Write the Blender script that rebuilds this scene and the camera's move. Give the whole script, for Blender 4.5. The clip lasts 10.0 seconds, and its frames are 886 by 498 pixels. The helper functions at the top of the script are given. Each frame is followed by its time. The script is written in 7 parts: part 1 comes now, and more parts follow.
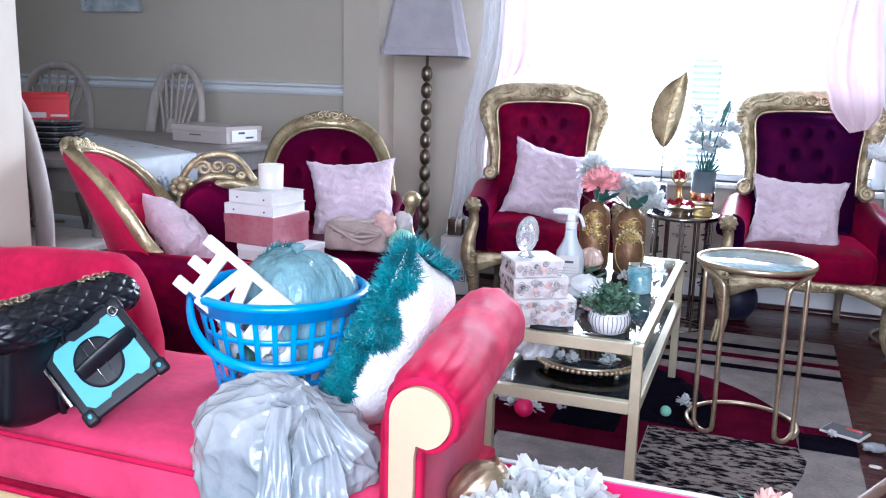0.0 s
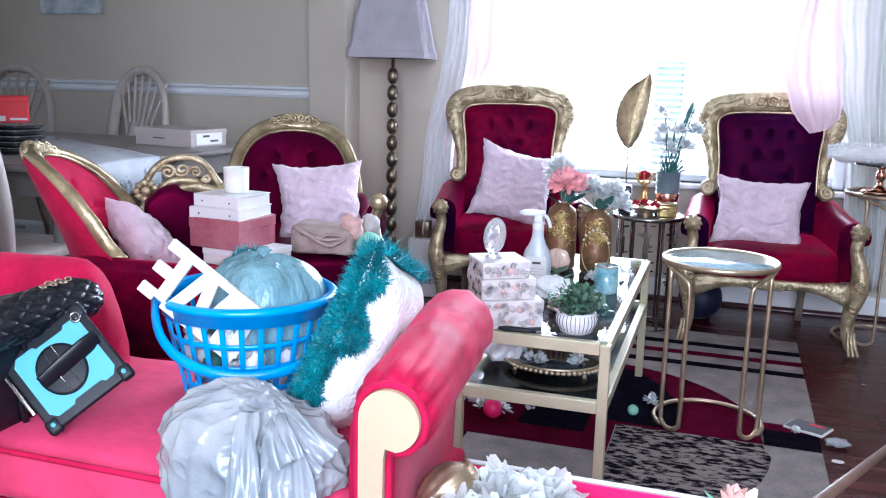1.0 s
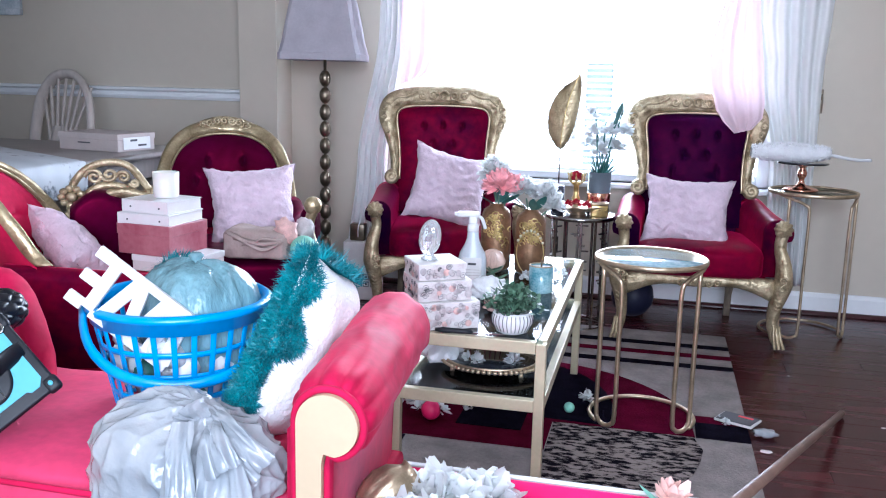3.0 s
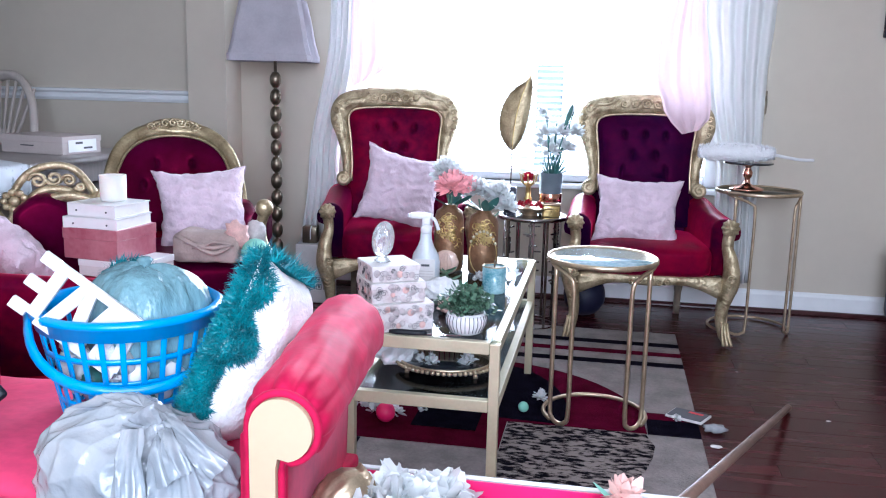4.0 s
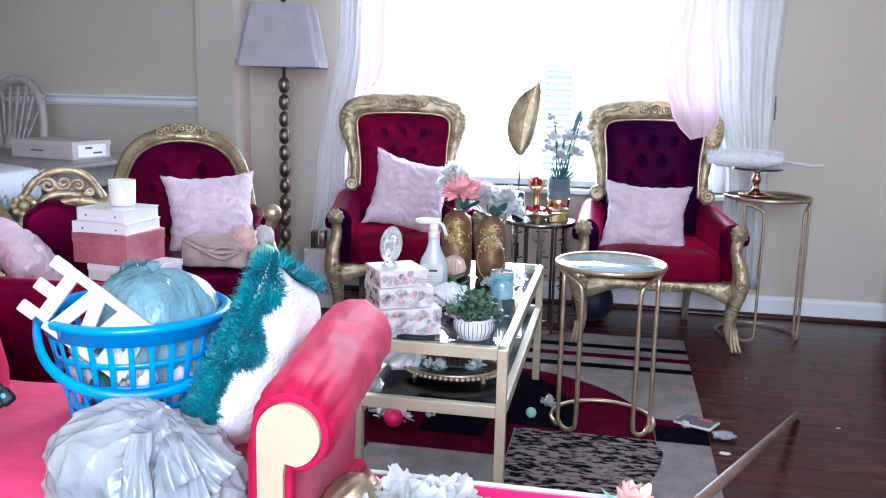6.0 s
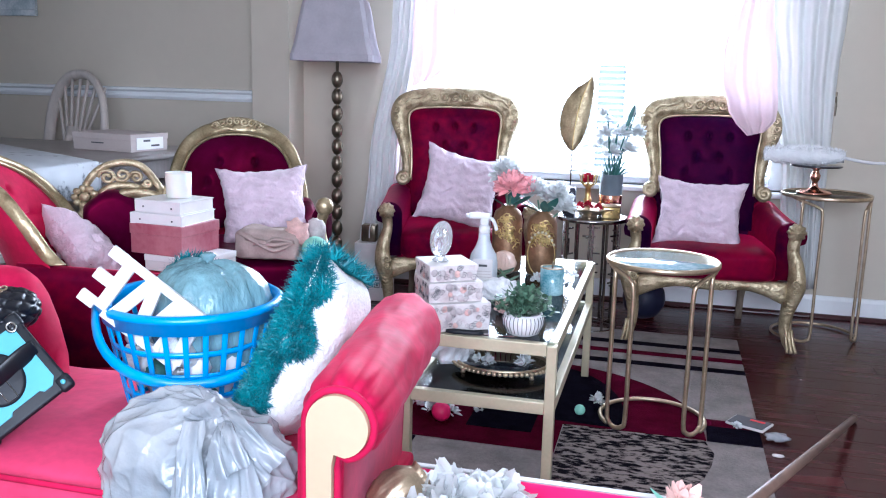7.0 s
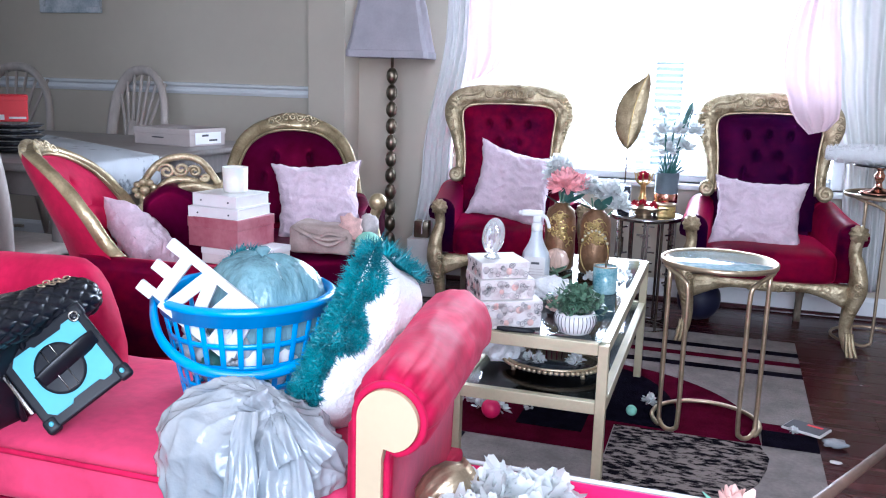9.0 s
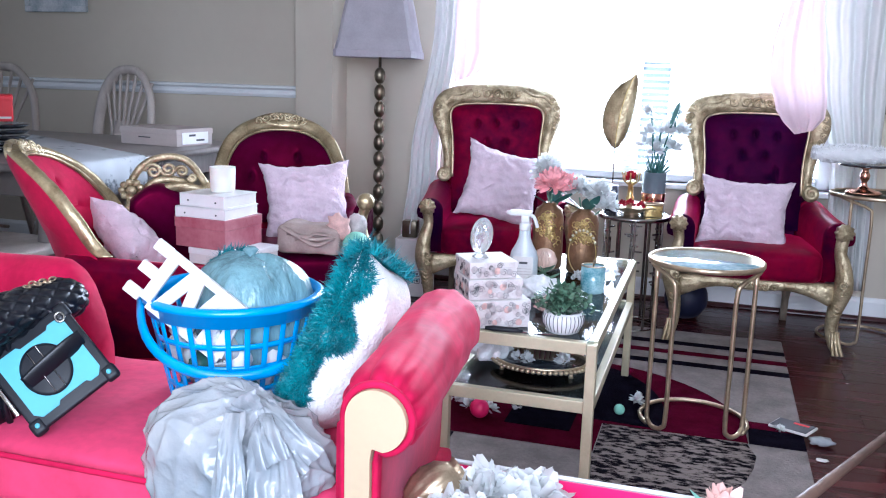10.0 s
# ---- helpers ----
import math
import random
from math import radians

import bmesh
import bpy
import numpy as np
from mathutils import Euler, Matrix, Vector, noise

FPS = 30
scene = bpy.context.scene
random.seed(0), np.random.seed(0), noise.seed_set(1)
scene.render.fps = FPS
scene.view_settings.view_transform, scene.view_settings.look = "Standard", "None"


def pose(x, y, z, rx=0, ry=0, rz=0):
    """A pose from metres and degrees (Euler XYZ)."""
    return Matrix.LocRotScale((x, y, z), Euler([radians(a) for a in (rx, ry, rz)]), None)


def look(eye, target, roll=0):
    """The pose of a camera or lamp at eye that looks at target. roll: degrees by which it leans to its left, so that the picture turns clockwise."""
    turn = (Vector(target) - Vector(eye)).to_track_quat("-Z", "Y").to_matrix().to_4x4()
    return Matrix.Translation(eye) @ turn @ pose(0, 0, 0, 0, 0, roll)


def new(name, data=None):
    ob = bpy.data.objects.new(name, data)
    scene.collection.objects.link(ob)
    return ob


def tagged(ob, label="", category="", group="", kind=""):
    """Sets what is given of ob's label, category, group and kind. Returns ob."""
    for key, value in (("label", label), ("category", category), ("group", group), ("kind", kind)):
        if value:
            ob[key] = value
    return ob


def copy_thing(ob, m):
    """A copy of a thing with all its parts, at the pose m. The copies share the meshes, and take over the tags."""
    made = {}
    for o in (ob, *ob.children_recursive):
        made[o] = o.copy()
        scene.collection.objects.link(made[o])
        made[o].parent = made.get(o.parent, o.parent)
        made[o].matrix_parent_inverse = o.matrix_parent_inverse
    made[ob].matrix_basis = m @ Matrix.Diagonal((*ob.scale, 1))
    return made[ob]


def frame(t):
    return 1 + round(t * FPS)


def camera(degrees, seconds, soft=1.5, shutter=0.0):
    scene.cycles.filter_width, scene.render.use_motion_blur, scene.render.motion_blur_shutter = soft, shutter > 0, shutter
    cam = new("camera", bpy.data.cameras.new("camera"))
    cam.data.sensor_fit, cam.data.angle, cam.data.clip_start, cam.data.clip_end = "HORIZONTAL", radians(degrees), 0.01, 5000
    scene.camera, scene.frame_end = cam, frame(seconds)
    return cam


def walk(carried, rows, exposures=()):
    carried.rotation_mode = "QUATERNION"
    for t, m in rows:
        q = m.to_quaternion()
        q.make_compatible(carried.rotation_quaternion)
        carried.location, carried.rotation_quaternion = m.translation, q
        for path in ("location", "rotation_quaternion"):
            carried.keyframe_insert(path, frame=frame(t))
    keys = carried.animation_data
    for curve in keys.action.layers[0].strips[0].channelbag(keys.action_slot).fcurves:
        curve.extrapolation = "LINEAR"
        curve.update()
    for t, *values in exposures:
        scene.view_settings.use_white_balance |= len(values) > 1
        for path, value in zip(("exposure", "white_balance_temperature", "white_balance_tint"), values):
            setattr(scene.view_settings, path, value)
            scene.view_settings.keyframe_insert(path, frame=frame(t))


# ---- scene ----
# The camera stands in one spot and pans to the right and back.
cam = camera(53.66, 10.0, soft=1.1)
EYE = (0.0, 0.0, 1.1)
TURNS = [  # seconds, tilt, lean, heading
    (0.0, 78.50, -1.47, 20.30),
    (0.5, 78.54, -1.45, 19.44),
    (1.0, 78.69, -1.38, 18.12),
    (1.5, 78.74, -1.35, 17.00),
    (2.0, 78.86, -1.31, 16.02),
    (2.5, 78.91, -1.28, 15.09),
    (4.0, 79.09, -1.30, 10.69),
    (4.5, 79.31, -1.30, 9.73),
    (5.0, 79.49, -1.28, 9.73),
    (6.5, 79.23, -1.38, 12.76),
    (7.0, 79.00, -1.41, 14.57),
    (7.5, 78.98, -1.43, 16.19),
    (8.0, 78.84, -1.48, 17.17),
    (8.5, 78.76, -1.50, 17.75),
    (9.0, 78.69, -1.54, 18.07),
    (9.5, 78.67, -1.56, 18.07),
    (10.0, 78.70, -1.58, 17.29),
]
walk(cam, [(t, pose(*EYE, tilt, lean, heading)) for t, tilt, lean, heading in TURNS], exposures=[(0.0, -0.48, 5420, 14), (10.0, -0.48, 5420, 14)])

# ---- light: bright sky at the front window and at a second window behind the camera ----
world = bpy.data.worlds.new("sky")
scene.world = world
world.use_nodes = True
sky = world.node_tree.nodes.new("ShaderNodeTexSky")
sky.sky_type = "NISHITA"
sky.sun_disc = False
sky.sun_elevation, sky.sun_rotation = radians(38), radians(20)
world.node_tree.links.new(sky.outputs[0], world.node_tree.nodes["Background"].inputs[0])
world.node_tree.nodes["Background"].inputs[1].default_value = 0.15


def area_lamp(name, m, sx, sy, watts, colour):
    lamp = bpy.data.lights.new(name, "AREA")
    lamp.shape, lamp.size, lamp.size_y, lamp.energy, lamp.color = "RECTANGLE", sx, sy, watts, colour
    ob = new(name, lamp)
    ob.matrix_world = m
    return ob


area_lamp("front_window_light", look((-0.42, 4.75, 1.40), (-0.42, 0.0, 0.9)), 1.7, 1.5, 420, (0.93, 0.97, 1.0))
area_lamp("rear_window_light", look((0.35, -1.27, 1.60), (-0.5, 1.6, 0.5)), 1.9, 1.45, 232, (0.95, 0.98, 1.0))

area_lamp("dining_window_light", look((-5.12, 2.79, 1.5), (-3.0, 3.6, 1.2)), 1.1, 1.1, 6.5, (0.95, 0.98, 1.0))


# ---- materials ----
def material(name, colour, rough=0.6, metal=0.0, var=0.0, scale=8.0, bump=0.0, bump_scale=60.0, sheen=0.0, coat=0.0,
             second=None, trans=0.0, spec=0.5, stretch=(1, 1, 1), rvar=0.0, subsurf=0.0, alpha=1.0, random_tint=0.0, ramp_at=(0.5, 0.85), sheen_tint=None, spec_tint=None):
    m = bpy.data.materials.new(name)
    m.use_nodes = True
    nt = m.node_tree
    n, lk = nt.nodes, nt.links
    b = n["Principled BSDF"]
    b.inputs["Base Color"].default_value = (*colour, 1)
    b.inputs["Roughness"].default_value, b.inputs["Metallic"].default_value = rough, metal
    b.inputs["Sheen Weight"].default_value, b.inputs["Coat Weight"].default_value = sheen, coat
    b.inputs["Transmission Weight"].default_value, b.inputs["Specular IOR Level"].default_value = trans, spec
    b.inputs["Subsurface Weight"].default_value, b.inputs["Alpha"].default_value = subsurf, alpha
    if sheen:
        b.inputs["Sheen Roughness"].default_value = 0.35
        b.inputs["Sheen Tint"].default_value = (*(sheen_tint or [min(1, c * 1.5 + 0.12) for c in colour]), 1)
    if spec_tint:
        b.inputs["Specular Tint"].default_value = (*spec_tint, 1)
    co = n.new("ShaderNodeTexCoord")
    mp = n.new("ShaderNodeMapping")
    mp.inputs["Scale"].default_value = stretch
    lk.new(co.outputs["Object"], mp.inputs[0])
    if var or second:
        big = n.new("ShaderNodeTexNoise")
        big.inputs["Scale"].default_value, big.inputs["Detail"].default_value = scale, 5
        lk.new(mp.outputs[0], big.inputs["Vector"])
        fine = n.new("ShaderNodeTexNoise")
        fine.inputs["Scale"].default_value, fine.inputs["Detail"].default_value = scale * 9, 3
        lk.new(mp.outputs[0], fine.inputs["Vector"])
        add = n.new("ShaderNodeMath")
        add.operation = "MULTIPLY_ADD"
        add.inputs[1].default_value = 0.35
        lk.new(fine.outputs[0], add.inputs[0])
        lk.new(big.outputs[0], add.inputs[2])
        ramp = n.new("ShaderNodeValToRGB")
        lo = second or tuple(c * (1 - var) for c in colour)
        hi = colour if second else tuple(min(1, c * (1 + var)) for c in colour)
        ramp.color_ramp.elements[0].position, ramp.color_ramp.elements[1].position = ramp_at
        ramp.color_ramp.elements[0].color, ramp.color_ramp.elements[1].color = (*lo, 1), (*hi, 1)
        lk.new(add.outputs[0], ramp.inputs[0])
        out = ramp.outputs[0]
        if random_tint:
            info = n.new("ShaderNodeObjectInfo")
            hsv = n.new("ShaderNodeHueSaturation")
            rng = n.new("ShaderNodeMapRange")
            rng.inputs["To Min"].default_value, rng.inputs["To Max"].default_value = 1 - random_tint, 1 + random_tint
            lk.new(info.outputs["Random"], rng.inputs[0])
            lk.new(rng.outputs[0], hsv.inputs["Value"])
            lk.new(out, hsv.inputs["Color"])
            out = hsv.outputs[0]
        lk.new(out, b.inputs["Base Color"])
        if rvar:
            rr = n.new("ShaderNodeMapRange")
            rr.inputs["To Min"].default_value, rr.inputs["To Max"].default_value = max(0, rough - rvar), min(1, rough + rvar)
            lk.new(big.outputs[0], rr.inputs[0])
            lk.new(rr.outputs[0], b.inputs["Roughness"])
    if bump:
        bn = n.new("ShaderNodeTexNoise")
        bn.inputs["Scale"].default_value, bn.inputs["Detail"].default_value = bump_scale, 4
        lk.new(mp.outputs[0], bn.inputs["Vector"])
        bp = n.new("ShaderNodeBump")
        bp.inputs["Strength"].default_value, bp.inputs["Distance"].default_value = bump, 0.01
        lk.new(bn.outputs[0], bp.inputs["Height"])
        lk.new(bp.outputs[0], b.inputs["Normal"])
    return m


WALL = material("wall_paint", (0.57, 0.515, 0.43), 0.75, var=0.03, scale=2, bump=0.05, bump_scale=160)
CEIL = material("ceiling_paint", (0.8, 0.79, 0.76), 0.9, var=0.03, scale=2)
TRIM = material("white_trim_paint", (0.80, 0.82, 0.84), 0.4, var=0.03, scale=5)
WOOD_FLOOR = material("dark_cherry_floorboards", (0.064, 0.008, 0.010), 0.26, second=(0.030, 0.004, 0.006), scale=5, stretch=(0.5, 5, 5), rvar=0.08, bump=0.03, bump_scale=30, random_tint=0.10, spec=0.28)
SHOE = material("dark_floor_moulding", (0.05, 0.012, 0.014), 0.3, var=0.2, scale=8)
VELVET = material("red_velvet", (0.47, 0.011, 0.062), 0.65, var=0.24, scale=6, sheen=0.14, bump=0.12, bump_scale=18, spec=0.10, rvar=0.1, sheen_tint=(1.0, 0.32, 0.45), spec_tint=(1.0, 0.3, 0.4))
# Paler copy of the red velvet: light on the seat put into colour.
SEAT_VELVET = material("lit_red_velvet", (0.60, 0.050, 0.130), 0.6, var=0.22, scale=5, sheen=0.35, bump=0.14, bump_scale=18, spec=0.2, rvar=0.1, sheen_tint=(1.0, 0.34, 0.48), spec_tint=(1.0, 0.4, 0.5))
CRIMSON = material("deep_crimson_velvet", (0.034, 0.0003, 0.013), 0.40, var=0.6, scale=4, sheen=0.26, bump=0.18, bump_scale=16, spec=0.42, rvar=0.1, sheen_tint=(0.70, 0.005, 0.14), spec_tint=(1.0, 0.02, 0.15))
# Shaded and redder copies of the throne velvet; backlit shade is in the colour.
CRIMSON_SHADED = material("shaded_crimson_velvet", (0.030, 0.0006, 0.020), 0.42, second=(0.0065, 0.0008, 0.018), scale=3.2, sheen=0.40, bump=0.14, bump_scale=14, spec=0.15, sheen_tint=(0.85, 0.01, 0.10), spec_tint=(0.8, 0.05, 0.3), ramp_at=(0.55, 0.80))
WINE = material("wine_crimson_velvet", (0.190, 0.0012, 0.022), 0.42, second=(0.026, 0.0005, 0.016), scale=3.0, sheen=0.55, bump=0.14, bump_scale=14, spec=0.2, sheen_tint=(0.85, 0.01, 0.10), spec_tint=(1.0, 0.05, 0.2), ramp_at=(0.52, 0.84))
GOLD = material("antique_gold_paint", (0.50, 0.41, 0.25), 0.32, metal=0.6, second=(0.24, 0.185, 0.10), scale=14, bump=0.25, bump_scale=55, rvar=0.12)
BRASS = material("brushed_brass", (0.52, 0.41, 0.28), 0.34, metal=0.85, var=0.2, scale=20, rvar=0.06)
CREAM_GOLD = material("pale_gold_metal", (0.55, 0.50, 0.34), 0.38, metal=0.3, var=0.08, scale=12, rvar=0.06)

FUR_PINK = material("pale_mauve_plush", (0.70, 0.56, 0.65), 0.9, var=0.10, scale=14, bump=0.9, bump_scale=55, sheen=0.4)
FUR_WHITE = material("white_plush", (0.82, 0.83, 0.85), 0.9, var=0.05, scale=20, bump=0.6, bump_scale=120, sheen=0.3)
TEAL = material("teal_shag", (0.016, 0.29, 0.34), 0.45, second=(0.004, 0.10, 0.13), scale=30, sheen=0.2)
BLUE_PLASTIC = material("bright_blue_plastic", (0.006, 0.29, 0.72), 0.3, var=0.06, scale=10, subsurf=0.0, coat=0.15)
TEAL_BAG = material("blue_grey_plastic_film", (0.15, 0.28, 0.32), 0.26, var=0.25, scale=7, bump=0.8, bump_scale=22, spec=0.5, stretch=(2.4, 2.4, 0.6))
BLACK_LEATHER = material("black_leather", (0.005, 0.006, 0.010), 0.34, var=0.3, scale=20, bump=0.03, bump_scale=220, spec=0.4)
BLACK_RUBBER = material("black_rubber", (0.008, 0.010, 0.015), 0.5, var=0.2, scale=20, spec=0.35)
AQUA = material("pale_aqua_plastic", (0.095, 0.39, 0.49), 0.45, var=0.05, scale=8)
WHITE_GLOSS = material("white_lacquer", (0.72, 0.72, 0.73), 0.3, var=0.03, scale=10)
PAPER = material("white_paper", (0.66, 0.64, 0.63), 0.7, var=0.06, scale=12)
SHADE = material("lilac_grey_lampshade", (0.40, 0.38, 0.42), 0.85, var=0.08, scale=10, bump=0.15, bump_scale=250)
BRONZE = material("dark_brushed_bronze", (0.20, 0.165, 0.12), 0.33, metal=0.9, var=0.2, scale=25, rvar=0.1)
RUG_TAUPE = material("taupe_rug_pile", (0.235, 0.205, 0.195), 0.95, var=0.22, scale=9, bump=0.5, bump_scale=140, spec=0.05)
RUG_BLACK = material("black_rug_pile", (0.006, 0.005, 0.010), 0.95, var=0.3, scale=20, bump=0.5, bump_scale=140, spec=0.0)
RUG_RED = material("burgundy_rug_pile", (0.065, 0.003, 0.014), 0.95, var=0.25, scale=14, bump=0.5, bump_scale=140, spec=0.0)
RUG_MIX = material("mottled_rug_pile", (0.24, 0.20, 0.185), 0.95, second=(0.008, 0.007, 0.011), scale=30, stretch=(1, 2.2, 1), bump=0.5, bump_scale=140, ramp_at=(0.62, 0.74), spec=0.0)
VASE_GOLD = material("bronze_glitter_vase", (0.30, 0.17, 0.09), 0.38, metal=0.6, second=(0.20, 0.11, 0.06), scale=40, bump=0.2, bump_scale=150)
BRIGHT_GOLD = material("bright_gold_relief", (0.62, 0.47, 0.20), 0.3, metal=0.9, var=0.25, scale=40)
ROSE_GOLD = material("rose_gold_metal", (0.70, 0.36, 0.26), 0.2, metal=1.0, var=0.1, scale=15)
CORAL = material("coral_petals", (0.86, 0.40, 0.42), 0.75, var=0.15, scale=40, sheen=0.2)
BLUSH_PETAL = material("blush_petals", (0.80, 0.52, 0.46), 0.75, var=0.1, scale=40, sheen=0.2)
LEAF = material("green_leaf", (0.13, 0.23, 0.15), 0.45, second=(0.04, 0.10, 0.06), scale=30)
LEAF_TEAL = material("blue_green_leaf", (0.05, 0.17, 0.15), 0.5, second=(0.02, 0.09, 0.08), scale=30)
CARVED = material("pale_antique_gold", (0.60, 0.50, 0.32), 0.36, metal=0.5, second=(0.24, 0.18, 0.10), scale=18, bump=0.7, bump_scale=48, rvar=0.1)
OCHRE = material("flat_gold_paint", (0.55, 0.42, 0.22), 0.5, metal=0.15, var=0.05, scale=8)
BEIGE_PANEL = material("cream_gold_panel", (0.56, 0.45, 0.30), 0.5, metal=0.1, var=0.04, scale=8)
LEG_WOOD = material("grey_brown_wood", (0.20, 0.16, 0.12), 0.5, var=0.2, scale=10, stretch=(6, 6, 1))
WASHED = material("washed_cream_wood", (0.52, 0.46, 0.42), 0.5, var=0.1, scale=8, stretch=(4, 4, 1))
TABLE_WOOD = material("pale_dining_wood", (0.22, 0.195, 0.185), 0.35, var=0.12, scale=6, stretch=(1, 6, 1))
RUNNER = material("white_print_runner", (0.70, 0.73, 0.76), 0.8, second=(0.34, 0.42, 0.47), scale=9)
PRINT_CLOTH = material("white_cloth_dark_print", (0.50, 0.53, 0.56), 0.8, second=(0.12, 0.14, 0.16), scale=5, ramp_at=(0.50, 0.58))
RED_BOX = material("red_card", (0.72, 0.02, 0.035), 0.5, var=0.05, scale=8)
HOT_PINK = material("hot_pink_plastic", (0.78, 0.015, 0.14), 0.4, var=0.06, scale=6)
MARBLE = material("blue_white_marble_glass", (0.62, 0.76, 0.82), 0.06, second=(0.10, 0.30, 0.38), scale=7, coat=0.6, spec=0.7)
MARBLE_JAR = material("teal_marble_glass", (0.40, 0.60, 0.64), 0.12, second=(0.06, 0.22, 0.27), scale=22, coat=0.5)
ROSE_BOX = material("rose_satin_card", (0.42, 0.16, 0.19), 0.35, second=(0.28, 0.05, 0.08), scale=7, coat=0.2)
SILVER = material("dark_chrome", (0.35, 0.34, 0.33), 0.2, metal=1.0, var=0.1, scale=15)
BLACK_GLASS = material("black_glass", (0.012, 0.014, 0.02), 0.05, var=0.1, scale=6, coat=0.5)
GREY_POT = material("blue_grey_ceramic", (0.12, 0.15, 0.18), 0.55, var=0.1, scale=18)
WAX = material("cream_wax", (0.78, 0.76, 0.72), 0.35, var=0.03, scale=10, subsurf=0.2)
TAUPE_CLOTH = material("taupe_tulle", (0.42, 0.33, 0.30), 0.7, var=0.15, scale=14, bump=0.5, bump_scale=35)
MINT = material("mint_foam", (0.24, 0.55, 0.43), 0.7, var=0.06, scale=20)
NAVY = material("navy_velvet", (0.010, 0.012, 0.04), 0.55, var=0.2, scale=12, sheen=0.3)
HANDLE_WOOD = material("worn_broom_wood", (0.17, 0.10, 0.075), 0.5, var=0.2, scale=12, stretch=(1, 1, 0.2))
RED_GEM = material("red_petals", (0.40, 0.006, 0.03), 0.5, var=0.2, scale=30)
INK = material("dark_print", (0.06, 0.06, 0.07), 0.6)
CARTON = material("pale_brown_card", (0.44, 0.38, 0.36), 0.7, var=0.06, scale=10)
PRINT_ROSE = material("grey_rose_print", (0.48, 0.43, 0.43), 0.6, var=0.2, scale=40)
ROSE_PAPER = material("rose_print_paper", (0.68, 0.64, 0.63), 0.65, second=(0.50, 0.41, 0.41), scale=26, ramp_at=(0.45, 0.75))
PRINT_PINK = material("blush_rose_print", (0.66, 0.42, 0.38), 0.6, var=0.2, scale=40)
SKIN_BEIGE = material("blush_ceramic", (0.62, 0.44, 0.36), 0.3, var=0.1, scale=14, coat=0.3)


def glass(name, tint, rough=0.02, mix=0.5):
    """A thin clear pane: part see-through, part gloss."""
    m = bpy.data.materials.new(name)
    m.use_nodes = True
    nt = m.node_tree
    n, lk = nt.nodes, nt.links
    n.remove(n["Principled BSDF"])
    clear = n.new("ShaderNodeBsdfTransparent")
    clear.inputs[0].default_value = (*tint, 1)
    gloss = n.new("ShaderNodeBsdfGlossy")
    gloss.inputs["Roughness"].default_value = rough
    fres = n.new("ShaderNodeFresnel")
    fres.inputs[0].default_value = 1.3
    mx = n.new("ShaderNodeMixShader")
    lk.new(fres.outputs[0], mx.inputs[0])
    lk.new(clear.outputs[0], mx.inputs[1])
    lk.new(gloss.outputs[0], mx.inputs[2])
    lk.new(mx.outputs[0], n["Material Output"].inputs[0])
    return m


GLASS = glass("table_glass", (0.62, 0.70, 0.72), 0.07)
CLEAR = glass("window_glass", (0.97, 0.99, 1.0))
CRYSTAL = material("cut_crystal", (0.93, 0.95, 0.97), 0.02, trans=0.75, var=0.02, scale=30)
BOTTLE = material("milky_spray_bottle", (0.72, 0.77, 0.82), 0.3, trans=0.35, var=0.05, scale=12)


def glowing(name, colour, strength):
    m = bpy.data.materials.new(name)
    m.use_nodes = True
    b = m.node_tree.nodes["Principled BSDF"]
    b.inputs["Emission Color"].default_value = (*colour, 1)
    b.inputs["Emission Strength"].default_value = strength
    return m


def translucent(name, colour, share=0.5, gloss=0.6, crease=0.0, second=None, scale=6.0):
    """Cloth or thin slat that lets some light through."""
    m = material(name, colour, gloss, var=max(0.03, crease * 0.3), scale=scale, second=second, bump=crease, bump_scale=30)
    nt = m.node_tree
    tr = nt.nodes.new("ShaderNodeBsdfTranslucent")
    tr.inputs[0].default_value = (*colour, 1)
    mx = nt.nodes.new("ShaderNodeMixShader")
    mx.inputs[0].default_value = share
    nt.links.new(nt.nodes["Principled BSDF"].outputs[0], mx.inputs[1])
    nt.links.new(tr.outputs[0], mx.inputs[2])
    nt.links.new(mx.outputs[0], nt.nodes["Material Output"].inputs[0])
    return m


CURTAIN = translucent("white_satin_curtain", (0.80, 0.81, 0.80), 0.17)
PINK_SHEER = translucent("pink_sheer_net", (0.78, 0.60, 0.65), 0.13, 0.35, 0.15)
GREY_BAG = translucent("grey_plastic_film", (0.24, 0.28, 0.315), 0.08, 0.10, 0.5, (0.42, 0.43, 0.45), 3.0)
WHITE_PETAL = translucent("white_petals", (0.78, 0.80, 0.80), 0.55)
BLIND = translucent("white_blind_slat", (0.85, 0.87, 0.88), 0.5)
OUTSIDE = glowing("overcast_glare", (0.95, 0.98, 1.0), 7.0)


# ---- mesh helpers ----
def mesh_of(name, bm, mat, smooth=True):
    me = bpy.data.meshes.new(name)
    bmesh.ops.recalc_face_normals(bm, faces=bm.faces)
    for f in bm.faces:
        f.smooth = smooth
    bm.to_mesh(me)
    bm.free()
    me.materials.append(mat)
    return me


def part(name, bm, mat, parent=None, label="", smooth=True, m=None, world_space=False):
    """One mesh object under a thing or a part; world_space: its points are given in the room's own axes."""
    ob = new(name, mesh_of(name, bm, mat, smooth))
    if parent is not None:
        ob.parent = parent
        if world_space and parent.parent is None:
            ob.matrix_parent_inverse = parent.matrix_basis.inverted()
    if m is not None:
        ob.matrix_basis = m
    return tagged(ob, label)


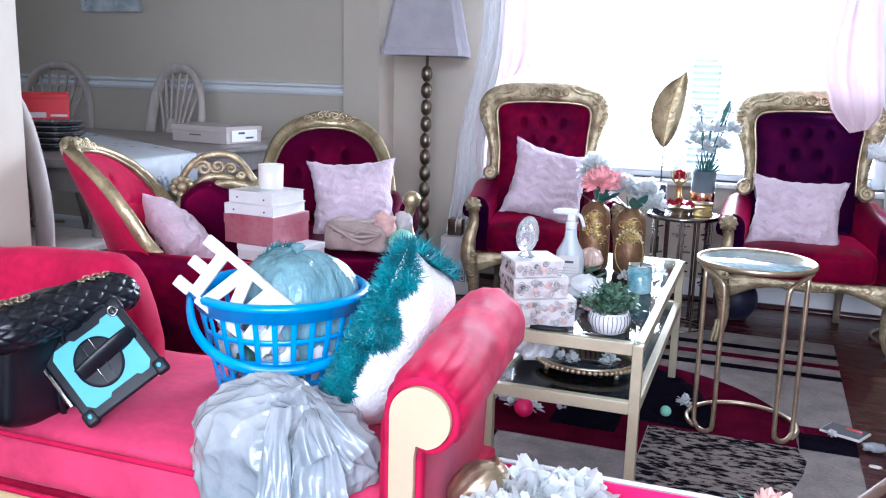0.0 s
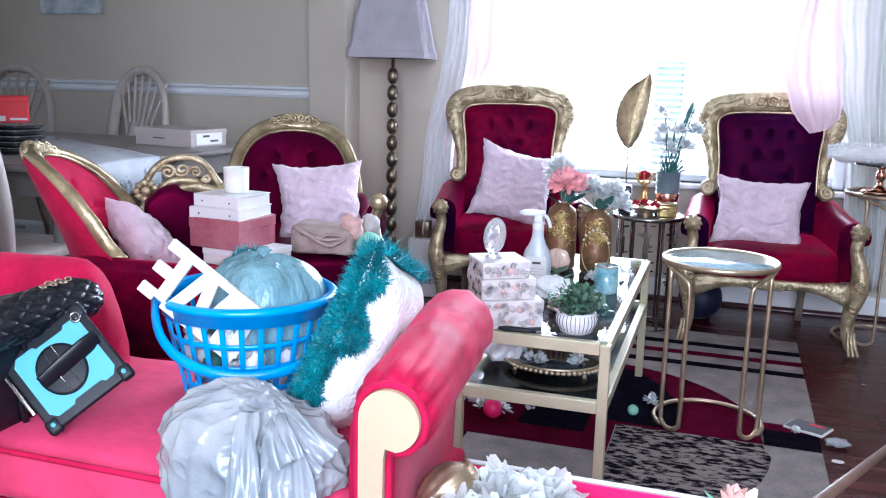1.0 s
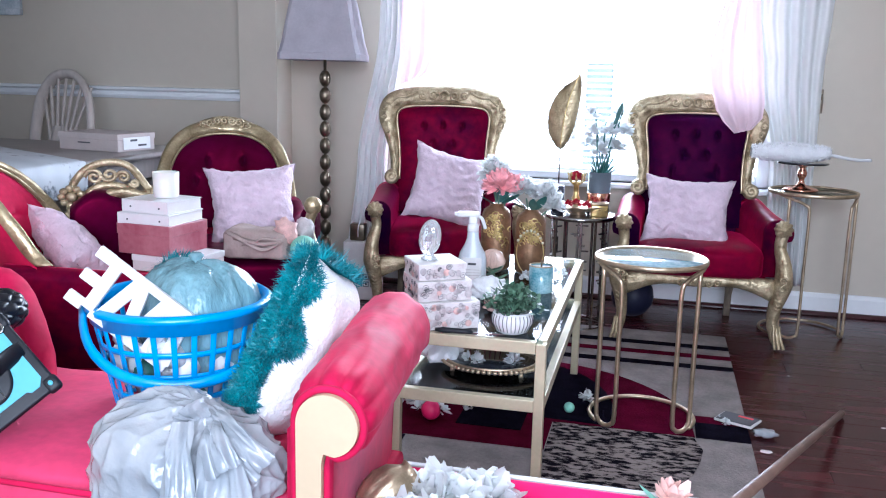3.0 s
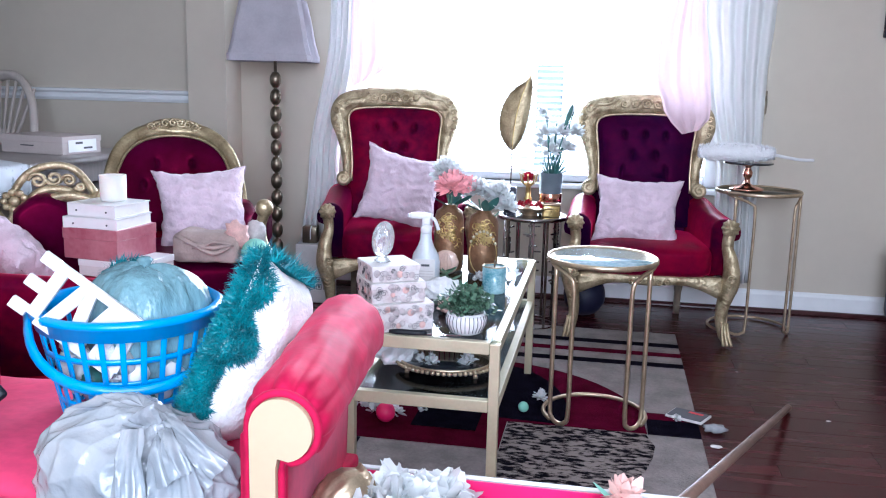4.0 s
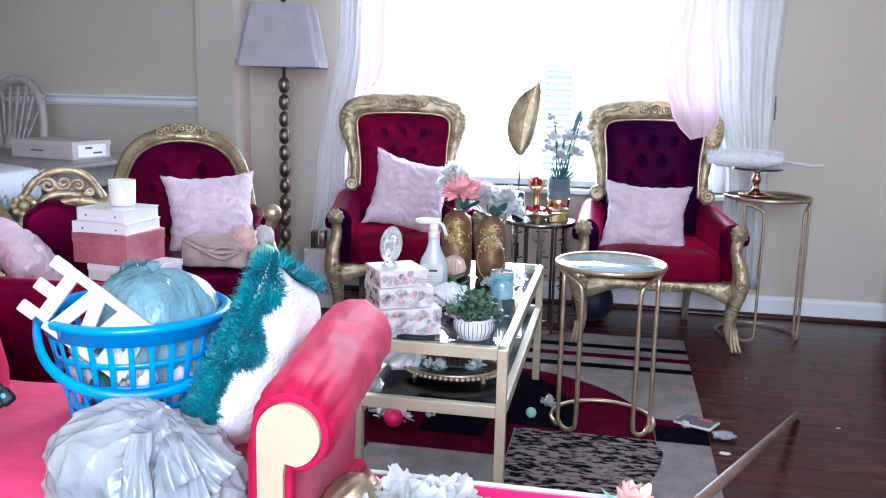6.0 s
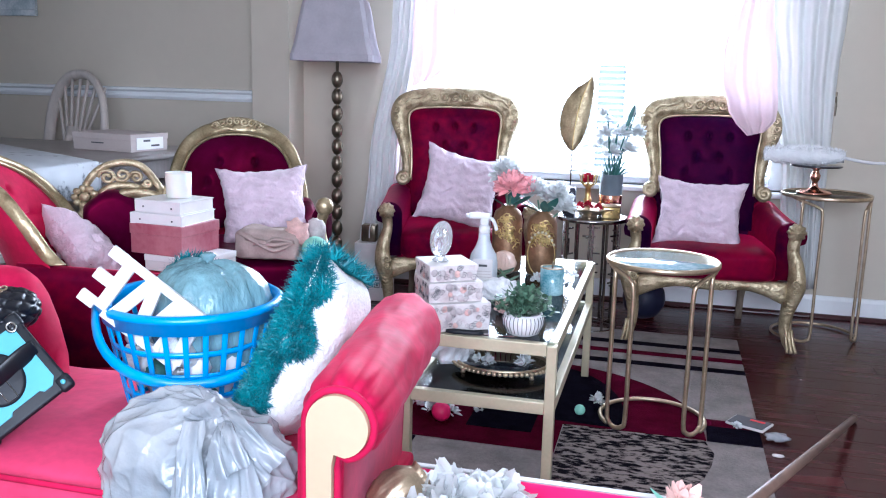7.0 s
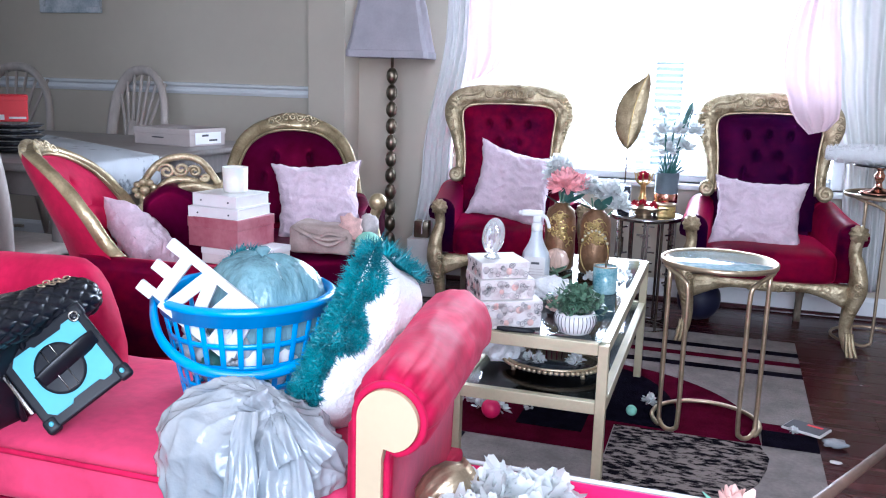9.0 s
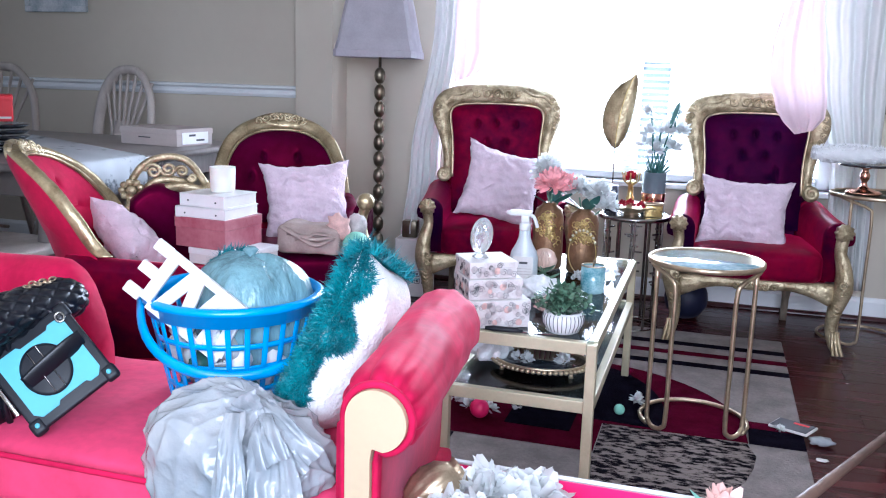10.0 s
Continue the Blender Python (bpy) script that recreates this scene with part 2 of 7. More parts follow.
def thing(name, m, label, category, group="", kind=""):
    ob = new(name)
    ob.matrix_basis = m
    ob.empty_display_size = 0.05
    return tagged(ob, label, category, group, kind)


def add_box(bm, c, s, bevel=0.0, m=None, seg=2):
    mat = Matrix.Translation(c) @ Matrix.Diagonal((*s, 1))
    if m is not None:
        mat = m @ mat
    r = bmesh.ops.create_cube(bm, size=1.0, matrix=mat)
    if bevel:
        es = list({e for v in r["verts"] for e in v.link_edges})
        bmesh.ops.bevel(bm, geom=es, offset=bevel, segments=seg, affect="EDGES", profile=0.5)
    return bm


def box(c, s, bevel=0.0, m=None, seg=2):
    return add_box(bmesh.new(), c, s, bevel, m, seg)


def add_grid(bm, rows, close_u=False, close_v=False, cap=False):
    """Faces over a list of rows of points."""
    vs = [[bm.verts.new(p) for p in r] for r in rows]
    nu, nv = len(vs), len(vs[0])
    for i in range(nu if close_u else nu - 1):
        for j in range(nv if close_v else nv - 1):
            a, b, c, d = vs[i][j], vs[(i + 1) % nu][j], vs[(i + 1) % nu][(j + 1) % nv], vs[i][(j + 1) % nv]
            bm.faces.new((a, b, c, d))
    if cap:
        bm.faces.new(vs[0][::-1])
        bm.faces.new(vs[-1])
    return vs


def add_lathe(bm, prof, n=24, m=None):
    """A turned shape from (radius, height) pairs."""
    rows = []
    for r, z in prof:
        row = [Vector((max(r, 1e-4) * math.cos(2 * math.pi * k / n), max(r, 1e-4) * math.sin(2 * math.pi * k / n), z)) for k in range(n)]
        rows.append([m @ p for p in row] if m is not None else row)
    add_grid(bm, rows, close_v=True, cap=True)
    return bm


def lathe(prof, n=24, m=None):
    return add_lathe(bmesh.new(), prof, n, m)


def smooth_path(pts, n=8):
    """Points along a Catmull-Rom curve through pts."""
    p = [Vector(q) for q in pts]
    p = [2 * p[0] - p[1]] + p + [2 * p[-1] - p[-2]]
    out = []
    for i in range(1, len(p) - 2):
        for k in range(n):
            t = k / n
            out.append(0.5 * ((2 * p[i]) + (p[i + 1] - p[i - 1]) * t + (2 * p[i - 1] - 5 * p[i] + 4 * p[i + 1] - p[i + 2]) * t * t
                              + (3 * p[i] - p[i - 1] - 3 * p[i + 1] + p[i + 2]) * t ** 3))
    out.append(p[-2])
    return out


def add_tube(bm, pts, r, n=8, closed=False, flat=1.0):
    """A round bar along pts; r is a radius or one radius a point."""
    pts = [Vector(p) for p in pts]
    cnt = len(pts)
    rs = r if isinstance(r, (list, tuple)) else [r] * cnt
    rows, side = [], None
    for i, p in enumerate(pts):
        if closed:
            d = pts[(i + 1) % cnt] - pts[i - 1]
        else:
            d = pts[min(i + 1, cnt - 1)] - pts[max(i - 1, 0)]
        d.normalize()
        if side is None:
            side = d.orthogonal().normalized()
        side = (side - d * side.dot(d)).normalized()
        up = d.cross(side)
        rows.append([p + (side * math.cos(2 * math.pi * k / n) + up * math.sin(2 * math.pi * k / n) * flat) * rs[i] for k in range(n)])
    add_grid(bm, rows, close_u=closed, close_v=True, cap=not closed)
    return bm


def tube(pts, r, n=8, closed=False, flat=1.0):
    return add_tube(bmesh.new(), pts, r, n, closed, flat)


def ring_pts(r, z, n=40, c=(0, 0), rx=1.0):
    return [(c[0] + r * rx * math.cos(2 * math.pi * k / n), c[1] + r * math.sin(2 * math.pi * k / n), z) for k in range(n)]


def wall_piece(name, c, s, mat=WALL, label="beige painted wall", parent=None, bevel=0.0):
    ob = part(name, box(c, s, bevel), mat, parent, smooth=False)
    if parent is None:
        tagged(ob, label, "wall", kind="structure")
    return ob


# ---- the room ----
def build_room():
    tagged(part("floor", box((-0.5, 1.0, -0.06), (9.4, 7.6, 0.1)), WOOD_FLOOR, smooth=False), "dark cherry wooden floor", "floor", kind="structure")
    tagged(part("ceiling", box((-0.5, 1.0, 2.66), (9.4, 7.6, 0.12)), CEIL, smooth=False), "plain white ceiling", "ceiling", kind="structure")
    # window wall, with the opening left free
    wx0, wx1, wz0, wz1 = -1.38, 0.54, 0.60, 2.12
    n = thing("wall_north", pose(0, 0, 0), "beige painted wall with a wide window", "wall", kind="structure")
    wall_piece("wall_left", ((-5.1 + wx0) / 2, 4.6, 1.3), (wx0 + 5.1, 0.2, 2.6), parent=n)
    wall_piece("wall_right", ((3.2 + wx1) / 2, 4.6, 1.3), (3.2 - wx1, 0.2, 2.6), parent=n)
    wall_piece("wall_below", ((wx0 + wx1) / 2, 4.6, wz0 / 2), (wx1 - wx0, 0.2, wz0), parent=n)
    wall_piece("wall_above", ((wx0 + wx1) / 2, 4.6, (2.6 + wz1) / 2), (wx1 - wx0, 0.2, 2.6 - wz1), parent=n)
    # stub and wall between the living room and the dining room
    wall_piece("wall_stub", (-2.0575, 4.405, 1.3), (0.215, 0.19, 2.6), bevel=0.004)
    wall_piece("wall_west", (-2.0575, -0.345, 1.3), (0.215, 4.51, 2.6), bevel=0.004)
    wall_piece("wall_header", (-2.0575, 3.11, 2.425), (0.215, 2.398, 0.35))
    dw = thing("wall_dining_west", pose(0, 0, 0), "beige painted dining wall with a window", "wall", kind="structure")
    wall_piece("wall_left", (-5.15, 0.45, 1.3), (0.1, 3.5, 2.6), parent=dw)
    wall_piece("wall_right", (-5.15, 3.99, 1.3), (0.1, 1.22, 2.6), parent=dw)
    wall_piece("wall_below", (-5.15, 2.79, 0.45), (0.1, 1.18, 0.9), parent=dw)
    wall_piece("wall_above", (-5.15, 2.79, 2.35), (0.1, 1.18, 0.5), parent=dw)
    wall_piece("wall_dining_south", (-3.63, -0.6, 1.3), (2.93, 0.1, 2.6))
    wall_piece("wall_east", (3.25, 1.0, 1.3), (0.1, 7.4, 2.6))
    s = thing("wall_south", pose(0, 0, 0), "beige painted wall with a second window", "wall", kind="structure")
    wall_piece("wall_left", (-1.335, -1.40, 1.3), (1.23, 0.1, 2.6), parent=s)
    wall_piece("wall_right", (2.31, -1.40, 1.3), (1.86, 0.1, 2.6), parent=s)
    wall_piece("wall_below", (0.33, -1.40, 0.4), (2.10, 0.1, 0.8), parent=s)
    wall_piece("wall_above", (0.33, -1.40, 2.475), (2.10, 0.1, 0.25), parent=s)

    # skirting, its dark moulding, and the chair rail of the dining room
    for x0, x1 in ((-1.95, 3.2), (-5.1, -2.165)):
        prof = [(0.0, 0.0), (-0.016, 0.0), (-0.016, 0.085), (-0.010, 0.10), (-0.004, 0.106), (0.0, 0.106)]
        bm = bmesh.new()
        add_grid(bm, [[(x, 4.4995 + a, b) for a, b in prof] for x in (x0, x1)], cap=True)
        tagged(part("baseboard", bm, TRIM, smooth=False), "white painted skirting board along the wall", "baseboard", kind="structure")
        bm = bmesh.new()
        add_grid(bm, [[(x, 4.483 - 0.018 * math.cos(a), 0.018 * math.sin(a)) for a in np.linspace(0, math.pi / 2, 5)] + [(x, 4.483, 0.0)] for x in (x0, x1)], cap=True)
        tagged(part("trim", bm, SHOE), "dark wooden moulding at the foot of the skirting", "trim", kind="structure")
    bm = bmesh.new()
    prof = [(0.0, 0.945), (-0.012, 0.947), (-0.018, 0.962), (-0.012, 0.972), (-0.012, 0.985), (-0.028, 0.996), (-0.028, 1.008), (0.0, 1.012)]
    add_grid(bm, [[(x, 4.4995 + a, b) for a, b in prof] for x in (-5.1, -2.166)], cap=True)
    tagged(part("trim", bm, TRIM, smooth=False), "white chair rail moulding on the dining wall", "trim", kind="structure")


build_room()


def build_window():
    x0, x1, z0, z1 = -1.38, 0.54, 0.60, 2.12
    w = thing("window_1", pose((x0 + x1) / 2, 4.5, z0), "bright window with white frame and half-open white blinds", "window", kind="structure")
    xm = (x0 + x1) / 2
    for c, s in (((x0 + 0.03, 4.58, (z0 + z1) / 2), (0.06, 0.07, z1 - z0)), ((x1 - 0.03, 4.58, (z0 + z1) / 2), (0.06, 0.07, z1 - z0)),
                 ((xm, 4.58, z0 + 0.03), (x1 - x0 - 0.122, 0.07, 0.06)), ((xm, 4.58, z1 - 0.03), (x1 - x0 - 0.122, 0.07, 0.06)),
                 ((xm, 4.58, (z0 + z1) / 2), (0.05, 0.06, z1 - z0 - 0.122))):
        part("window_frame", box(c, s, 0.006), TRIM, w, world_space=True, smooth=False)
    part("window_sill", box((xm, 4.49, z0 - 0.012), (x1 - x0 + 0.1, 0.14, 0.024), 0.006), TRIM, w, world_space=True, smooth=False)
    for k in (-1, 1):
        p = part("pane", box((xm + k * 0.46, 4.60, (z0 + z1) / 2), (0.84, 0.005, z1 - z0 - 0.13)), CLEAR, w, world_space=True, smooth=False)
        p.visible_shadow = False
    slat = None
    for k in range(46):
        if slat is None:
            bm = bmesh.new()
            add_grid(bm, [[(x, 0.022 * a, -0.004 * a * a + 0.0008) for a in (-1, -0.5, 0, 0.5, 1)] for x in (-0.89, 0.89)])
            add_grid(bm, [[(x, 0.022 * a, -0.004 * a * a - 0.0008) for a in (-1, -0.5, 0, 0.5, 1)] for x in (-0.89, 0.89)])
            slat = mesh_of("slat", bm, BLIND)
        ob = new("slat", slat)
        ob.parent = w
        ob.matrix_parent_inverse = w.matrix_basis.inverted()
        ob.matrix_basis = pose(xm, 4.525, 0.645 + 0.031 * k, 14)
    tagged(part("backdrop", box((xm, 9.0, 2.0), (14, 0.05, 9)), OUTSIDE, smooth=False), "overexposed daylight outside the window", "backdrop", kind="structure")
    # Added block, no known post: it darkens the gaps between the slats.
    post = thing("porch_post", pose(-0.35, 5.25, 0), "grey-blue block added outside the window to dim the glare behind the slats", "post")
    part("shaft", box((0, 0, 0.60), (0.15, 0.12, 1.2), 0.008), GREY_POT, post, smooth=False)


build_window()


# ---- upholstered things ----
def spiral(c, r, turns, plane="xz", sign=1, start=0.0, n=22, y=0.0):
    pts = []
    for k in range(n):
        a = start + sign * 2 * math.pi * turns * k / (n - 1)
        q = r * (1 - 0.8 * k / (n - 1))
        pts.append((c[0] + q * math.cos(a), y, c[1] + q * math.sin(a)))
    return pts


def cushion(sx, sy, sz, crown=0.02, n=14, ripple=0.0, seed=0.0):
    """A padded block with soft edges and a crowned top; its base lies at z = 0."""
    bm = bmesh.new()

    def shape(u, v, w):
        d = Vector((u, v, w))
        e = 7.0
        q = (abs(u) ** e + abs(v) ** e + abs(w) ** e) ** (1 / e)
        d /= q
        k = (1 - d.x ** 4) * (1 - d.y ** 4)
        p = Vector((d.x * sx / 2, d.y * sy / 2, sz / 2 + d.z * sz / 2 + (crown * k if d.z > 0 else 0)))
        if ripple:
            p += Vector((0, 0, 1)) * ripple * noise.noise(Vector((p.x * 9 + seed, p.y * 9, p.z * 4)))
        return p
    lin = np.linspace(-1, 1, n)
    for ax in range(3):
        for sg in (-1, 1):
            rows = []
            for a in lin:
                row = []
                for b in lin:
                    c = [0, 0, 0]
                    c[ax], c[(ax + 1) % 3], c[(ax + 2) % 3] = sg, a, b
                    row.append(shape(*c))
                rows.append(row)
            add_grid(bm, rows)
    bmesh.ops.remove_doubles(bm, verts=bm.verts, dist=1e-5)
    return bm


def pillow_mesh(s, thick, wrinkle=0.006, n=34, seed=0.0, pinch=0.10, size=None, ruche=0.0, faces=(-1, 1)):
    """A square scatter cushion in the xz plane, with pinched sides and a ruched face."""
    bm = bmesh.new()
    lin = np.linspace(-1, 1, n)
    sw, sh = size or (s, s)
    for sg in faces:
        rows = []
        for v in lin:
            row = []
            for u in lin:
                k = max(0.0, (1 - u ** 4) * (1 - v ** 4)) ** 0.6
                x = u * (1 - pinch * (1 - v * v)) * sw / 2
                z = v * (1 - pinch * (1 - u * u)) * sh / 2
                q = Vector((x * 26 + seed, z * 26, sg * 3.0))
                y = sg * thick / 2 * k + wrinkle * noise.noise(q) * (0.3 + k)
                if ruche:
                    y += sg * ruche * k * math.sin(z * 150 + 2.2 * math.sin(x * 48 + 2 * noise.noise(q * 0.4))) * (0.6 + 0.4 * noise.noise(q * 0.3))
                x += wrinkle * 0.7 * noise.noise(q + Vector((7, 1, 3)))
                z += wrinkle * 0.7 * noise.noise(q + Vector((2, 9, 5)))
                row.append((x, y, z))
            rows.append(row)
        add_grid(bm, rows)
    bmesh.ops.remove_doubles(bm, verts=bm.verts, dist=0.003)
    return bm


def scatter_cushion(m, s, seed, label, lie="on"):
    ob = part("scatter_cushion", pillow_mesh(1.0, 0.13, 0.010, 64, seed=seed, size=s, pinch=0.15, ruche=0.006), FUR_PINK)
    ob.matrix_basis = m
    return tagged(ob, label, "cushion", "pink plush cushions")


def back_panel(outline, y_of, dome, buttons, rings=9, side=-1):
    """A padded panel inside an outline of (x, z) points, with dimples at the buttons."""
    bm = bmesh.new()
    if buttons:  # finer mesh for the dimples
        rings = rings * 2
        nxt = list(outline[1:]) + [outline[0]]
        outline = [(p[0] + (q[0] - p[0]) * k / 3, p[1] + (q[1] - p[1]) * k / 3) for p, q in zip(outline, nxt) for k in range(3)]
    cx = sum(p[0] for p in outline) / len(outline)
    cz = sum(p[1] for p in outline) / len(outline)
    rows = []
    for k in range(rings + 1):
        r = max(0.02, (k / rings) ** 0.8)
        row = []
        for x, z in outline:
            px, pz = cx + (x - cx) * r, cz + (z - cz) * r
            d = dome * (1 - r ** 5)
            for bx, bz in buttons:
                q = 2.2 * (px - bx) ** 2 + 0.7 * (pz - bz) ** 2
                d -= 0.013 * math.exp(-q / 0.00016) + 0.004 * math.exp(-q / 0.0007)
            row.append((px, y_of(px, pz) + side * d, pz))
        rows.append(row)
    add_grid(bm, rows, close_v=True)
    bm.faces.new([v for v in bm.verts][:len(outline)])
    return bm


def carved_frame(outer, inner, y_of, depth, bulge, carve=0.004, seed=0.0, closed=False):
    """A moulded frame between two outlines of the same count, front rounded, with a carved, uneven face."""
    bm = bmesh.new()
    rows = []
    for i, ((xo, zo), (xi, zi)) in enumerate(zip(outer, inner)):
        row = []
        for k in range(9):
            t = k / 8
            x, z = xi + (xo - xi) * t, zi + (zo - zi) * t
            h = bulge * (math.sin(math.pi * t) ** 0.6) + carve * noise.noise(Vector((x * 45 + seed, z * 45, 0)))
            row.append((x, y_of(x, z) - h, z))
        row.append((xo, y_of(xo, zo) + depth, zo))
        row.append((xi, y_of(xi, zi) + depth, zi))
        rows.append(row)
    add_grid(bm, rows, close_u=closed, close_v=True, cap=not closed)
    return bm


def mirror_pts(half):
    """A whole outline from its right half, given from the bottom up to the middle of the top."""
    return half + [(-x, z) for x, z in reversed(half[:-1])]


def curve2(pts, n=6):
    return [(p.x, p.z) for p in smooth_path([(x, 0, z) for x, z in pts], n)]


def gold_leg(top, pts, radii, flat=0.8):
    path = smooth_path(pts, 6)
    n = len(path)
    rs = []
    for i in range(n):
        t = i / (n - 1) * (len(radii) - 1)
        k = min(int(t), len(radii) - 2)
        rs.append(radii[k] + (radii[k + 1] - radii[k]) * (t - k))
    return tube(path, rs, 10, flat=flat)


def throne(m, label, velvet):
    ch = thing("throne_chair", m, label, "armchair", "gold-framed throne chairs")
    back_y = lambda x, z: 0.18 + 0.16 * (z - 0.45) - 0.25 * x * x
    oh = curve2([(0.262, 0.60), (0.262, 0.70), (0.285, 0.80), (0.318, 0.89), (0.312, 0.965), (0.262, 1.022), (0.15, 1.052), (0.0, 1.060)])
    ih = curve2([(0.216, 0.60), (0.214, 0.70), (0.220, 0.80), (0.230, 0.88), (0.226, 0.925), (0.195, 0.950), (0.12, 0.960), (0.0, 0.963)])
    frame_ = part("back_frame", carved_frame(mirror_pts(oh), mirror_pts(ih), back_y, 0.05, 0.022, 0.007), CARVED, ch, "carved antique gold wooden frame")
    # scrollwork on the crest and on the shoulders
    y0 = lambda x, z: back_y(x, z) - 0.022
    bm = bmesh.new()
    for cx, r, sg in ((0.0, 0.026, 1), (0.052, 0.022, -1), (-0.052, 0.022, 1), (0.105, 0.018, 1), (-0.105, 0.018, -1)):
        add_tube(bm, [(x, y0(x, z) - 0.003, z) for x, _, z in spiral((cx, 1.010), r, 1.6, sign=sg)], 0.0062, 6)
    for sg in (-1, 1):
        add_tube(bm, smooth_path([(sg * x, y0(x, z) - 0.002, z) for x, z in ((0.13, 1.03), (0.18, 1.005), (0.23, 1.0), (0.27, 0.965))], 6), 0.007, 6)
        for x, z, r in ((0.292, 0.945, 0.016), (0.297, 0.908, 0.014), (0.288, 0.872, 0.013), (0.278, 0.84, 0.012), (0.272, 0.985, 0.014)):
            add_tube(bm, [(sg * a, y0(a, b) - 0.003, b) for a, _, b in spiral((x, z), r, 1.3, sign=sg)], 0.0055, 6)
    part("scrollwork", bm, CARVED, frame_)
    bm = bmesh.new()
    edge = mirror_pts(ih)
    add_tube(bm, [(x, back_y(x, z) - 0.012, z) for x, z in edge], 0.006, 6)
    part("beading", bm, BRASS, frame_)
    for sg in (-1, 1):
        bm = bmesh.new()
        add_tube(bm, [(x, back_y(x, z) - 0.025, z) for x, _, z in spiral((sg * 0.258, 0.615), 0.03, 1.7, sign=sg, start=math.pi / 2)], 0.011, 8)
        add_lathe(bm, [(0.001, -0.028), (0.034, -0.026), (0.036, 0.02), (0.001, 0.025)], 16, pose(sg * 0.255, back_y(0.25, 0.61) - 0.005, 0.612, 90))
        part("scroll", bm, CARVED, frame_)
    panel = mirror_pts([(0.225, 0.44)] + curve2([(0.218, 0.60), (0.216, 0.70), (0.222, 0.80), (0.232, 0.88), (0.228, 0.925), (0.197, 0.952), (0.12, 0.962), (0.0, 0.965)], 5))
    btn = [(-0.095, 0.865), (0.0, 0.868), (0.095, 0.865), (-0.05, 0.775), (0.05, 0.775), (-0.1, 0.69), (0.1, 0.69), (0, 0.69)]
    bk = part("backrest", back_panel(panel, back_y, 0.035, btn, 26), velvet, ch, "deep crimson tufted velvet backrest")
    # Buttons in the brighter red velvet: tuft highlights put into their colour.
    for bx, bz in btn[:5]:
        part("button", lathe([(0.001, -0.004), (0.007, -0.002), (0.007, 0.002), (0.001, 0.005)], 10, pose(bx, back_y(bx, bz) - 0.008, bz, 90)), VELVET, bk)
    part("back_cover", back_panel(mirror_pts(curve2([(0.23, 0.30), (0.25, 0.60), (0.26, 0.75), (0.29, 0.89), (0.25, 1.0), (0.0, 1.04)], 4)), lambda x, z: back_y(x, z) + 0.052, 0.01, [], 6, 1), velvet, ch)
    part("seat", cushion(0.54, 0.52, 0.13, 0.022, 14), WINE, ch, m=pose(0, -0.035, 0.285))
    part("seat_base", box((0, 0.0, 0.275), (0.56, 0.48, 0.05), 0.01), WINE, ch)
    for sg in (-1, 1):
        # padded arm: an inner wall that rolls outwards at the top
        bm = bmesh.new()
        rows = []
        for k in range(13):
            t = k / 12
            y = 0.22 - 0.46 * t
            cx, cz = sg * (0.272 + 0.045 * t), 0.485 + 0.035 * (1 - t) ** 2
            r = 0.062 - 0.004 * t
            row = [(cx - sg * r, y, 0.30), (cx - sg * r, y, cz)]
            row += [(cx - sg * r * math.cos(a), y, cz + r * math.sin(a)) for a in np.linspace(0.2, math.pi * 1.15, 12)]
            row += [(cx + sg * r * 0.45, y, cz - r * 0.62), (cx + sg * r * 0.3, y, 0.30)]
            rows.append(row)
        add_grid(bm, rows, close_v=True, cap=True)
        # Left arm darker, right arm redder: light and shade put into the velvet.
        arm = part("arm", bm, CRIMSON_SHADED if sg < 0 else WINE, ch)
        # gold arm post: knob, carved post and cabriole leg
        ax = sg * 0.327
        bm = bmesh.new()
        km = pose(ax, -0.255, 0.51, 90)
        add_grid(bm, [[km @ Vector((r * (1 + fl * math.cos(10 * 2 * math.pi * k / 60)) * math.cos(2 * math.pi * k / 60), r * (1 + fl * math.cos(10 * 2 * math.pi * k / 60)) * math.sin(2 * math.pi * k / 60), z)) for k in range(60)]
                      for r, z, fl in ((0.001, 0.038, 0), (0.009, 0.037, 0), (0.011, 0.033, 0.05), (0.026, 0.030, 0.10), (0.036, 0.016, 0.10), (0.036, -0.004, 0.06), (0.026, -0.022, 0), (0.001, -0.026, 0))], close_v=True, cap=True)
        part("knob", bm, CARVED, arm, "carved gold rosette knob")
        leg = gold_leg(0, [(ax, -0.25, 0.49), (ax - sg * 0.006, -0.25, 0.43), (ax + sg * 0.012, -0.262, 0.36), (ax + sg * 0.014, -0.275, 0.28), (ax - sg * 0.006, -0.262, 0.18),
                           (ax - sg * 0.012, -0.258, 0.10), (ax + sg * 0.004, -0.275, 0.045), (ax + sg * 0.014, -0.292, 0.014)],
                       [0.022, 0.020, 0.027, 0.034, 0.025, 0.019, 0.022, 0.014], 1.25)
        lg = part("leg", leg, CARVED, ch, "carved gold cabriole leg")
        for z, r in ((0.30, 0.017), (0.265, 0.014)):
            part("curl", tube([(ax + x, -0.315, z2) for x, _, z2 in spiral((0.006, z), r, 1.4, sign=sg)], 0.0045, 6), CARVED, lg)
        for k in range(3):
            part("ridge", tube(smooth_path([(ax - 0.016, -0.288 + 0.004 * k, 0.215 - 0.018 * k), (ax, -0.298 + 0.004 * k, 0.206 - 0.018 * k), (ax + 0.016, -0.288 + 0.004 * k, 0.215 - 0.018 * k)], 4), 0.005, 6), CARVED, lg)
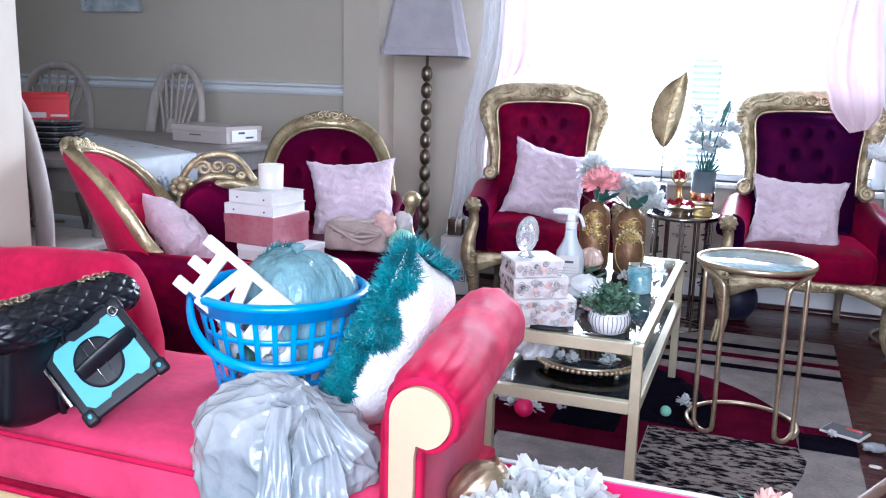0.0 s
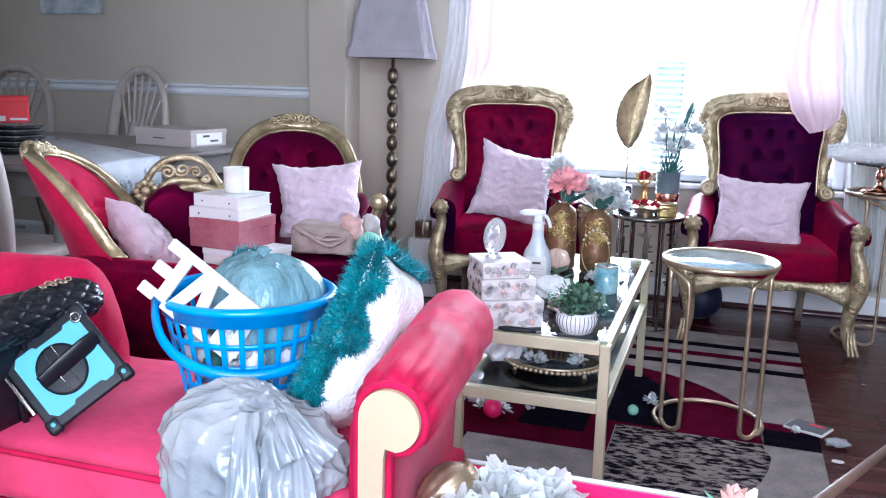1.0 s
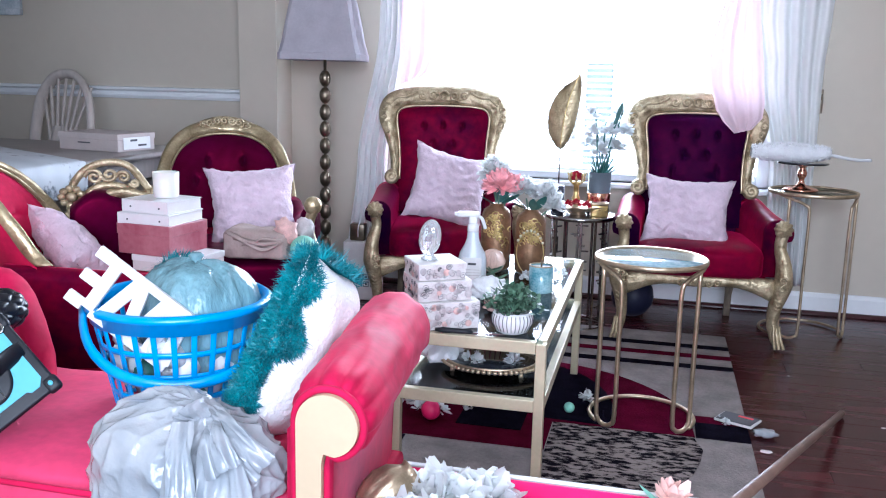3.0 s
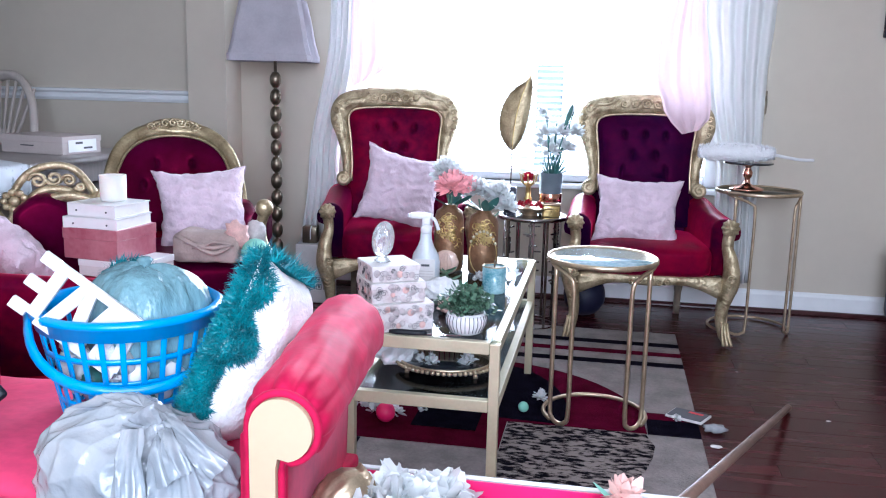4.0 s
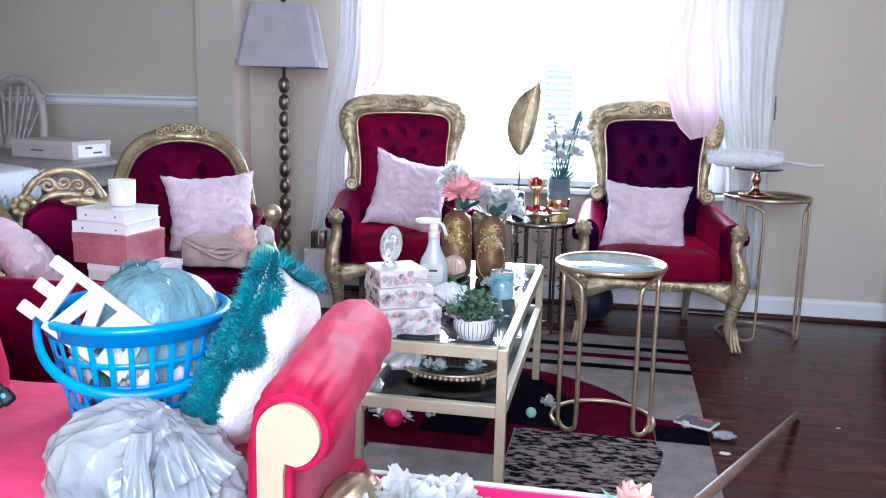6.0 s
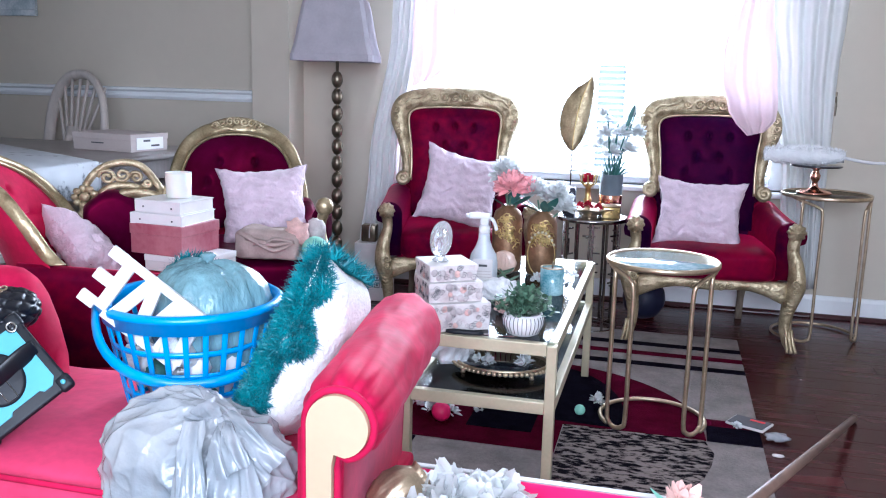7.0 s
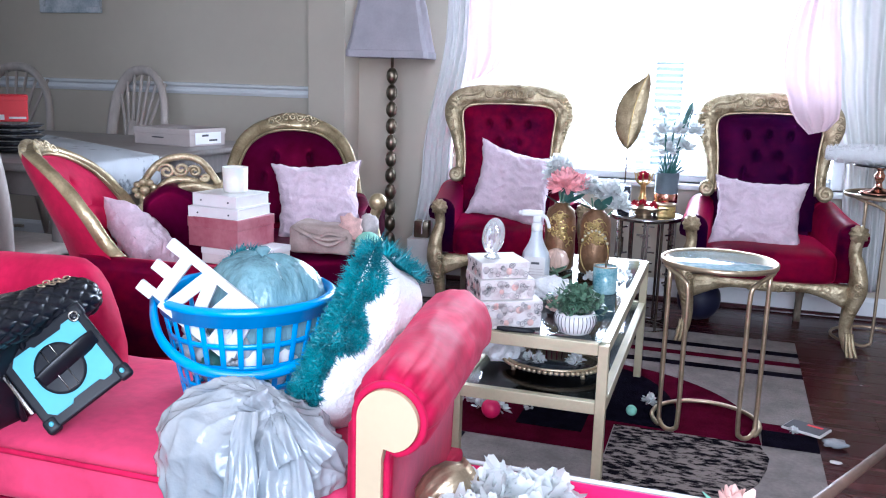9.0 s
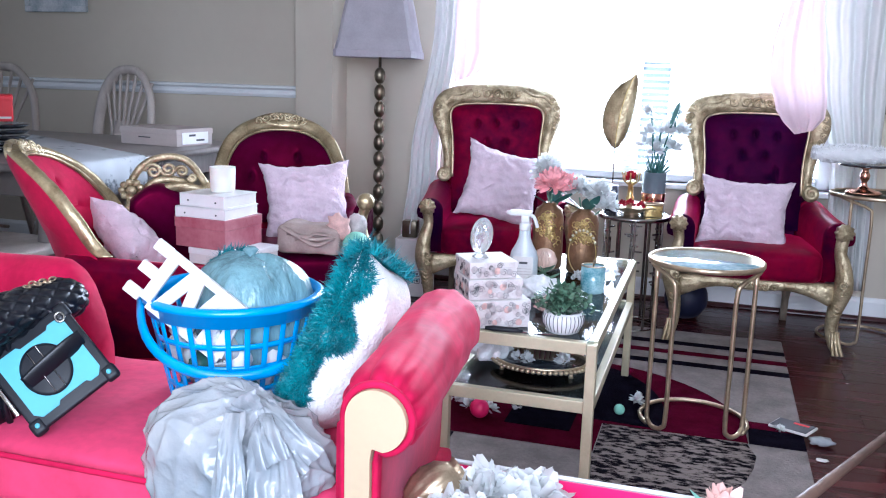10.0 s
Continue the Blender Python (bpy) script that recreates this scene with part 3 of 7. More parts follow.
        for k in (-1, 0, 1):
            part("toe", tube(smooth_path([(ax + sg * 0.002 + k * 0.010, -0.285, 0.10), (ax + sg * 0.006 + k * 0.013, -0.30, 0.05), (ax + sg * 0.014 + k * 0.017, -0.322, 0.008)], 4), 0.007, 6), CARVED, lg)
        part("rear_leg", tube(smooth_path([(sg * 0.20, 0.20, 0.30), (sg * 0.202, 0.215, 0.15), (sg * 0.205, 0.25, 0.0)], 4), [0.026] * 5 + [0.02] * 4, 4), LEG_WOOD, ch, "plain brown wooden rear leg")
    # carved apron between the front legs
    bm = bmesh.new()
    top, low = [], []
    for k in range(25):
        t = k / 12 - 1
        x = 0.315 * t
        top.append((x, 0.295))
        low.append((x, 0.258 - 0.055 * abs(t) ** 3 - 0.012 * math.cos(t * 3.2) ** 2))
    yy = lambda x, z: -0.268
    bm = carved_frame(top, low, yy, 0.03, 0.012, 0.006)
    ap = part("apron", bm, CARVED, ch, "carved gold apron")
    bm = bmesh.new()
    for cx, sg in ((0.0, 1), (0.04, -1), (-0.04, 1), (0.075, 1), (-0.075, -1)):
        add_tube(bm, spiral((cx, 0.268), 0.016, 1.4, sign=sg, y=-0.286), 0.0042, 6)
    part("scrollwork", bm, CARVED, ap)
    return ch


# The second throne's back uses the darker velvet for its backlit shade.
throne(pose(-0.98, 4.07, 0, 0, 0, 17), "crimson velvet throne chair with carved gold frame beside the window", WINE)
throne(pose(0.19, 4.07, 0, 0, 0, 4), "crimson velvet throne chair with carved gold frame near the small tables", CRIMSON_SHADED)


def oval_chair(m, label, arm_end, openwork, height=0.0):
    """A low armchair with a rounded, gold-edged back that wraps forward into its arms."""
    ch = thing("oval_back_armchair", m, label, "armchair", "oval-back armchairs")
    half = [(0.282, 0.47), (0.285, 0.54), (0.280, 0.63), (0.262, 0.73), (0.222, 0.82), (0.15, 0.878), (0.07, 0.90), (0.0, 0.905)]
    halfi = [(0.232, 0.47), (0.235, 0.54), (0.232, 0.63), (0.216, 0.715), (0.182, 0.785), (0.125, 0.828), (0.06, 0.846), (0.0, 0.85)]
    wrap = 1.85 if openwork else 1.3
    y_of = lambda x, z: 0.25 + 0.30 * (z - 0.5) - wrap * x * x
    thick = 0.034 if openwork else 0.065
    if openwork:
        half = [(0.300, 0.585)] + [(x, 0.5 + (z - 0.5) * 0.90) for x, z in half[2:]]
        y_of = lambda x, z: 0.275 + 0.45 * (z - 0.5) - wrap * x * x
        halfi = [(x * 0.88, 0.50 + (z - 0.50) * 0.92) for x, z in half]
        halfi[0] = (0.262, 0.585)
    crest = half[-1][1]
    outer, inner = mirror_pts(curve2(half)), mirror_pts(curve2(halfi))
    fr = part("back_frame", carved_frame(outer, inner, y_of, thick, 0.016, 0.003, 3.0), GOLD, ch, "rounded antique gold frame")
    bm = bmesh.new()
    for cx, sg in ((0.0, 1), (0.03, -1), (-0.03, 1), (0.06, 1), (-0.06, -1), (0.088, -1), (-0.088, 1)):
        z = crest - 0.003 - 2.2 * cx * cx
        add_tube(bm, [(x, y_of(x, zz) - 0.012, zz) for x, _, zz in spiral((cx, z), 0.017, 1.4, sign=sg)], 0.005, 6)
    add_tube(bm, [(x, y_of(x, crest) + 0.02, crest + 0.003 - 2.2 * x * x) for x in np.linspace(-0.11, 0.11, 11)], 0.012, 8)
    part("carved_crest", bm, CARVED, fr, "carved gold crest")
    bm = tube([(x, y_of(x, z) - 0.010, z) for x, z in inner], 0.006, 6)
    part("beading", bm, GOLD, fr)
    btn = [(-0.07, 0.74), (0.07, 0.74), (0.0, 0.68), (-0.12, 0.66), (0.12, 0.66)]
    bk = part("backrest", back_panel(inner, y_of, 0.03, btn, 22), VELVET if openwork else CRIMSON, ch, "crimson tufted velvet backrest")
    for bx, bz in btn:
        part("button", lathe([(0.001, -0.004), (0.008, -0.002), (0.008, 0.002), (0.001, 0.005)], 10, pose(bx, y_of(bx, bz) - 0.006, bz, 90)), CRIMSON, bk)
    outer_back = mirror_pts([(0.25, 0.10)] + curve2([(x * 0.985, z - 0.004) for x, z in half], 5))
    part("back_cover", back_panel(outer_back, lambda x, z: y_of(x, max(z, 0.45)) + thick + 0.001, 0.012, [], 8, 1), VELVET, ch, "plain red velvet back cover")
    part("seat", cushion(0.54, 0.54, 0.15, 0.03, 14), CRIMSON if not openwork else VELVET, ch, m=pose(0, -0.06, 0.29))
    part("seat_base", box((0, -0.03, 0.255), (0.56, 0.50, 0.09), 0.012), VELVET, ch)
    part("apron", box((0, -0.315, 0.255), (0.52, 0.03, 0.06), 0.01), GOLD, ch)
    for sg in (-1, 1):
        bm = bmesh.new()
        rows = []
        for k in range(11):
            t = k / 10
            reach = -0.24 if openwork and sg < 0 else arm_end
            y0 = 0.27 if openwork and sg < 0 else 0.17
            y = y0 + (reach - y0) * t
            cx = sg * (0.27 + 0.04 * t)
            zt = 0.60 + 0.02 * t - 0.045 * math.sin(math.pi * t)
            if openwork:
                zt = (0.66 + 0.05 * math.sin(math.pi * min(1, t * 1.3))) if sg > 0 else 0.585 - 0.05 * t
            row = [(cx - sg * 0.035, y, 0.30), (cx - sg * 0.035, y, zt - 0.03)]
            row += [(cx - sg * 0.035 * math.cos(a), y, zt - 0.03 + 0.035 * math.sin(a)) for a in np.linspace(0.3, math.pi, 7)]
            row += [(cx + sg * 0.03, y, 0.30)]
            rows.append(row)
        add_grid(bm, rows, close_v=True, cap=True)
        # Near arm in wine: its dark patches stand for shade on the red.
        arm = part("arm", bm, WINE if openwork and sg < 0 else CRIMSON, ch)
        ax = sg * 0.315
        bm = lathe([(0.001, -0.03), (0.024, -0.028), (0.034, -0.01), (0.032, 0.012), (0.02, 0.024), (0.001, 0.026)], 16, pose(ax, arm_end - 0.02, 0.69 if openwork else 0.625, 90))
        if not openwork or sg > 0:
            part("knob", bm, GOLD, arm, "gold scroll knob")
        pts = [(ax, arm_end - 0.02, 0.61), (ax - sg * 0.012, arm_end - 0.01, 0.56), (ax - sg * 0.008, arm_end - 0.02, 0.50), (ax + sg * 0.02, arm_end - 0.04, 0.42), (ax + sg * 0.028, arm_end - 0.06, 0.34),
               (ax + sg * 0.004, min(arm_end, -0.2) - 0.06, 0.22), (ax - sg * 0.01, -0.28, 0.10), (ax + sg * 0.01, -0.30, 0.012)]
        if openwork:
            pts = pts[5:]
            pts[0] = (ax, -0.27, 0.24)
        part("leg", gold_leg(0, pts, [0.02, 0.018, 0.019, 0.026, 0.03, 0.026, 0.018, 0.016], 1.1), GOLD, ch, "curved gold arm post and leg")
        part("rear_leg", tube([(sg * 0.2, 0.22, 0.28), (sg * 0.21, 0.28, 0.0)], [0.024, 0.018], 8), GOLD, ch)
        if openwork and sg > 0:
            # pierced carving that rides on the arm: a stem, curling leaves and a rosette
            bm = bmesh.new()
            xx = sg * 0.30
            add_tube(bm, smooth_path([(xx, 0.22, 0.58), (xx, 0.17, 0.575), (xx, 0.135, 0.62), (xx, 0.13, 0.70), (xx, 0.09, 0.765), (xx, 0.03, 0.79), (xx, -0.03, 0.775), (xx, arm_end - 0.02, 0.70)], 6), [0.015] * 12 + [0.011] * 31, 8)
            add_tube(bm, smooth_path([(xx, 0.16, 0.60), (xx, 0.11, 0.66), (xx, 0.06, 0.712), (xx, 0.0, 0.715), (xx, arm_end - 0.01, 0.675)], 6), 0.012, 8)
            for cy, cz, r, s2 in ((0.065, 0.745, 0.024, 1), (0.025, 0.752, 0.022, -1), (-0.012, 0.745, 0.018, 1), (-0.04, 0.725, 0.013, -1)):
                add_tube(bm, [(xx - sg * 0.01, y, z) for y, _, z in spiral((cy, cz), r, 1.5, sign=s2)], 0.0055, 6)
            for a in range(9):
                t = a * 2 * math.pi / 9
                add_lathe(bm, [(0.001, 0.0), (0.012, 0.004), (0.009, 0.012), (0.001, 0.015)], 8,
                          pose(xx - sg * 0.012, 0.125 + 0.026 * math.cos(t), 0.685 + 0.026 * math.sin(t), 0, -90 * sg))
            add_lathe(bm, [(0.001, 0.0), (0.018, 0.004), (0.012, 0.016), (0.001, 0.02)], 10, pose(xx - sg * 0.012, 0.125, 0.685, 0, -90 * sg))
            for v in bm.verts:
                v.co.y, v.co.z = v.co.y * 1.18 + 0.020, 0.585 + (v.co.z - 0.585) * 1.06
            # smooth pale edge that sweeps round the arm and ends in a volute
            add_tube(bm, smooth_path([(xx - sg * 0.012, y, z) for y, z in ((-0.085, 0.672), (-0.05, 0.690), (0.0, 0.702), (0.045, 0.698), (0.08, 0.668), (0.10, 0.62), (0.125, 0.575), (0.165, 0.545))], 6), 0.016, 10, flat=1.3)
            add_tube(bm, [(xx - sg * 0.014, y, z) for y, _, z in spiral((-0.095, 0.700), 0.026, 1.6, sign=-1)], 0.008, 8)
            part("pierced_carving", bm, CARVED, arm, "pierced gold carving with a rosette")
    return ch


oval_chair(pose(-1.61, 3.07, 0, 0, 0, 27), "crimson velvet oval-back armchair with a gold frame", -0.22, False)
oval_chair(pose(-1.56, 2.30, 0, 0, 0, 119), "red velvet oval-back armchair with pierced gold arms, seen from behind", -0.06, True)


def chaise():
    s = thing("chaise_sofa", pose(-1.1, 1.4, 0), "bright red velvet chaise sofa with a rolled arm", "sofa")
    # seat cushion
    bm = cushion(1.30, 0.56, 0.125, 0.012, 26, 0.006, 4.0)
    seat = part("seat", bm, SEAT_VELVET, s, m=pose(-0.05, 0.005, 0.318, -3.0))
    bm = bmesh.new()
    add_tube(bm, smooth_path([(-1.80, 1.112, 0.446), (-1.5, 1.106, 0.448), (-1.1, 1.105, 0.449), (-0.7, 1.106, 0.448), (-0.51, 1.112, 0.446)], 8), 0.0055, 6)
    part("piping", bm, VELVET, s, world_space=True)
    bm = bmesh.new()
    add_tube(bm, smooth_path([(-1.80, 1.106, 0.346), (-1.1, 1.100, 0.345), (-0.51, 1.106, 0.346)], 8), 0.0055, 6)
    part("piping", bm, VELVET, s, world_space=True)
    part("front_rail", box((-1.13, 1.125, 0.285), (1.30, 0.035, 0.085), 0.01), OCHRE, s, "flat gold front rail", world_space=True)
    part("seat_base", box((-1.13, 1.42, 0.27), (1.30, 0.53, 0.10), 0.01), VELVET, s, world_space=True)
    # partial back at the far end of the seat
    bm = bmesh.new()
    rows = []
    for k in range(25):
        t = k / 24
        x = -1.87 + 0.63 * t
        fall = max(0.0, (t - 0.80) / 0.20)
        top = 0.645 + 0.035 * math.sin(min(1, t * 1.15) * math.pi * 0.5) - 0.16 * fall ** 2.6
        lean = 0.02 * math.sin(t * 3)
        y0, y1 = 1.475 + lean + 0.03 * fall, 1.625 - 0.05 * fall
        r = (y1 - y0) / 2
        row = [(x, y0 - 0.005, 0.36), (x, y0 - 0.01, (0.36 + top - r) / 2)]
        row += [(x, (y0 + y1) / 2 - r * math.cos(a), top - r + r * math.sin(a) + 0.003 * noise.noise(Vector((x * 14, a * 2, 0)))) for a in np.linspace(0, math.pi, 12)]
        row += [(x, y1, 0.30), (x, y0, 0.30)]
        rows.append(row)
    add_grid(bm, rows, close_v=True, cap=True)
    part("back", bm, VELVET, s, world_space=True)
    # rolled arm with gathered velvet at the front
    bm = bmesh.new()
    rows = []
    for k in range(34):
        t = k / 33
        y = 1.115 + 0.55 * t
        cx, r = -0.430 - 0.070 * t, 0.066 + 0.010 * t
        cz = 0.612 - 0.018 * t
        puff = 0.020 * math.exp(-t * 7)
        row = [(cx - r * 0.98, y, 0.34), (cx - r * 1.02, y, 0.46), (cx - r, y, cz - 0.02)]
        for a in np.linspace(0, math.pi * 1.30, 64):
            fold = puff * (abs(math.sin(a * 5.5 + 0.6 * math.sin(a * 3))) ** 0.45 - 0.75) + 0.004 * noise.noise(Vector((a * 3, t * 8, 2)))
            q = r * (1 - 0.22 * math.exp(-t * 26)) + fold
            row.append((cx - q * math.cos(a), y, cz + q * math.sin(a)))
        row += [(cx + r * 0.05, y, cz - r * 0.95), (cx - r * 0.05, y, 0.30), (cx - r * 0.10, y, 0.07), (cx - r * 0.9, y, 0.07)]
        rows.append(row)
    add_grid(bm, rows, close_v=True, cap=True)
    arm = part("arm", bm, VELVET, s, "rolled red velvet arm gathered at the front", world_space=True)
    # flat gold scroll plate on the front of the arm, with velvet piping round it
    def plate_outline(g):
        c, r = (-0.429, 0.611), 0.047 + g
        pts = [(c[0] - r, 0.06)] + [(c[0] - r * math.cos(a), c[1] + r * math.sin(a)) for a in np.linspace(0, math.pi * 1.42, 26)]
        return pts + [(c[0] - r * 0.02 - 0.004 + g, c[1] - r * 0.9), (c[0] - 0.008 + g, c[1] - r - 0.012), (c[0] - 0.010 + g, 0.06)]
    bm = bmesh.new()
    pts = plate_outline(0.0)
    f = [bm.verts.new((x, 1.098, z)) for x, z in pts]
    b = [bm.verts.new((x, 1.122, z)) for x, z in pts]
    bm.faces.new(f)
    bm.faces.new(b[::-1])
    for i in range(len(pts)):
        bm.faces.new((f[i], f[i - 1], b[i - 1], b[i]))
    part("scroll_plate", bm, BEIGE_PANEL, arm, "flat cream-gold scroll plate", smooth=False)
    bm = tube([(x, 1.108, z) for x, z in plate_outline(0.006)], 0.006, 6)
    part("piping", bm, VELVET, arm)
    for x, y in ((-1.80, 1.15), (-1.80, 1.60), (-0.56, 1.60)):
        part("leg", lathe([(0.018, 0.0), (0.024, 0.03), (0.03, 0.12), (0.034, 0.235)], 12, pose(x, y, 0)), OCHRE, s, world_space=True)


chaise()

scatter_cushion(pose(-0.925, 3.93, 0.60, -16, 0, 24) @ pose(0, 0, 0, 0, 14, 0), (0.385, 0.36), 1.0, "pale pink plush cushion on a throne chair")
scatter_cushion(pose(0.145, 3.955, 0.545, -17, 0, 3) @ pose(0, 0, 0, 0, 3, 0), (0.39, 0.315), 2.0, "pale pink plush cushion on a throne chair")
scatter_cushion(pose(-1.50, 3.08, 0.60, -18, 0, 27) @ pose(0, 0, 0, 0, -3, 0), (0.35, 0.315), 3.0, "pale pink plush cushion on an armchair")
scatter_cushion(pose(-1.755, 2.35, 0.535, -40, 0, 126.9) @ pose(0, 0, 0, 0, -38, 0), (0.30, 0.28), 4.0, "pale pink plush cushion on an armchair")


# ---- rug ----
def flat_piece(pts, z0, z1):
    bm = bmesh.new()
    lo = [bm.verts.new((x, y, z0)) for x, y in pts]
    hi = [bm.verts.new((x, y, z1)) for x, y in pts]
    bm.faces.new(hi)
    bm.faces.new(lo[::-1])
    for i in range(len(pts)):
        bm.faces.new((lo[i - 1], lo[i], hi[i], hi[i - 1]))
    return bm


def rect(x0, x1, y0, y1):
    return [(x0, y0), (x1, y0), (x1, y1), (x0, y1)]


def build_rug():
    r = thing("area_rug", pose(-0.6, 2.8, 0), "taupe area rug with black, burgundy and mottled shapes", "rug")
    part("field", box((-0.54, 2.55, 0.002), (1.77, 2.70, 0.016), 0.004), RUG_TAUPE, r, world_space=True, smooth=False)
    z = (0.004, 0.0135)
    for y, mt in ((3.70, RUG_BLACK), (3.565, RUG_RED), (3.425, RUG_BLACK)):
        part("stripe", flat_piece(rect(-1.42, 0.343, y - 0.022, y + 0.022), *z), mt, r, world_space=True, smooth=False)
    arc = [(-0.42 + 0.61 * math.cos(a), 2.70 + 0.62 * math.sin(a)) for a in np.linspace(0.2, math.pi - 0.1, 30)]
    part("burgundy_shape", flat_piece([(0.165, 2.835)] + arc + [(-1.03, 2.47), (-0.272, 2.47), (-0.272, 2.70), (0.175, 2.70)], *z), RUG_RED, r, world_space=True, smooth=False)
    arc = [(-0.42 + 0.34 * math.cos(a), 2.78 + 0.50 * math.sin(a)) for a in np.linspace(0.0, math.pi / 2, 14)]
    part("black_shape", flat_piece(arc + [(-0.42, 2.84), (-0.30, 2.72), (-0.10, 2.71)], 0.004, 0.0165), RUG_BLACK, r, world_space=True, smooth=False)
    part("black_square", flat_piece(rect(-0.57, -0.36, 2.59, 2.80), 0.004, 0.0165), RUG_BLACK, r, world_space=True, smooth=False)
    part("black_band", flat_piece(rect(0.178, 0.343, 2.70, 2.825), *z), RUG_BLACK, r, world_space=True, smooth=False)
    part("burgundy_band", flat_piece(rect(0.178, 0.343, 2.828, 2.885), *z), RUG_RED, r, world_space=True, smooth=False)
    edge = [(0.17, 2.695), (0.195, 2.60), (0.185, 2.52), (0.16, 2.42), (0.12, 2.33), (0.06, 2.24), (-0.02, 2.16), (-0.12, 2.10), (-0.27, 2.05)]
    part("mottled_shape", flat_piece(edge + [(-0.268, 2.695)], *z), RUG_MIX, r, world_space=True, smooth=False)
    part("black_corner", flat_piece(rect(-1.02, -0.70, 1.9, 2.46), *z), RUG_BLACK, r, world_space=True, smooth=False)


build_rug()


# ---- coffee table and what stands on it ----
TX0, TX1, TY0, TY1, TZ = -0.640, -0.236, 2.10, 3.20, 0.455


def coffee_table():
    t = thing("coffee_table", pose((TX0 + TX1) / 2, (TY0 + TY1) / 2, 0), "pale gold metal coffee table with two glass shelves", "table")
    b = 0.026
    for x in (TX0 + b / 2, TX1 - b / 2):
        for y in (TY0 + b / 2, TY1 - b / 2):
            part("leg", box((x, y, TZ / 2 - 0.001), (b, b, TZ - 0.006), 0.002), CREAM_GOLD, t, world_space=True, smooth=False)
    for z in (TZ - 0.016, 0.285):
        for y in (TY0 + b / 2, TY1 - b / 2):
            part("rail", box(((TX0 + TX1) / 2, y, z), (TX1 - TX0 - 2 * b - 0.001, b - 0.003, 0.032), 0.002), CREAM_GOLD, t, world_space=True, smooth=False)
        for x in (TX0 + b / 2, TX1 - b / 2):
            part("rail", box((x, (TY0 + TY1) / 2, z), (b - 0.003, TY1 - TY0 - 2 * b - 0.001, 0.032), 0.002), CREAM_GOLD, t, world_space=True, smooth=False)
    for z, nm in ((TZ - 0.003, "glass_top"), (0.297, "glass_shelf")):
        g = part(nm, box(((TX0 + TX1) / 2, (TY0 + TY1) / 2, z), (TX1 - TX0 - 0.02, TY1 - TY0 - 0.02, 0.006)), GLASS, t, "clear glass pane", world_space=True, smooth=False)
        g.visible_shadow = False


coffee_table()
TOP = TZ + 0.0005


def petal(bm, m, length, width, curl=0.3):
    rows = []
    for i in range(4):
        t = i / 3
        w = width * math.sin(math.pi * (0.12 + 0.80 * t)) / 2
        rows.append([m @ Vector((w * s, length * t, length * curl * t * t + abs(s) * w * 0.35)) for s in (-1, 0, 1)])
    add_grid(bm, rows)


def blossom(bm, c, r, n, rng, spread=1.0, curl=0.3, wide=0.55):
    """A full flower head: many curling petals about a point."""
    for _ in range(n):
        a, e = rng.uniform(0, 2 * math.pi), rng.uniform(-0.3, 1.5)
        d = Vector((math.cos(a) * math.cos(e), math.sin(a) * math.cos(e), math.sin(e)))
        q = d.to_track_quat("Y", "Z").to_matrix().to_4x4()
        petal(bm, Matrix.Translation(Vector(c) + d * r * 0.25) @ q @ pose(0, 0, 0, 0, rng.uniform(-60, 60), 0), r * rng.uniform(0.6, 0.9) * spread, r * wide, curl * rng.uniform(-0.6, 1.4))


def leaf_blade(bm, base, tip, width, droop=0.0):
    base, tip = Vector(base), Vector(tip)
    d = tip - base
    side = d.cross(Vector((0.3, 0.2, 1))).normalized()
    rows = []
    for i in range(5):
        t = i / 4
        p = base + d * t + Vector((0, 0, -droop * t * t))
        w = width * (math.sin(math.pi * (0.1 + 0.88 * t)) ** 0.7) / 2
        rows.append([p - side * w, p + Vector((0, 0, -w * 0.3)), p + side * w])
    add_grid(bm, rows)


def memo_box(c, s, rz, seed, label, lidh=0.35):
    """A rose-printed paper box; its lid overlaps the body, and the roses are small raised rings."""
    rng = random.Random(seed)
    b = thing("gift_box", pose(*c, 0, 0, rz), label, "box", "rose-printed boxes")
    body = part("body", box((0, 0, s[2] * 0.47), (s[0] - 0.004, s[1] - 0.004, s[2] * 0.94), 0.002), ROSE_PAPER, b, smooth=False)
    lid = part("lid", box((0, 0, s[2] * (1 - lidh / 2)), (s[0], s[1], s[2] * lidh), 0.002), ROSE_PAPER, b, smooth=False)
    part("lid_top", box((0, 0, s[2] + 0.0004), (s[0] - 0.002, s[1] - 0.002, 0.0012)), PAPER, lid, smooth=False)
    # printed roses
    ink, pale, pink = bmesh.new(), bmesh.new(), bmesh.new()
    for face in range(2):
        w = s[0] if face == 0 else s[1]
        for _ in range(int(w * s[2] * 3600)):
            u, v, r = rng.uniform(-w / 2 + 0.008, w / 2 - 0.008), rng.uniform(0.008, s[2] - 0.008), rng.uniform(0.006, 0.0105)
            k = rng.random()
            if face == 0:
                m = pose(u, -s[1] / 2 - 0.0004, v, 90)
            else:
                m = pose(-s[0] / 2 - 0.0004, u, v, 90, 0, -90)
            if k < 0.5:
                pts = [m @ Vector((r * (1 - 0.06 * i) * math.cos(i * 0.75), r * (1 - 0.06 * i) * math.sin(i * 0.75), 0)) for i in range(14)]
                add_tube(ink, pts, 0.0007, 3)
            else:
                add_lathe(pale if k < 0.9 else pink, [(r, 0.0), (r * 0.9, 0.0006)], 9, m)
    for bm, mt in ((ink, INK), (pale, PRINT_ROSE), (pink, PRINT_PINK)):
        if len(bm.verts):
            tagged(part("rose_print", bm, mt, body), kind="stuff")
    return b


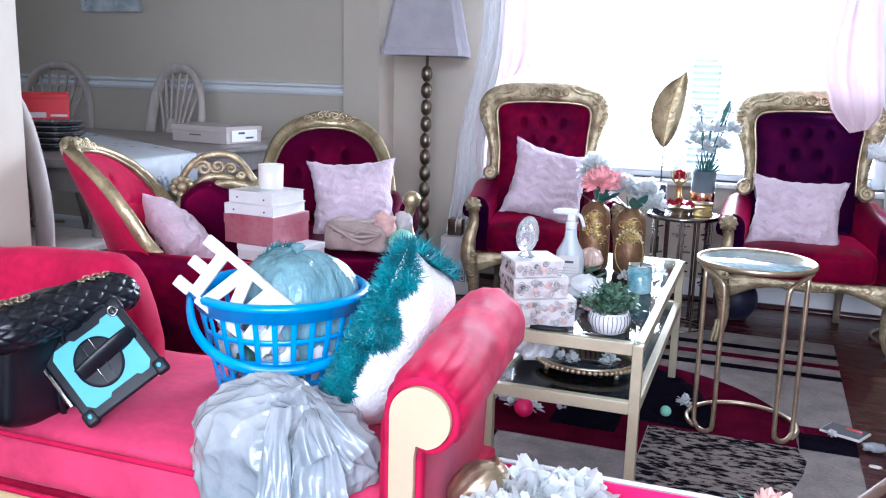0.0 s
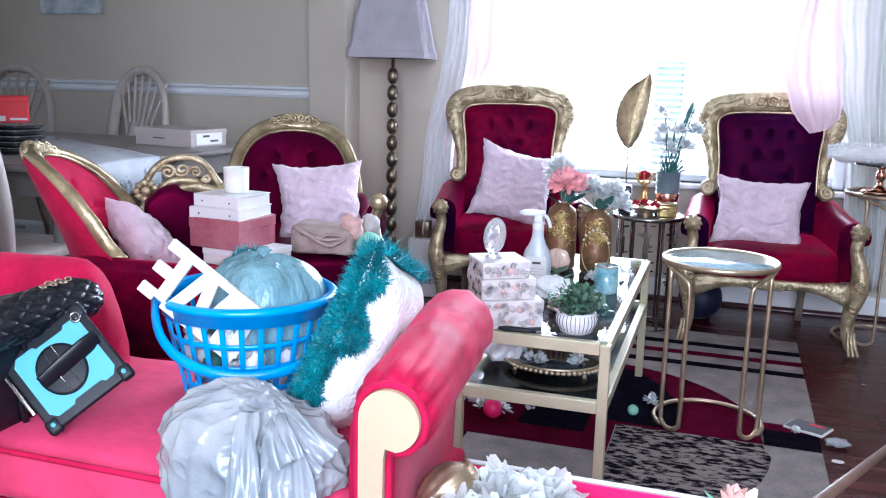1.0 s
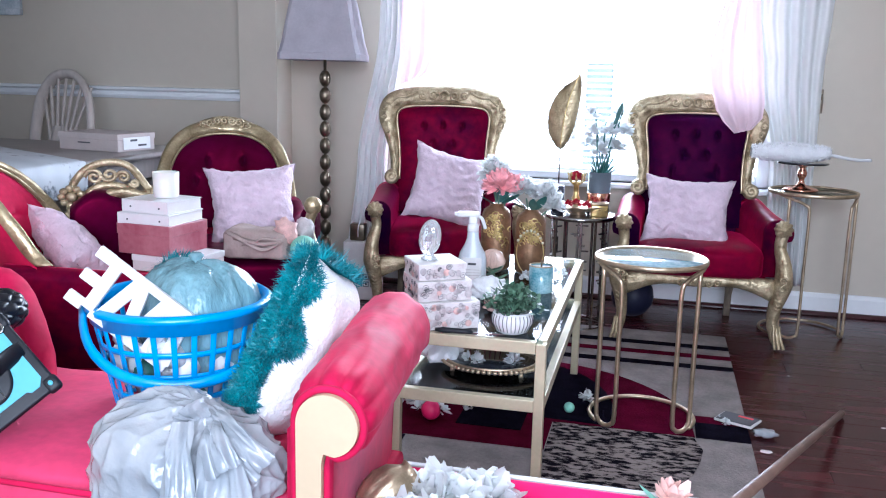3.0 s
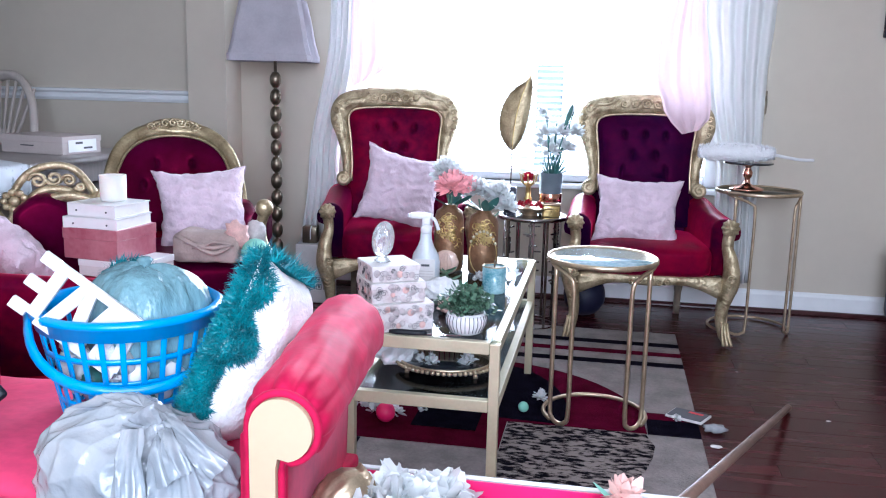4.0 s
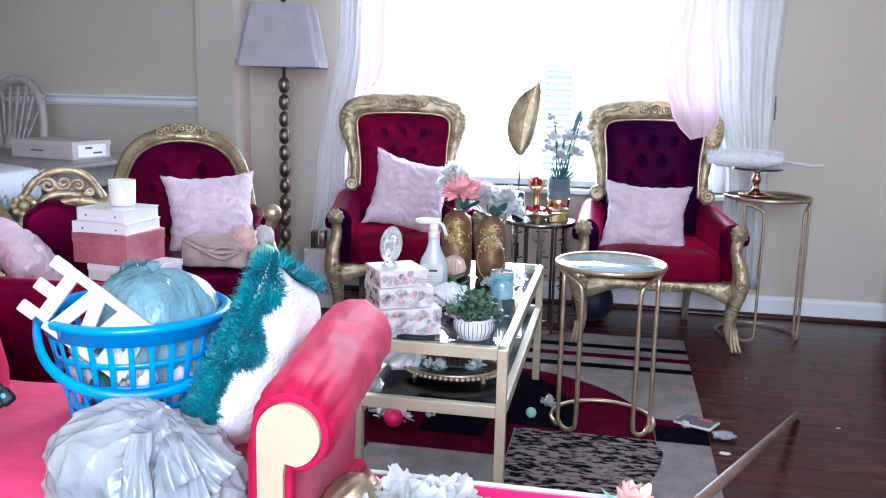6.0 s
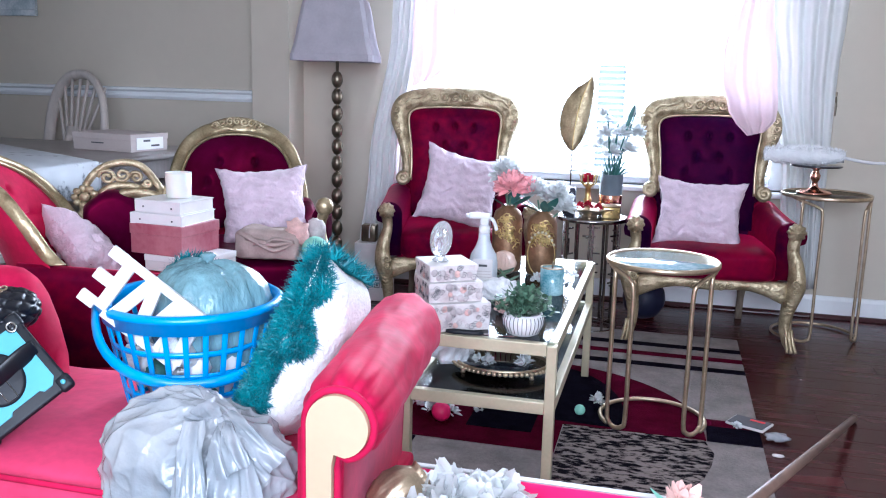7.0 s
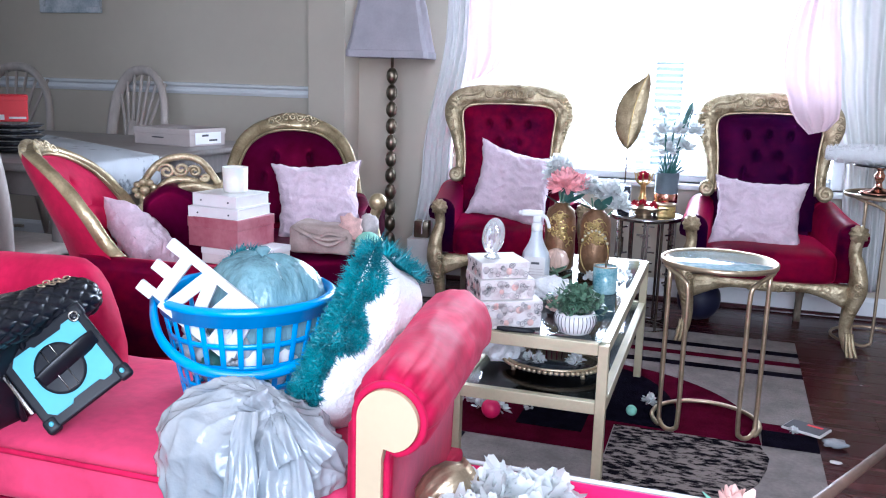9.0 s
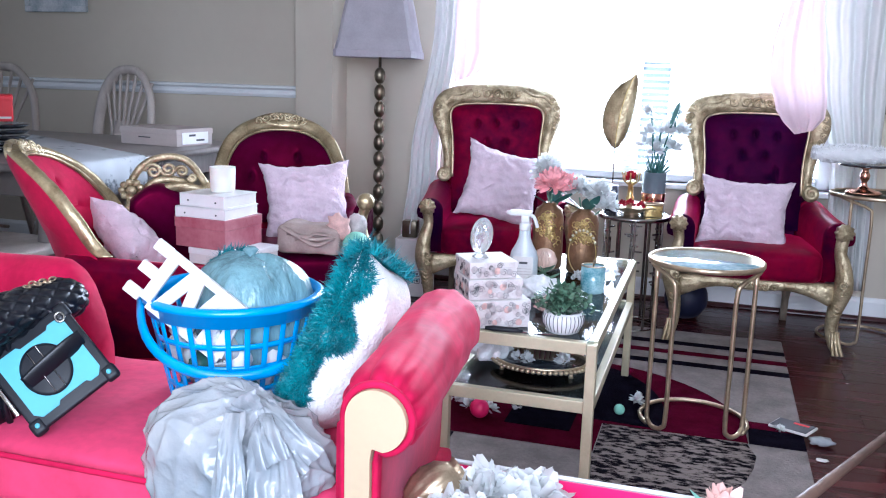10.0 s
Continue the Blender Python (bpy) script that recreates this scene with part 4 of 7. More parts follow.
memo_box((-0.535, 2.215, TOP), (0.165, 0.165, 0.072), 30, 5, "large rose-printed white gift box on the coffee table")
memo_box((-0.548, 2.215, TOP + 0.0735), (0.148, 0.148, 0.052), 31, 6, "medium rose-printed white gift box in a stack")
memo_box((-0.555, 2.215, TOP + 0.127), (0.132, 0.132, 0.042), 33, 7, "small rose-printed white gift box on top of a stack")


def crystal_egg():
    bm = bmesh.new()
    bmesh.ops.create_icosphere(bm, subdivisions=3, radius=1.0, matrix=Matrix.Translation((-0.566, 2.20, 0.685)) @ Matrix.Rotation(0.15, 4, "Y") @ Matrix.Diagonal((0.030, 0.020, 0.050, 1)))
    eg = thing("crystal_ornament", pose(-0.566, 2.20, TOP + 0.1702), "cut crystal egg ornament on the gift boxes", "ornament")
    part("egg", bm, CRYSTAL, eg, world_space=True, smooth=False)
    part("foot", lathe([(0.018, 0.0), (0.024, 0.004), (0.012, 0.012), (0.010, 0.02)], 12), CRYSTAL, eg, smooth=False)


crystal_egg()


def spray_bottle():
    b = thing("spray_bottle", pose(-0.545, 2.66, TOP, 0, 0, 8), "translucent white cleaning spray bottle", "bottle")
    prof = [(0.030, 0), (0.043, 0.004), (0.045, 0.02), (0.045, 0.08), (0.040, 0.105), (0.026, 0.13), (0.019, 0.15), (0.017, 0.175), (0.014, 0.18)]
    bm = bmesh.new()
    add_lathe(bm, prof, 24)
    for v in bm.verts:
        v.co.y *= 0.62
    part("body", bm, BOTTLE, b)
    lab = flat_piece(rect(-0.031, 0.031, -0.035, 0.035), 0.0, 0.001)
    lb = part("label", lab, PAPER, b, "pale paper label", smooth=False, m=pose(0, -0.0292, 0.058, 90))
    part("brand_bar", flat_piece(rect(-0.012, 0.014, 0.012, 0.019), 0.0012, 0.0018), INK, lb, smooth=False)
    for k in range(3):
        part("text_bar", flat_piece(rect(-0.024, 0.026, -0.004 - 0.009 * k, -0.002 - 0.009 * k), 0.0012, 0.0016), PRINT_ROSE, lb, smooth=False)
    head = bmesh.new()
    add_lathe(head, [(0.016, 0.172), (0.018, 0.175), (0.018, 0.192), (0.012, 0.198)], 16)
    add_box(head, (0.0, 0, 0.212), (0.026, 0.022, 0.028), 0.004)
    add_box(head, (-0.016, 0, 0.226), (0.070, 0.024, 0.018), 0.005)
    add_box(head, (-0.054, 0, 0.226), (0.010, 0.014, 0.012), 0.003)
    trig = part("trigger_head", head, WHITE_GLOSS, b, "white trigger spray head")
    part("trigger", tube(smooth_path([(0.014, 0, 0.222), (0.026, 0, 0.214), (0.034, 0, 0.196), (0.038, 0, 0.182)], 4), 0.006, 6), WHITE_GLOSS, trig)


spray_bottle()


def vase(c, h, label, seed, heads):
    rng = random.Random(seed)
    v = thing("vase", pose(*c), label, "vase", "bronze vases with flowers")
    r = 0.051
    part("body", lathe([(r * 0.85, 0), (r, 0.008), (r * 1.02, h * 0.3), (r, h * 0.78), (r * 0.86, h * 0.90), (r * 0.5, h * 0.96), (r * 0.46, h), (r * 0.36, h)], 28), VASE_GOLD, v, "glittery bronze vase body")
    bm = bmesh.new()
    for k in range(46):
        a = -math.pi / 2 + rng.gauss(0, 0.36)
        z = h * (0.42 + 0.34 * rng.random() + 0.1 * math.cos((a + math.pi / 2) * 3))
        q = rng.uniform(0.008, 0.018)
        pts = []
        for i in range(7):
            t = i * 0.8
            aa = a + q * (1 - i / 8) * math.cos(t) / r
            pts.append((r * 1.03 * math.cos(aa), r * 1.03 * math.sin(aa), z + q * (1 - i / 8) * math.sin(t)))
        add_tube(bm, pts, 0.0022, 5)
    tagged(part("filigree", bm, BRIGHT_GOLD, v, "bright gold raised filigree"), kind="stuff")
    for (x, y, z, rr, n, mt, lb) in heads:
        bm = bmesh.new()
        blossom(bm, (x, y, z), rr * 1.08, int(n * 2.2), rng, 0.85, 0.35, 0.34)
        part("flower", bm, mt, v, lb)
        part("stem", tube([(x * 0.1, y * 0.1, h - 0.05), (x * 0.7, y * 0.7, z - rr * 0.4)], 0.003, 6), LEAF, v)
    for k in range(4):
        bm = bmesh.new()
        a = rng.uniform(0, 6.28)
        leaf_blade(bm, (0.02 * math.cos(a), 0.02 * math.sin(a), h), (0.085 * math.cos(a), 0.085 * math.sin(a) - 0.01, h + rng.uniform(0.03, 0.07)), 0.03)
        part("leaf", bm, LEAF_TEAL, v)


vase((-0.520, 2.93, TOP), 0.228, "bronze vase with coral and white artificial flowers", 11,
     [(0.015, -0.03, 0.285, 0.062, 95, CORAL, "coral artificial bloom"), (-0.015, 0.02, 0.325, 0.062, 90, WHITE_PETAL, "white artificial bloom"), (0.065, 0.0, 0.285, 0.042, 60, CORAL, "coral artificial bloom")])
vase((-0.398, 2.91, TOP), 0.218, "bronze vase with white artificial flowers and a gold comb", 12,
     [(0.045, 0.0, 0.262, 0.056, 80, WHITE_PETAL, "white artificial bloom"), (-0.03, 0.02, 0.272, 0.052, 75, WHITE_PETAL, "white artificial bloom"), (0.075, -0.02, 0.232, 0.045, 60, WHITE_PETAL, "white artificial bloom")])


def hair_comb():
    rng = random.Random(3)
    t = thing("tiara", pose(-0.385, 2.82, TOP), "gold tiara with leaves and pearls leaning on a vase", "tiara")
    part("band", tube([(0.045 * math.cos(a), 0.0, 0.012 + 0.07 + 0.07 * math.sin(a)) for a in np.linspace(-1.1, math.pi + 1.1, 26)], 0.0022, 6), BRIGHT_GOLD, t)
    bm = bmesh.new()
    for k in range(22):
        a = rng.uniform(0.1, math.pi - 0.1)
        p = Vector((0.045 * math.cos(a), 0, 0.082 + 0.07 * math.sin(a)))
        leaf_blade(bm, p, p + Vector((rng.uniform(-0.02, 0.02), rng.uniform(-0.012, 0.0), rng.uniform(0.0, 0.024))), 0.009)
    tagged(part("leaf", bm, BRIGHT_GOLD, t), kind="stuff")
    for k in range(9):
        a = 0.5 + k * 0.26
        bm = bmesh.new()
        bmesh.ops.create_icosphere(bm, subdivisions=2, radius=0.005, matrix=Matrix.Translation((0.047 * math.cos(a), -0.006, 0.085 + 0.074 * math.sin(a))))
        part("pearl", bm, CREAM_GOLD, t)


hair_comb()


def ribbed_disc():
    d = thing("compact_mirror", pose(-0.512, 2.845, TOP), "round blush pink ribbed trinket leaning on a vase", "trinket")
    bm = bmesh.new()
    rows = []
    n = 48
    for r, y in ((0.001, -0.013), (0.015, -0.013), (0.03, -0.011), (0.039, -0.006), (0.042, 0.0), (0.039, 0.006), (0.001, 0.009)):
        rows.append([(r * (1 + 0.035 * math.cos(8 * 2 * math.pi * k / n)) * math.cos(2 * math.pi * k / n), y, 0.043 + r * math.sin(2 * math.pi * k / n)) for k in range(n)])
    add_grid(bm, rows, close_v=True, cap=True)
    part("shell", bm, SKIN_BEIGE, d)
    for k in range(4):
        a = -0.6 + 0.4 * k
        part("rib", tube(smooth_path([(0.036 * math.sin(a) * 0.3, -0.012, 0.043 + 0.036), (0.034 * math.sin(a), -0.0155, 0.043), (0.036 * math.sin(a) * 0.3, -0.012, 0.043 - 0.036)], 6), 0.0022, 5), SKIN_BEIGE, d)


ribbed_disc()


def candle():
    c = thing("candle_jar", pose(-0.323, 2.64, TOP), "teal marbled glass candle jar with gold wick holder", "candle")
    part("jar", lathe([(0.034, 0), (0.037, 0.003), (0.037, 0.082), (0.034, 0.082), (0.033, 0.07)], 28), MARBLE_JAR, c)
    part("wax", lathe([(0.0335, 0.06), (0.0335, 0.078), (0.001, 0.0785)], 24), WAX, c)
    part("rim", tube(ring_pts(0.0355, 0.0835, 32), 0.0022, 6, closed=True), BRASS, c)
    part("wick", tube([(0, 0, 0.078), (0.001, 0, 0.100)], 0.003, 6), BRONZE, c)


candle()


def potted_greens():
    rng = random.Random(21)
    p = thing("potted_plant", pose(-0.335, 2.175, TOP), "bushy green plant in a white ribbed bowl", "plant")
    pot = part("pot", lathe([(0.030, 0), (0.042, 0.006), (0.053, 0.028), (0.054, 0.042), (0.048, 0.058), (0.044, 0.058), (0.042, 0.045)], 36), WHITE_GLOSS, p, "white ceramic bowl with dark grooves")
    for k in range(30):
        a = 2 * math.pi * k / 30
        part("groove", tube([((0.0425 + i) * math.cos(a), (0.0425 + i) * math.sin(a), z) for i, z in ((0.002, 0.010), (0.0112, 0.028), (0.0124, 0.042), (0.0085, 0.053))], 0.0011, 4), INK, pot)
    bm = bmesh.new()
    for k in range(640):
        a, e = rng.uniform(0, 6.283), rng.uniform(0.05, 1.5)
        r = 0.085 * rng.uniform(0.35, 1.0)
        c = Vector((r * math.cos(a) * math.cos(e), r * math.sin(a) * math.cos(e) * 0.8, 0.055 + r * math.sin(e) * 0.85))
        d = Vector((rng.uniform(-1, 1), rng.uniform(-1, 1), rng.uniform(-0.2, 1))).normalized() * rng.uniform(0.012, 0.020)
        leaf_blade(bm, c, c + d, rng.uniform(0.010, 0.015))
    tagged(part("foliage", bm, LEAF, p, "small rounded green leaves"), kind="stuff")
    for k in range(14):
        a, r = rng.uniform(0, 6.283), rng.uniform(0.02, 0.075)
        part("stem", tube([(0.01 * math.cos(a), 0.01 * math.sin(a), 0.04), (r * math.cos(a), r * math.sin(a), 0.09 + rng.uniform(-0.02, 0.03))], 0.0016, 5), LEAF, p)


potted_greens()


def crumpled(name, c, s, mat, label, category, seed, rough=0.3, sub=4, freq=7.0, group=""):
    """A crumpled lump of cloth, film or paper."""
    bm = bmesh.new()
    bmesh.ops.create_icosphere(bm, subdivisions=sub, radius=1.0)
    for v in bm.verts:
        p = v.co.copy()
        q = Vector((p.x * s[0], p.y * s[1], p.z * s[2])) * freq / max(s) * 0.3 + Vector((seed, seed * 0.7, 0))
        k = 1 + rough * (abs(noise.noise(q)) * 1.6 - 0.4) + rough * 0.5 * (abs(noise.noise(q * 2.3)) - 0.2)
        v.co = Vector((p.x * s[0] * k, p.y * s[1] * k, max(-0.82, p.z) * s[2] * k))
    lo = min(v.co.z for v in bm.verts)
    for v in bm.verts:
        v.co += Vector((0, 0, -lo))
    ob = part(name, bm, mat)
    ob.matrix_basis = pose(*c)
    return tagged(ob, label, category, group)


crumpled("tissue", (-0.455, 2.50, TOP), (0.055, 0.06, 0.032), FUR_WHITE, "crumpled white tissue on the coffee table", "tissue", 3.1, 0.5)
crumpled("tissue", (-0.415, 2.36, TOP), (0.03, 0.035, 0.02), PRINT_PINK, "crumpled pink tissue on the coffee table", "tissue", 8.4, 0.5)
crumpled("tissue", (-0.565, 2.36, 0.3012), (0.06, 0.10, 0.045), FUR_WHITE, "crumpled white tissue on the lower glass shelf", "tissue", 5.2, 0.45)


def flower_sprig(c, rz, label, n=8, r=0.03, seed=1, mat=WHITE_PETAL, spread=0.05):
    rng = random.Random(seed)
    f = thing("artificial_flower", pose(*c, 0, 0, rz), label, "flower", "loose white artificial flowers")
    for k in range(n):
        bm = bmesh.new()
        x, y = rng.uniform(-spread, spread), rng.uniform(-spread, spread)
        blossom(bm, (x, y, r * 0.55), r, 16, rng, 1.0, 0.2)
        low = min(v.co.z for v in bm.verts)
        for v in bm.verts:
            v.co.z -= min(low, 0.0)
        part("bloom", bm, mat, f)
    return f


flower_sprig((-0.375, 2.76, TOP), 0, "white artificial blossoms beside a vase", 4, 0.022, 4, WHITE_PETAL, 0.025)
flower_sprig((-0.285, 2.86, TOP), 0, "white artificial blossoms at the table's edge", 2, 0.02, 5, WHITE_PETAL, 0.02)
flower_sprig((-0.70, 2.66, 0.014), 0, "white artificial blossoms on the rug", 9, 0.035, 6, WHITE_PETAL, 0.075)
flower_sprig((-0.54, 2.72, 0.0135), 0, "white artificial blossoms on the rug", 2, 0.025, 7, WHITE_PETAL, 0.02)
flower_sprig((-0.165, 2.87, 0.017), 0, "white artificial blossoms on the rug", 3, 0.03, 8, WHITE_PETAL, 0.022)
flower_sprig((0.275, 2.82, 0.0135), 0, "white artificial blossom on the rug", 2, 0.018, 9, WHITE_PETAL, 0.012)


def garland():
    rng = random.Random(8)
    g = thing("leaf_garland", pose(-0.50, 2.75, TOP), "green artificial leaf garland lying on the glass", "garland")
    path = smooth_path([(-0.10, 0.20, 0.012), (-0.03, 0.08, 0.02), (0.02, -0.02, 0.012), (0.03, -0.12, 0.016), (0.08, -0.22, 0.01)], 8)
    part("stem", tube(path, 0.0025, 6), LEAF, g)
    for k in range(34):
        p = Vector(rng.choice(path))
        a = rng.uniform(0, 6.28)
        bm = bmesh.new()
        leaf_blade(bm, p, p + Vector((0.05 * math.cos(a), 0.05 * math.sin(a), rng.uniform(0.0, 0.022))), 0.017)
        part("leaf", bm, LEAF, g)


garland()


def small_ball(name, c, r, mat, label):
    bm = bmesh.new()
    bmesh.ops.create_icosphere(bm, subdivisions=3, radius=r)
    for v in bm.verts:
        v.co *= 1 + 0.05 * noise.noise(v.co * 40)
    ob = part(name, bm, mat)
    ob.matrix_basis = pose(c[0], c[1], c[2] + r * 0.97)
    return tagged(ob, label, "ball")


small_ball("ball", (-0.655, 2.60, 0.0135), 0.032, HOT_PINK, "hot pink ball among flowers on the rug")
small_ball("ball", (-0.228, 2.79, 0.0135), 0.018, MINT, "small green ball on the rug")


def craft_knife():
    k = thing("knife", pose(-0.455, 2.117, TOP + 0.0045, 0, 0, 4), "black-handled table knife on the coffee table", "knife")
    part("handle", tube([(-0.07, 0, 0.003), (-0.05, 0, 0.003), (0.0, 0, 0.003), (0.028, 0, 0.002)], [0.005, 0.008, 0.0075, 0.005], 8, flat=0.8), BLACK_RUBBER, k)
    part("blade", flat_piece([(0.026, -0.006), (0.10, -0.004), (0.115, 0.001), (0.10, 0.005), (0.026, 0.006)], 0.0005, 0.002), SILVER, k, smooth=False)


craft_knife()


def shelf_tray():
    t = thing("serving_tray", pose(-0.415, 2.33, 0.3012, 0, 0, 0) @ Matrix.Diagonal((1.12, 0.9, 1.0, 1)), "oval mirrored tray with a gold beaded rim", "tray")
    part("plate", lathe([(0.10, 0.012), (0.118, 0.014), (0.118, 0.017), (0.001, 0.017)], 40), BLACK_GLASS, t)
    for k in range(56):
        a = 2 * math.pi * k / 56
        bm = bmesh.new()
        bmesh.ops.create_icosphere(bm, subdivisions=1, radius=0.0068, matrix=Matrix.Translation((0.122 * math.cos(a), 0.122 * math.sin(a), 0.02)))
        part("bead", bm, BRASS, t)
    part("inner_rim", tube(ring_pts(0.115, 0.026, 48), 0.004, 6, closed=True), BRASS, t)
    for a in (0.6, 2.5, 3.8, 5.6):
        part("foot", lathe([(0.006, 0), (0.004, 0.012)], 8, pose(0.11 * math.cos(a), 0.11 * math.sin(a), 0)), BRASS, t)
    rng = random.Random(2)
    bm = bmesh.new()
    for k in range(7):
        blossom(bm, (rng.uniform(-0.06, 0.06), rng.uniform(-0.05, 0.05), 0.018), 0.024, 12, rng)
    for v in bm.verts:
        v.co.z = max(v.co.z, 0.0175)
    tagged(part("loose_petals", bm, WHITE_PETAL, t), kind="stuff")


shelf_tray()


# ---- round metal tables ----
def hoop_table(m, r, h, bar, label, top_mat, group, dark_base=False):
    """A small round table: two bent hoops for legs, a tray top and a base ring open at the front."""
    t = thing("side_table", m, label, "table", group)
    part("top", lathe([(r - 0.012, h - 0.010), (r - 0.012, h - 0.004), (0.001, h - 0.004)], 48), top_mat, t, "pale marbled glass top")
    part("rim", lathe([(r - 0.012, h - 0.014), (r - 0.002, h - 0.014), (r, h - 0.010), (r, h), (r - 0.004, h + 0.003), (r - 0.010, h), (r - 0.012, h - 0.006)], 56), BRASS, t)
    c = r - 0.010
    pt = lambda deg, z, k=1.0: (k * c * math.cos(radians(deg)), k * c * math.sin(radians(deg)), z)
    for sg, a0 in ((-1, 224), (1, 316)):
        # the inner leg bends out to the rim, turns at the foot and comes up again as the outer leg
        a_in, a_out = a0 - sg * 14, a0 + sg * 14
        lo = smooth_path([pt(a_out + sg * 16, h - 0.012), pt(a_out + sg * 2, h - 0.022), pt(a_in + sg * 6, h - 0.045), pt(a_in, h - 0.085), pt(a_in, h * 0.5), pt(a_in, 0.055), pt(a_in + sg * 4, 0.018), pt(a0, bar + 0.001),
                          pt(a_out - sg * 4, 0.018), pt(a_out, 0.055), pt(a_out, h * 0.5), pt(a_out, h - 0.012)], 6)
        part("leg", tube(lo, bar, 10), BRASS, t)
    arc = [pt(a, bar + 0.001) for a in np.linspace(-30, 210, 36)]
    part("base_ring", tube(arc, bar, 8), BRASS, t)
    return t


hoop_table(pose(0.005, 2.815, 0.0165, 0, 0, 3), 0.178, 0.538, 0.0072, "small round gold side table with a marbled glass top", MARBLE, "gold hoop tables")
hoop_table(pose(0.685, 4.14, 0.0, 0, 0, 20), 0.188, 0.645, 0.0065, "tall round gold side table beside the curtain", GLASS, "gold hoop tables")


def cake_stand():
    s = thing("cake_stand", pose(0.625, 4.11, 0.646), "rose gold cake stand with a glass plate", "cake stand")
    part("base", lathe([(0.072, 0), (0.074, 0.005), (0.066, 0.011), (0.03, 0.020), (0.015, 0.030), (0.011, 0.05), (0.019, 0.064), (0.021, 0.080), (0.013, 0.094), (0.012, 0.104), (0.030, 0.114)], 32), ROSE_GOLD, s)
    part("plate", lathe([(0.03, 0.114), (0.105, 0.118), (0.108, 0.122), (0.104, 0.126), (0.001, 0.121)], 40), BLACK_GLASS, s, "dark glass plate")


cake_stand()


def duster():
    d = thing("duster", pose(0.60, 4.09, 0.770, 0, 0, 4), "white fluffy duster with a long white handle", "duster")
    rng = random.Random(14)
    n, rows = 30, []
    for i in range(n):
        t = i / (n - 1)
        x = -0.20 + 0.33 * t
        r = 0.046 * (math.sin(math.pi * min(1, max(0, 0.06 + 0.9 * t))) ** 0.35)
        rows.append([(x + 0.006 * noise.noise(Vector((x * 40, k, 1))), (r + 0.010 * noise.noise(Vector((x * 50, k * 0.9, 3)))) * math.cos(2 * math.pi * k / 22),
                      0.047 + (r * 0.85 + 0.010 * noise.noise(Vector((x * 50, k * 0.9, 7)))) * math.sin(2 * math.pi * k / 22)) for k in range(22)])
    bm = bmesh.new()
    add_grid(bm, rows, close_v=True, cap=True)
    lo = min(v.co.z for v in bm.verts)
    for v in bm.verts:
        v.co.z -= lo
    part("head", bm, FUR_WHITE, d)
    bm = bmesh.new()
    for k in range(900):
        t = rng.random()
        x, a = -0.20 + 0.33 * t, rng.uniform(0, 6.283)
        r = 0.040 * (math.sin(math.pi * min(1, 0.06 + 0.9 * t)) ** 0.35)
        p = Vector((x, r * math.cos(a), 0.045 + r * 0.85 * math.sin(a)))
        q = p + Vector((rng.uniform(-0.008, 0.008), 0.014 * math.cos(a), max(0.014 * math.sin(a), -p.z * 0.9)))
        side = Vector((0.0025, 0, 0))
        bm.faces.new([bm.verts.new(v) for v in (p - side, p + side, q)])
    tagged(part("fluff", bm, FUR_WHITE, d), kind="stuff")
    part("handle", tube(smooth_path([(0.11, 0, 0.042), (0.17, 0, 0.030), (0.24, 0, 0.020), (0.30, 0, 0.020)], 6), 0.007, 8), WHITE_GLOSS, d, "white plastic handle")


duster()


# ---- side table between the thrones ----
def lattice_table():
    t = thing("lattice_table", pose(-0.315, 3.93, 0), "round black glass side table with a dark chrome lattice base", "table")
    h, r = 0.515, 0.155
    part("top", lathe([(r - 0.01, h - 0.012), (r - 0.006, h - 0.003), (0.001, h - 0.003)], 44), BLACK_GLASS, t)
    part("rim", lathe([(r - 0.012, h - 0.018), (r, h - 0.018), (r + 0.001, h), (r - 0.008, h)], 44), SILVER, t)
    for k in range(12):
        a = 2 * math.pi * (k + 0.25) / 12
        part("post", box((0, 0, h / 2 - 0.006), (0.010, 0.010, h - 0.024), 0.002), SILVER, t, m=pose(0.125 * math.cos(a), 0.125 * math.sin(a), 0, 0, 0, math.degrees(a)), smooth=False)
    for k in range(6):
        a = 2 * math.pi * (k + 0.5) / 6
        m = pose(0.122 * math.cos(a), 0.122 * math.sin(a), 0, 0, 0, math.degrees(a) + 90)
        for z0 in (0.06, 0.27):
            for c, q in (((0, 0, z0), (0.058, 0.006, 0.007)), ((0, 0, z0 + 0.17), (0.058, 0.006, 0.007)), ((-0.018, 0, z0 + 0.05), (0.034, 0.006, 0.007)), ((0.018, 0, z0 + 0.12), (0.034, 0.006, 0.007)),
                         ((0.0, 0, z0 + 0.085), (0.007, 0.006, 0.077))):
                part("lattice_bar", box(c, q), SILVER, t, m=m, smooth=False)
    part("base_ring", tube(ring_pts(0.128, 0.008, 40), 0.0075, 8, closed=True), SILVER, t)
    return t


lattice_table()
ST = 0.5155


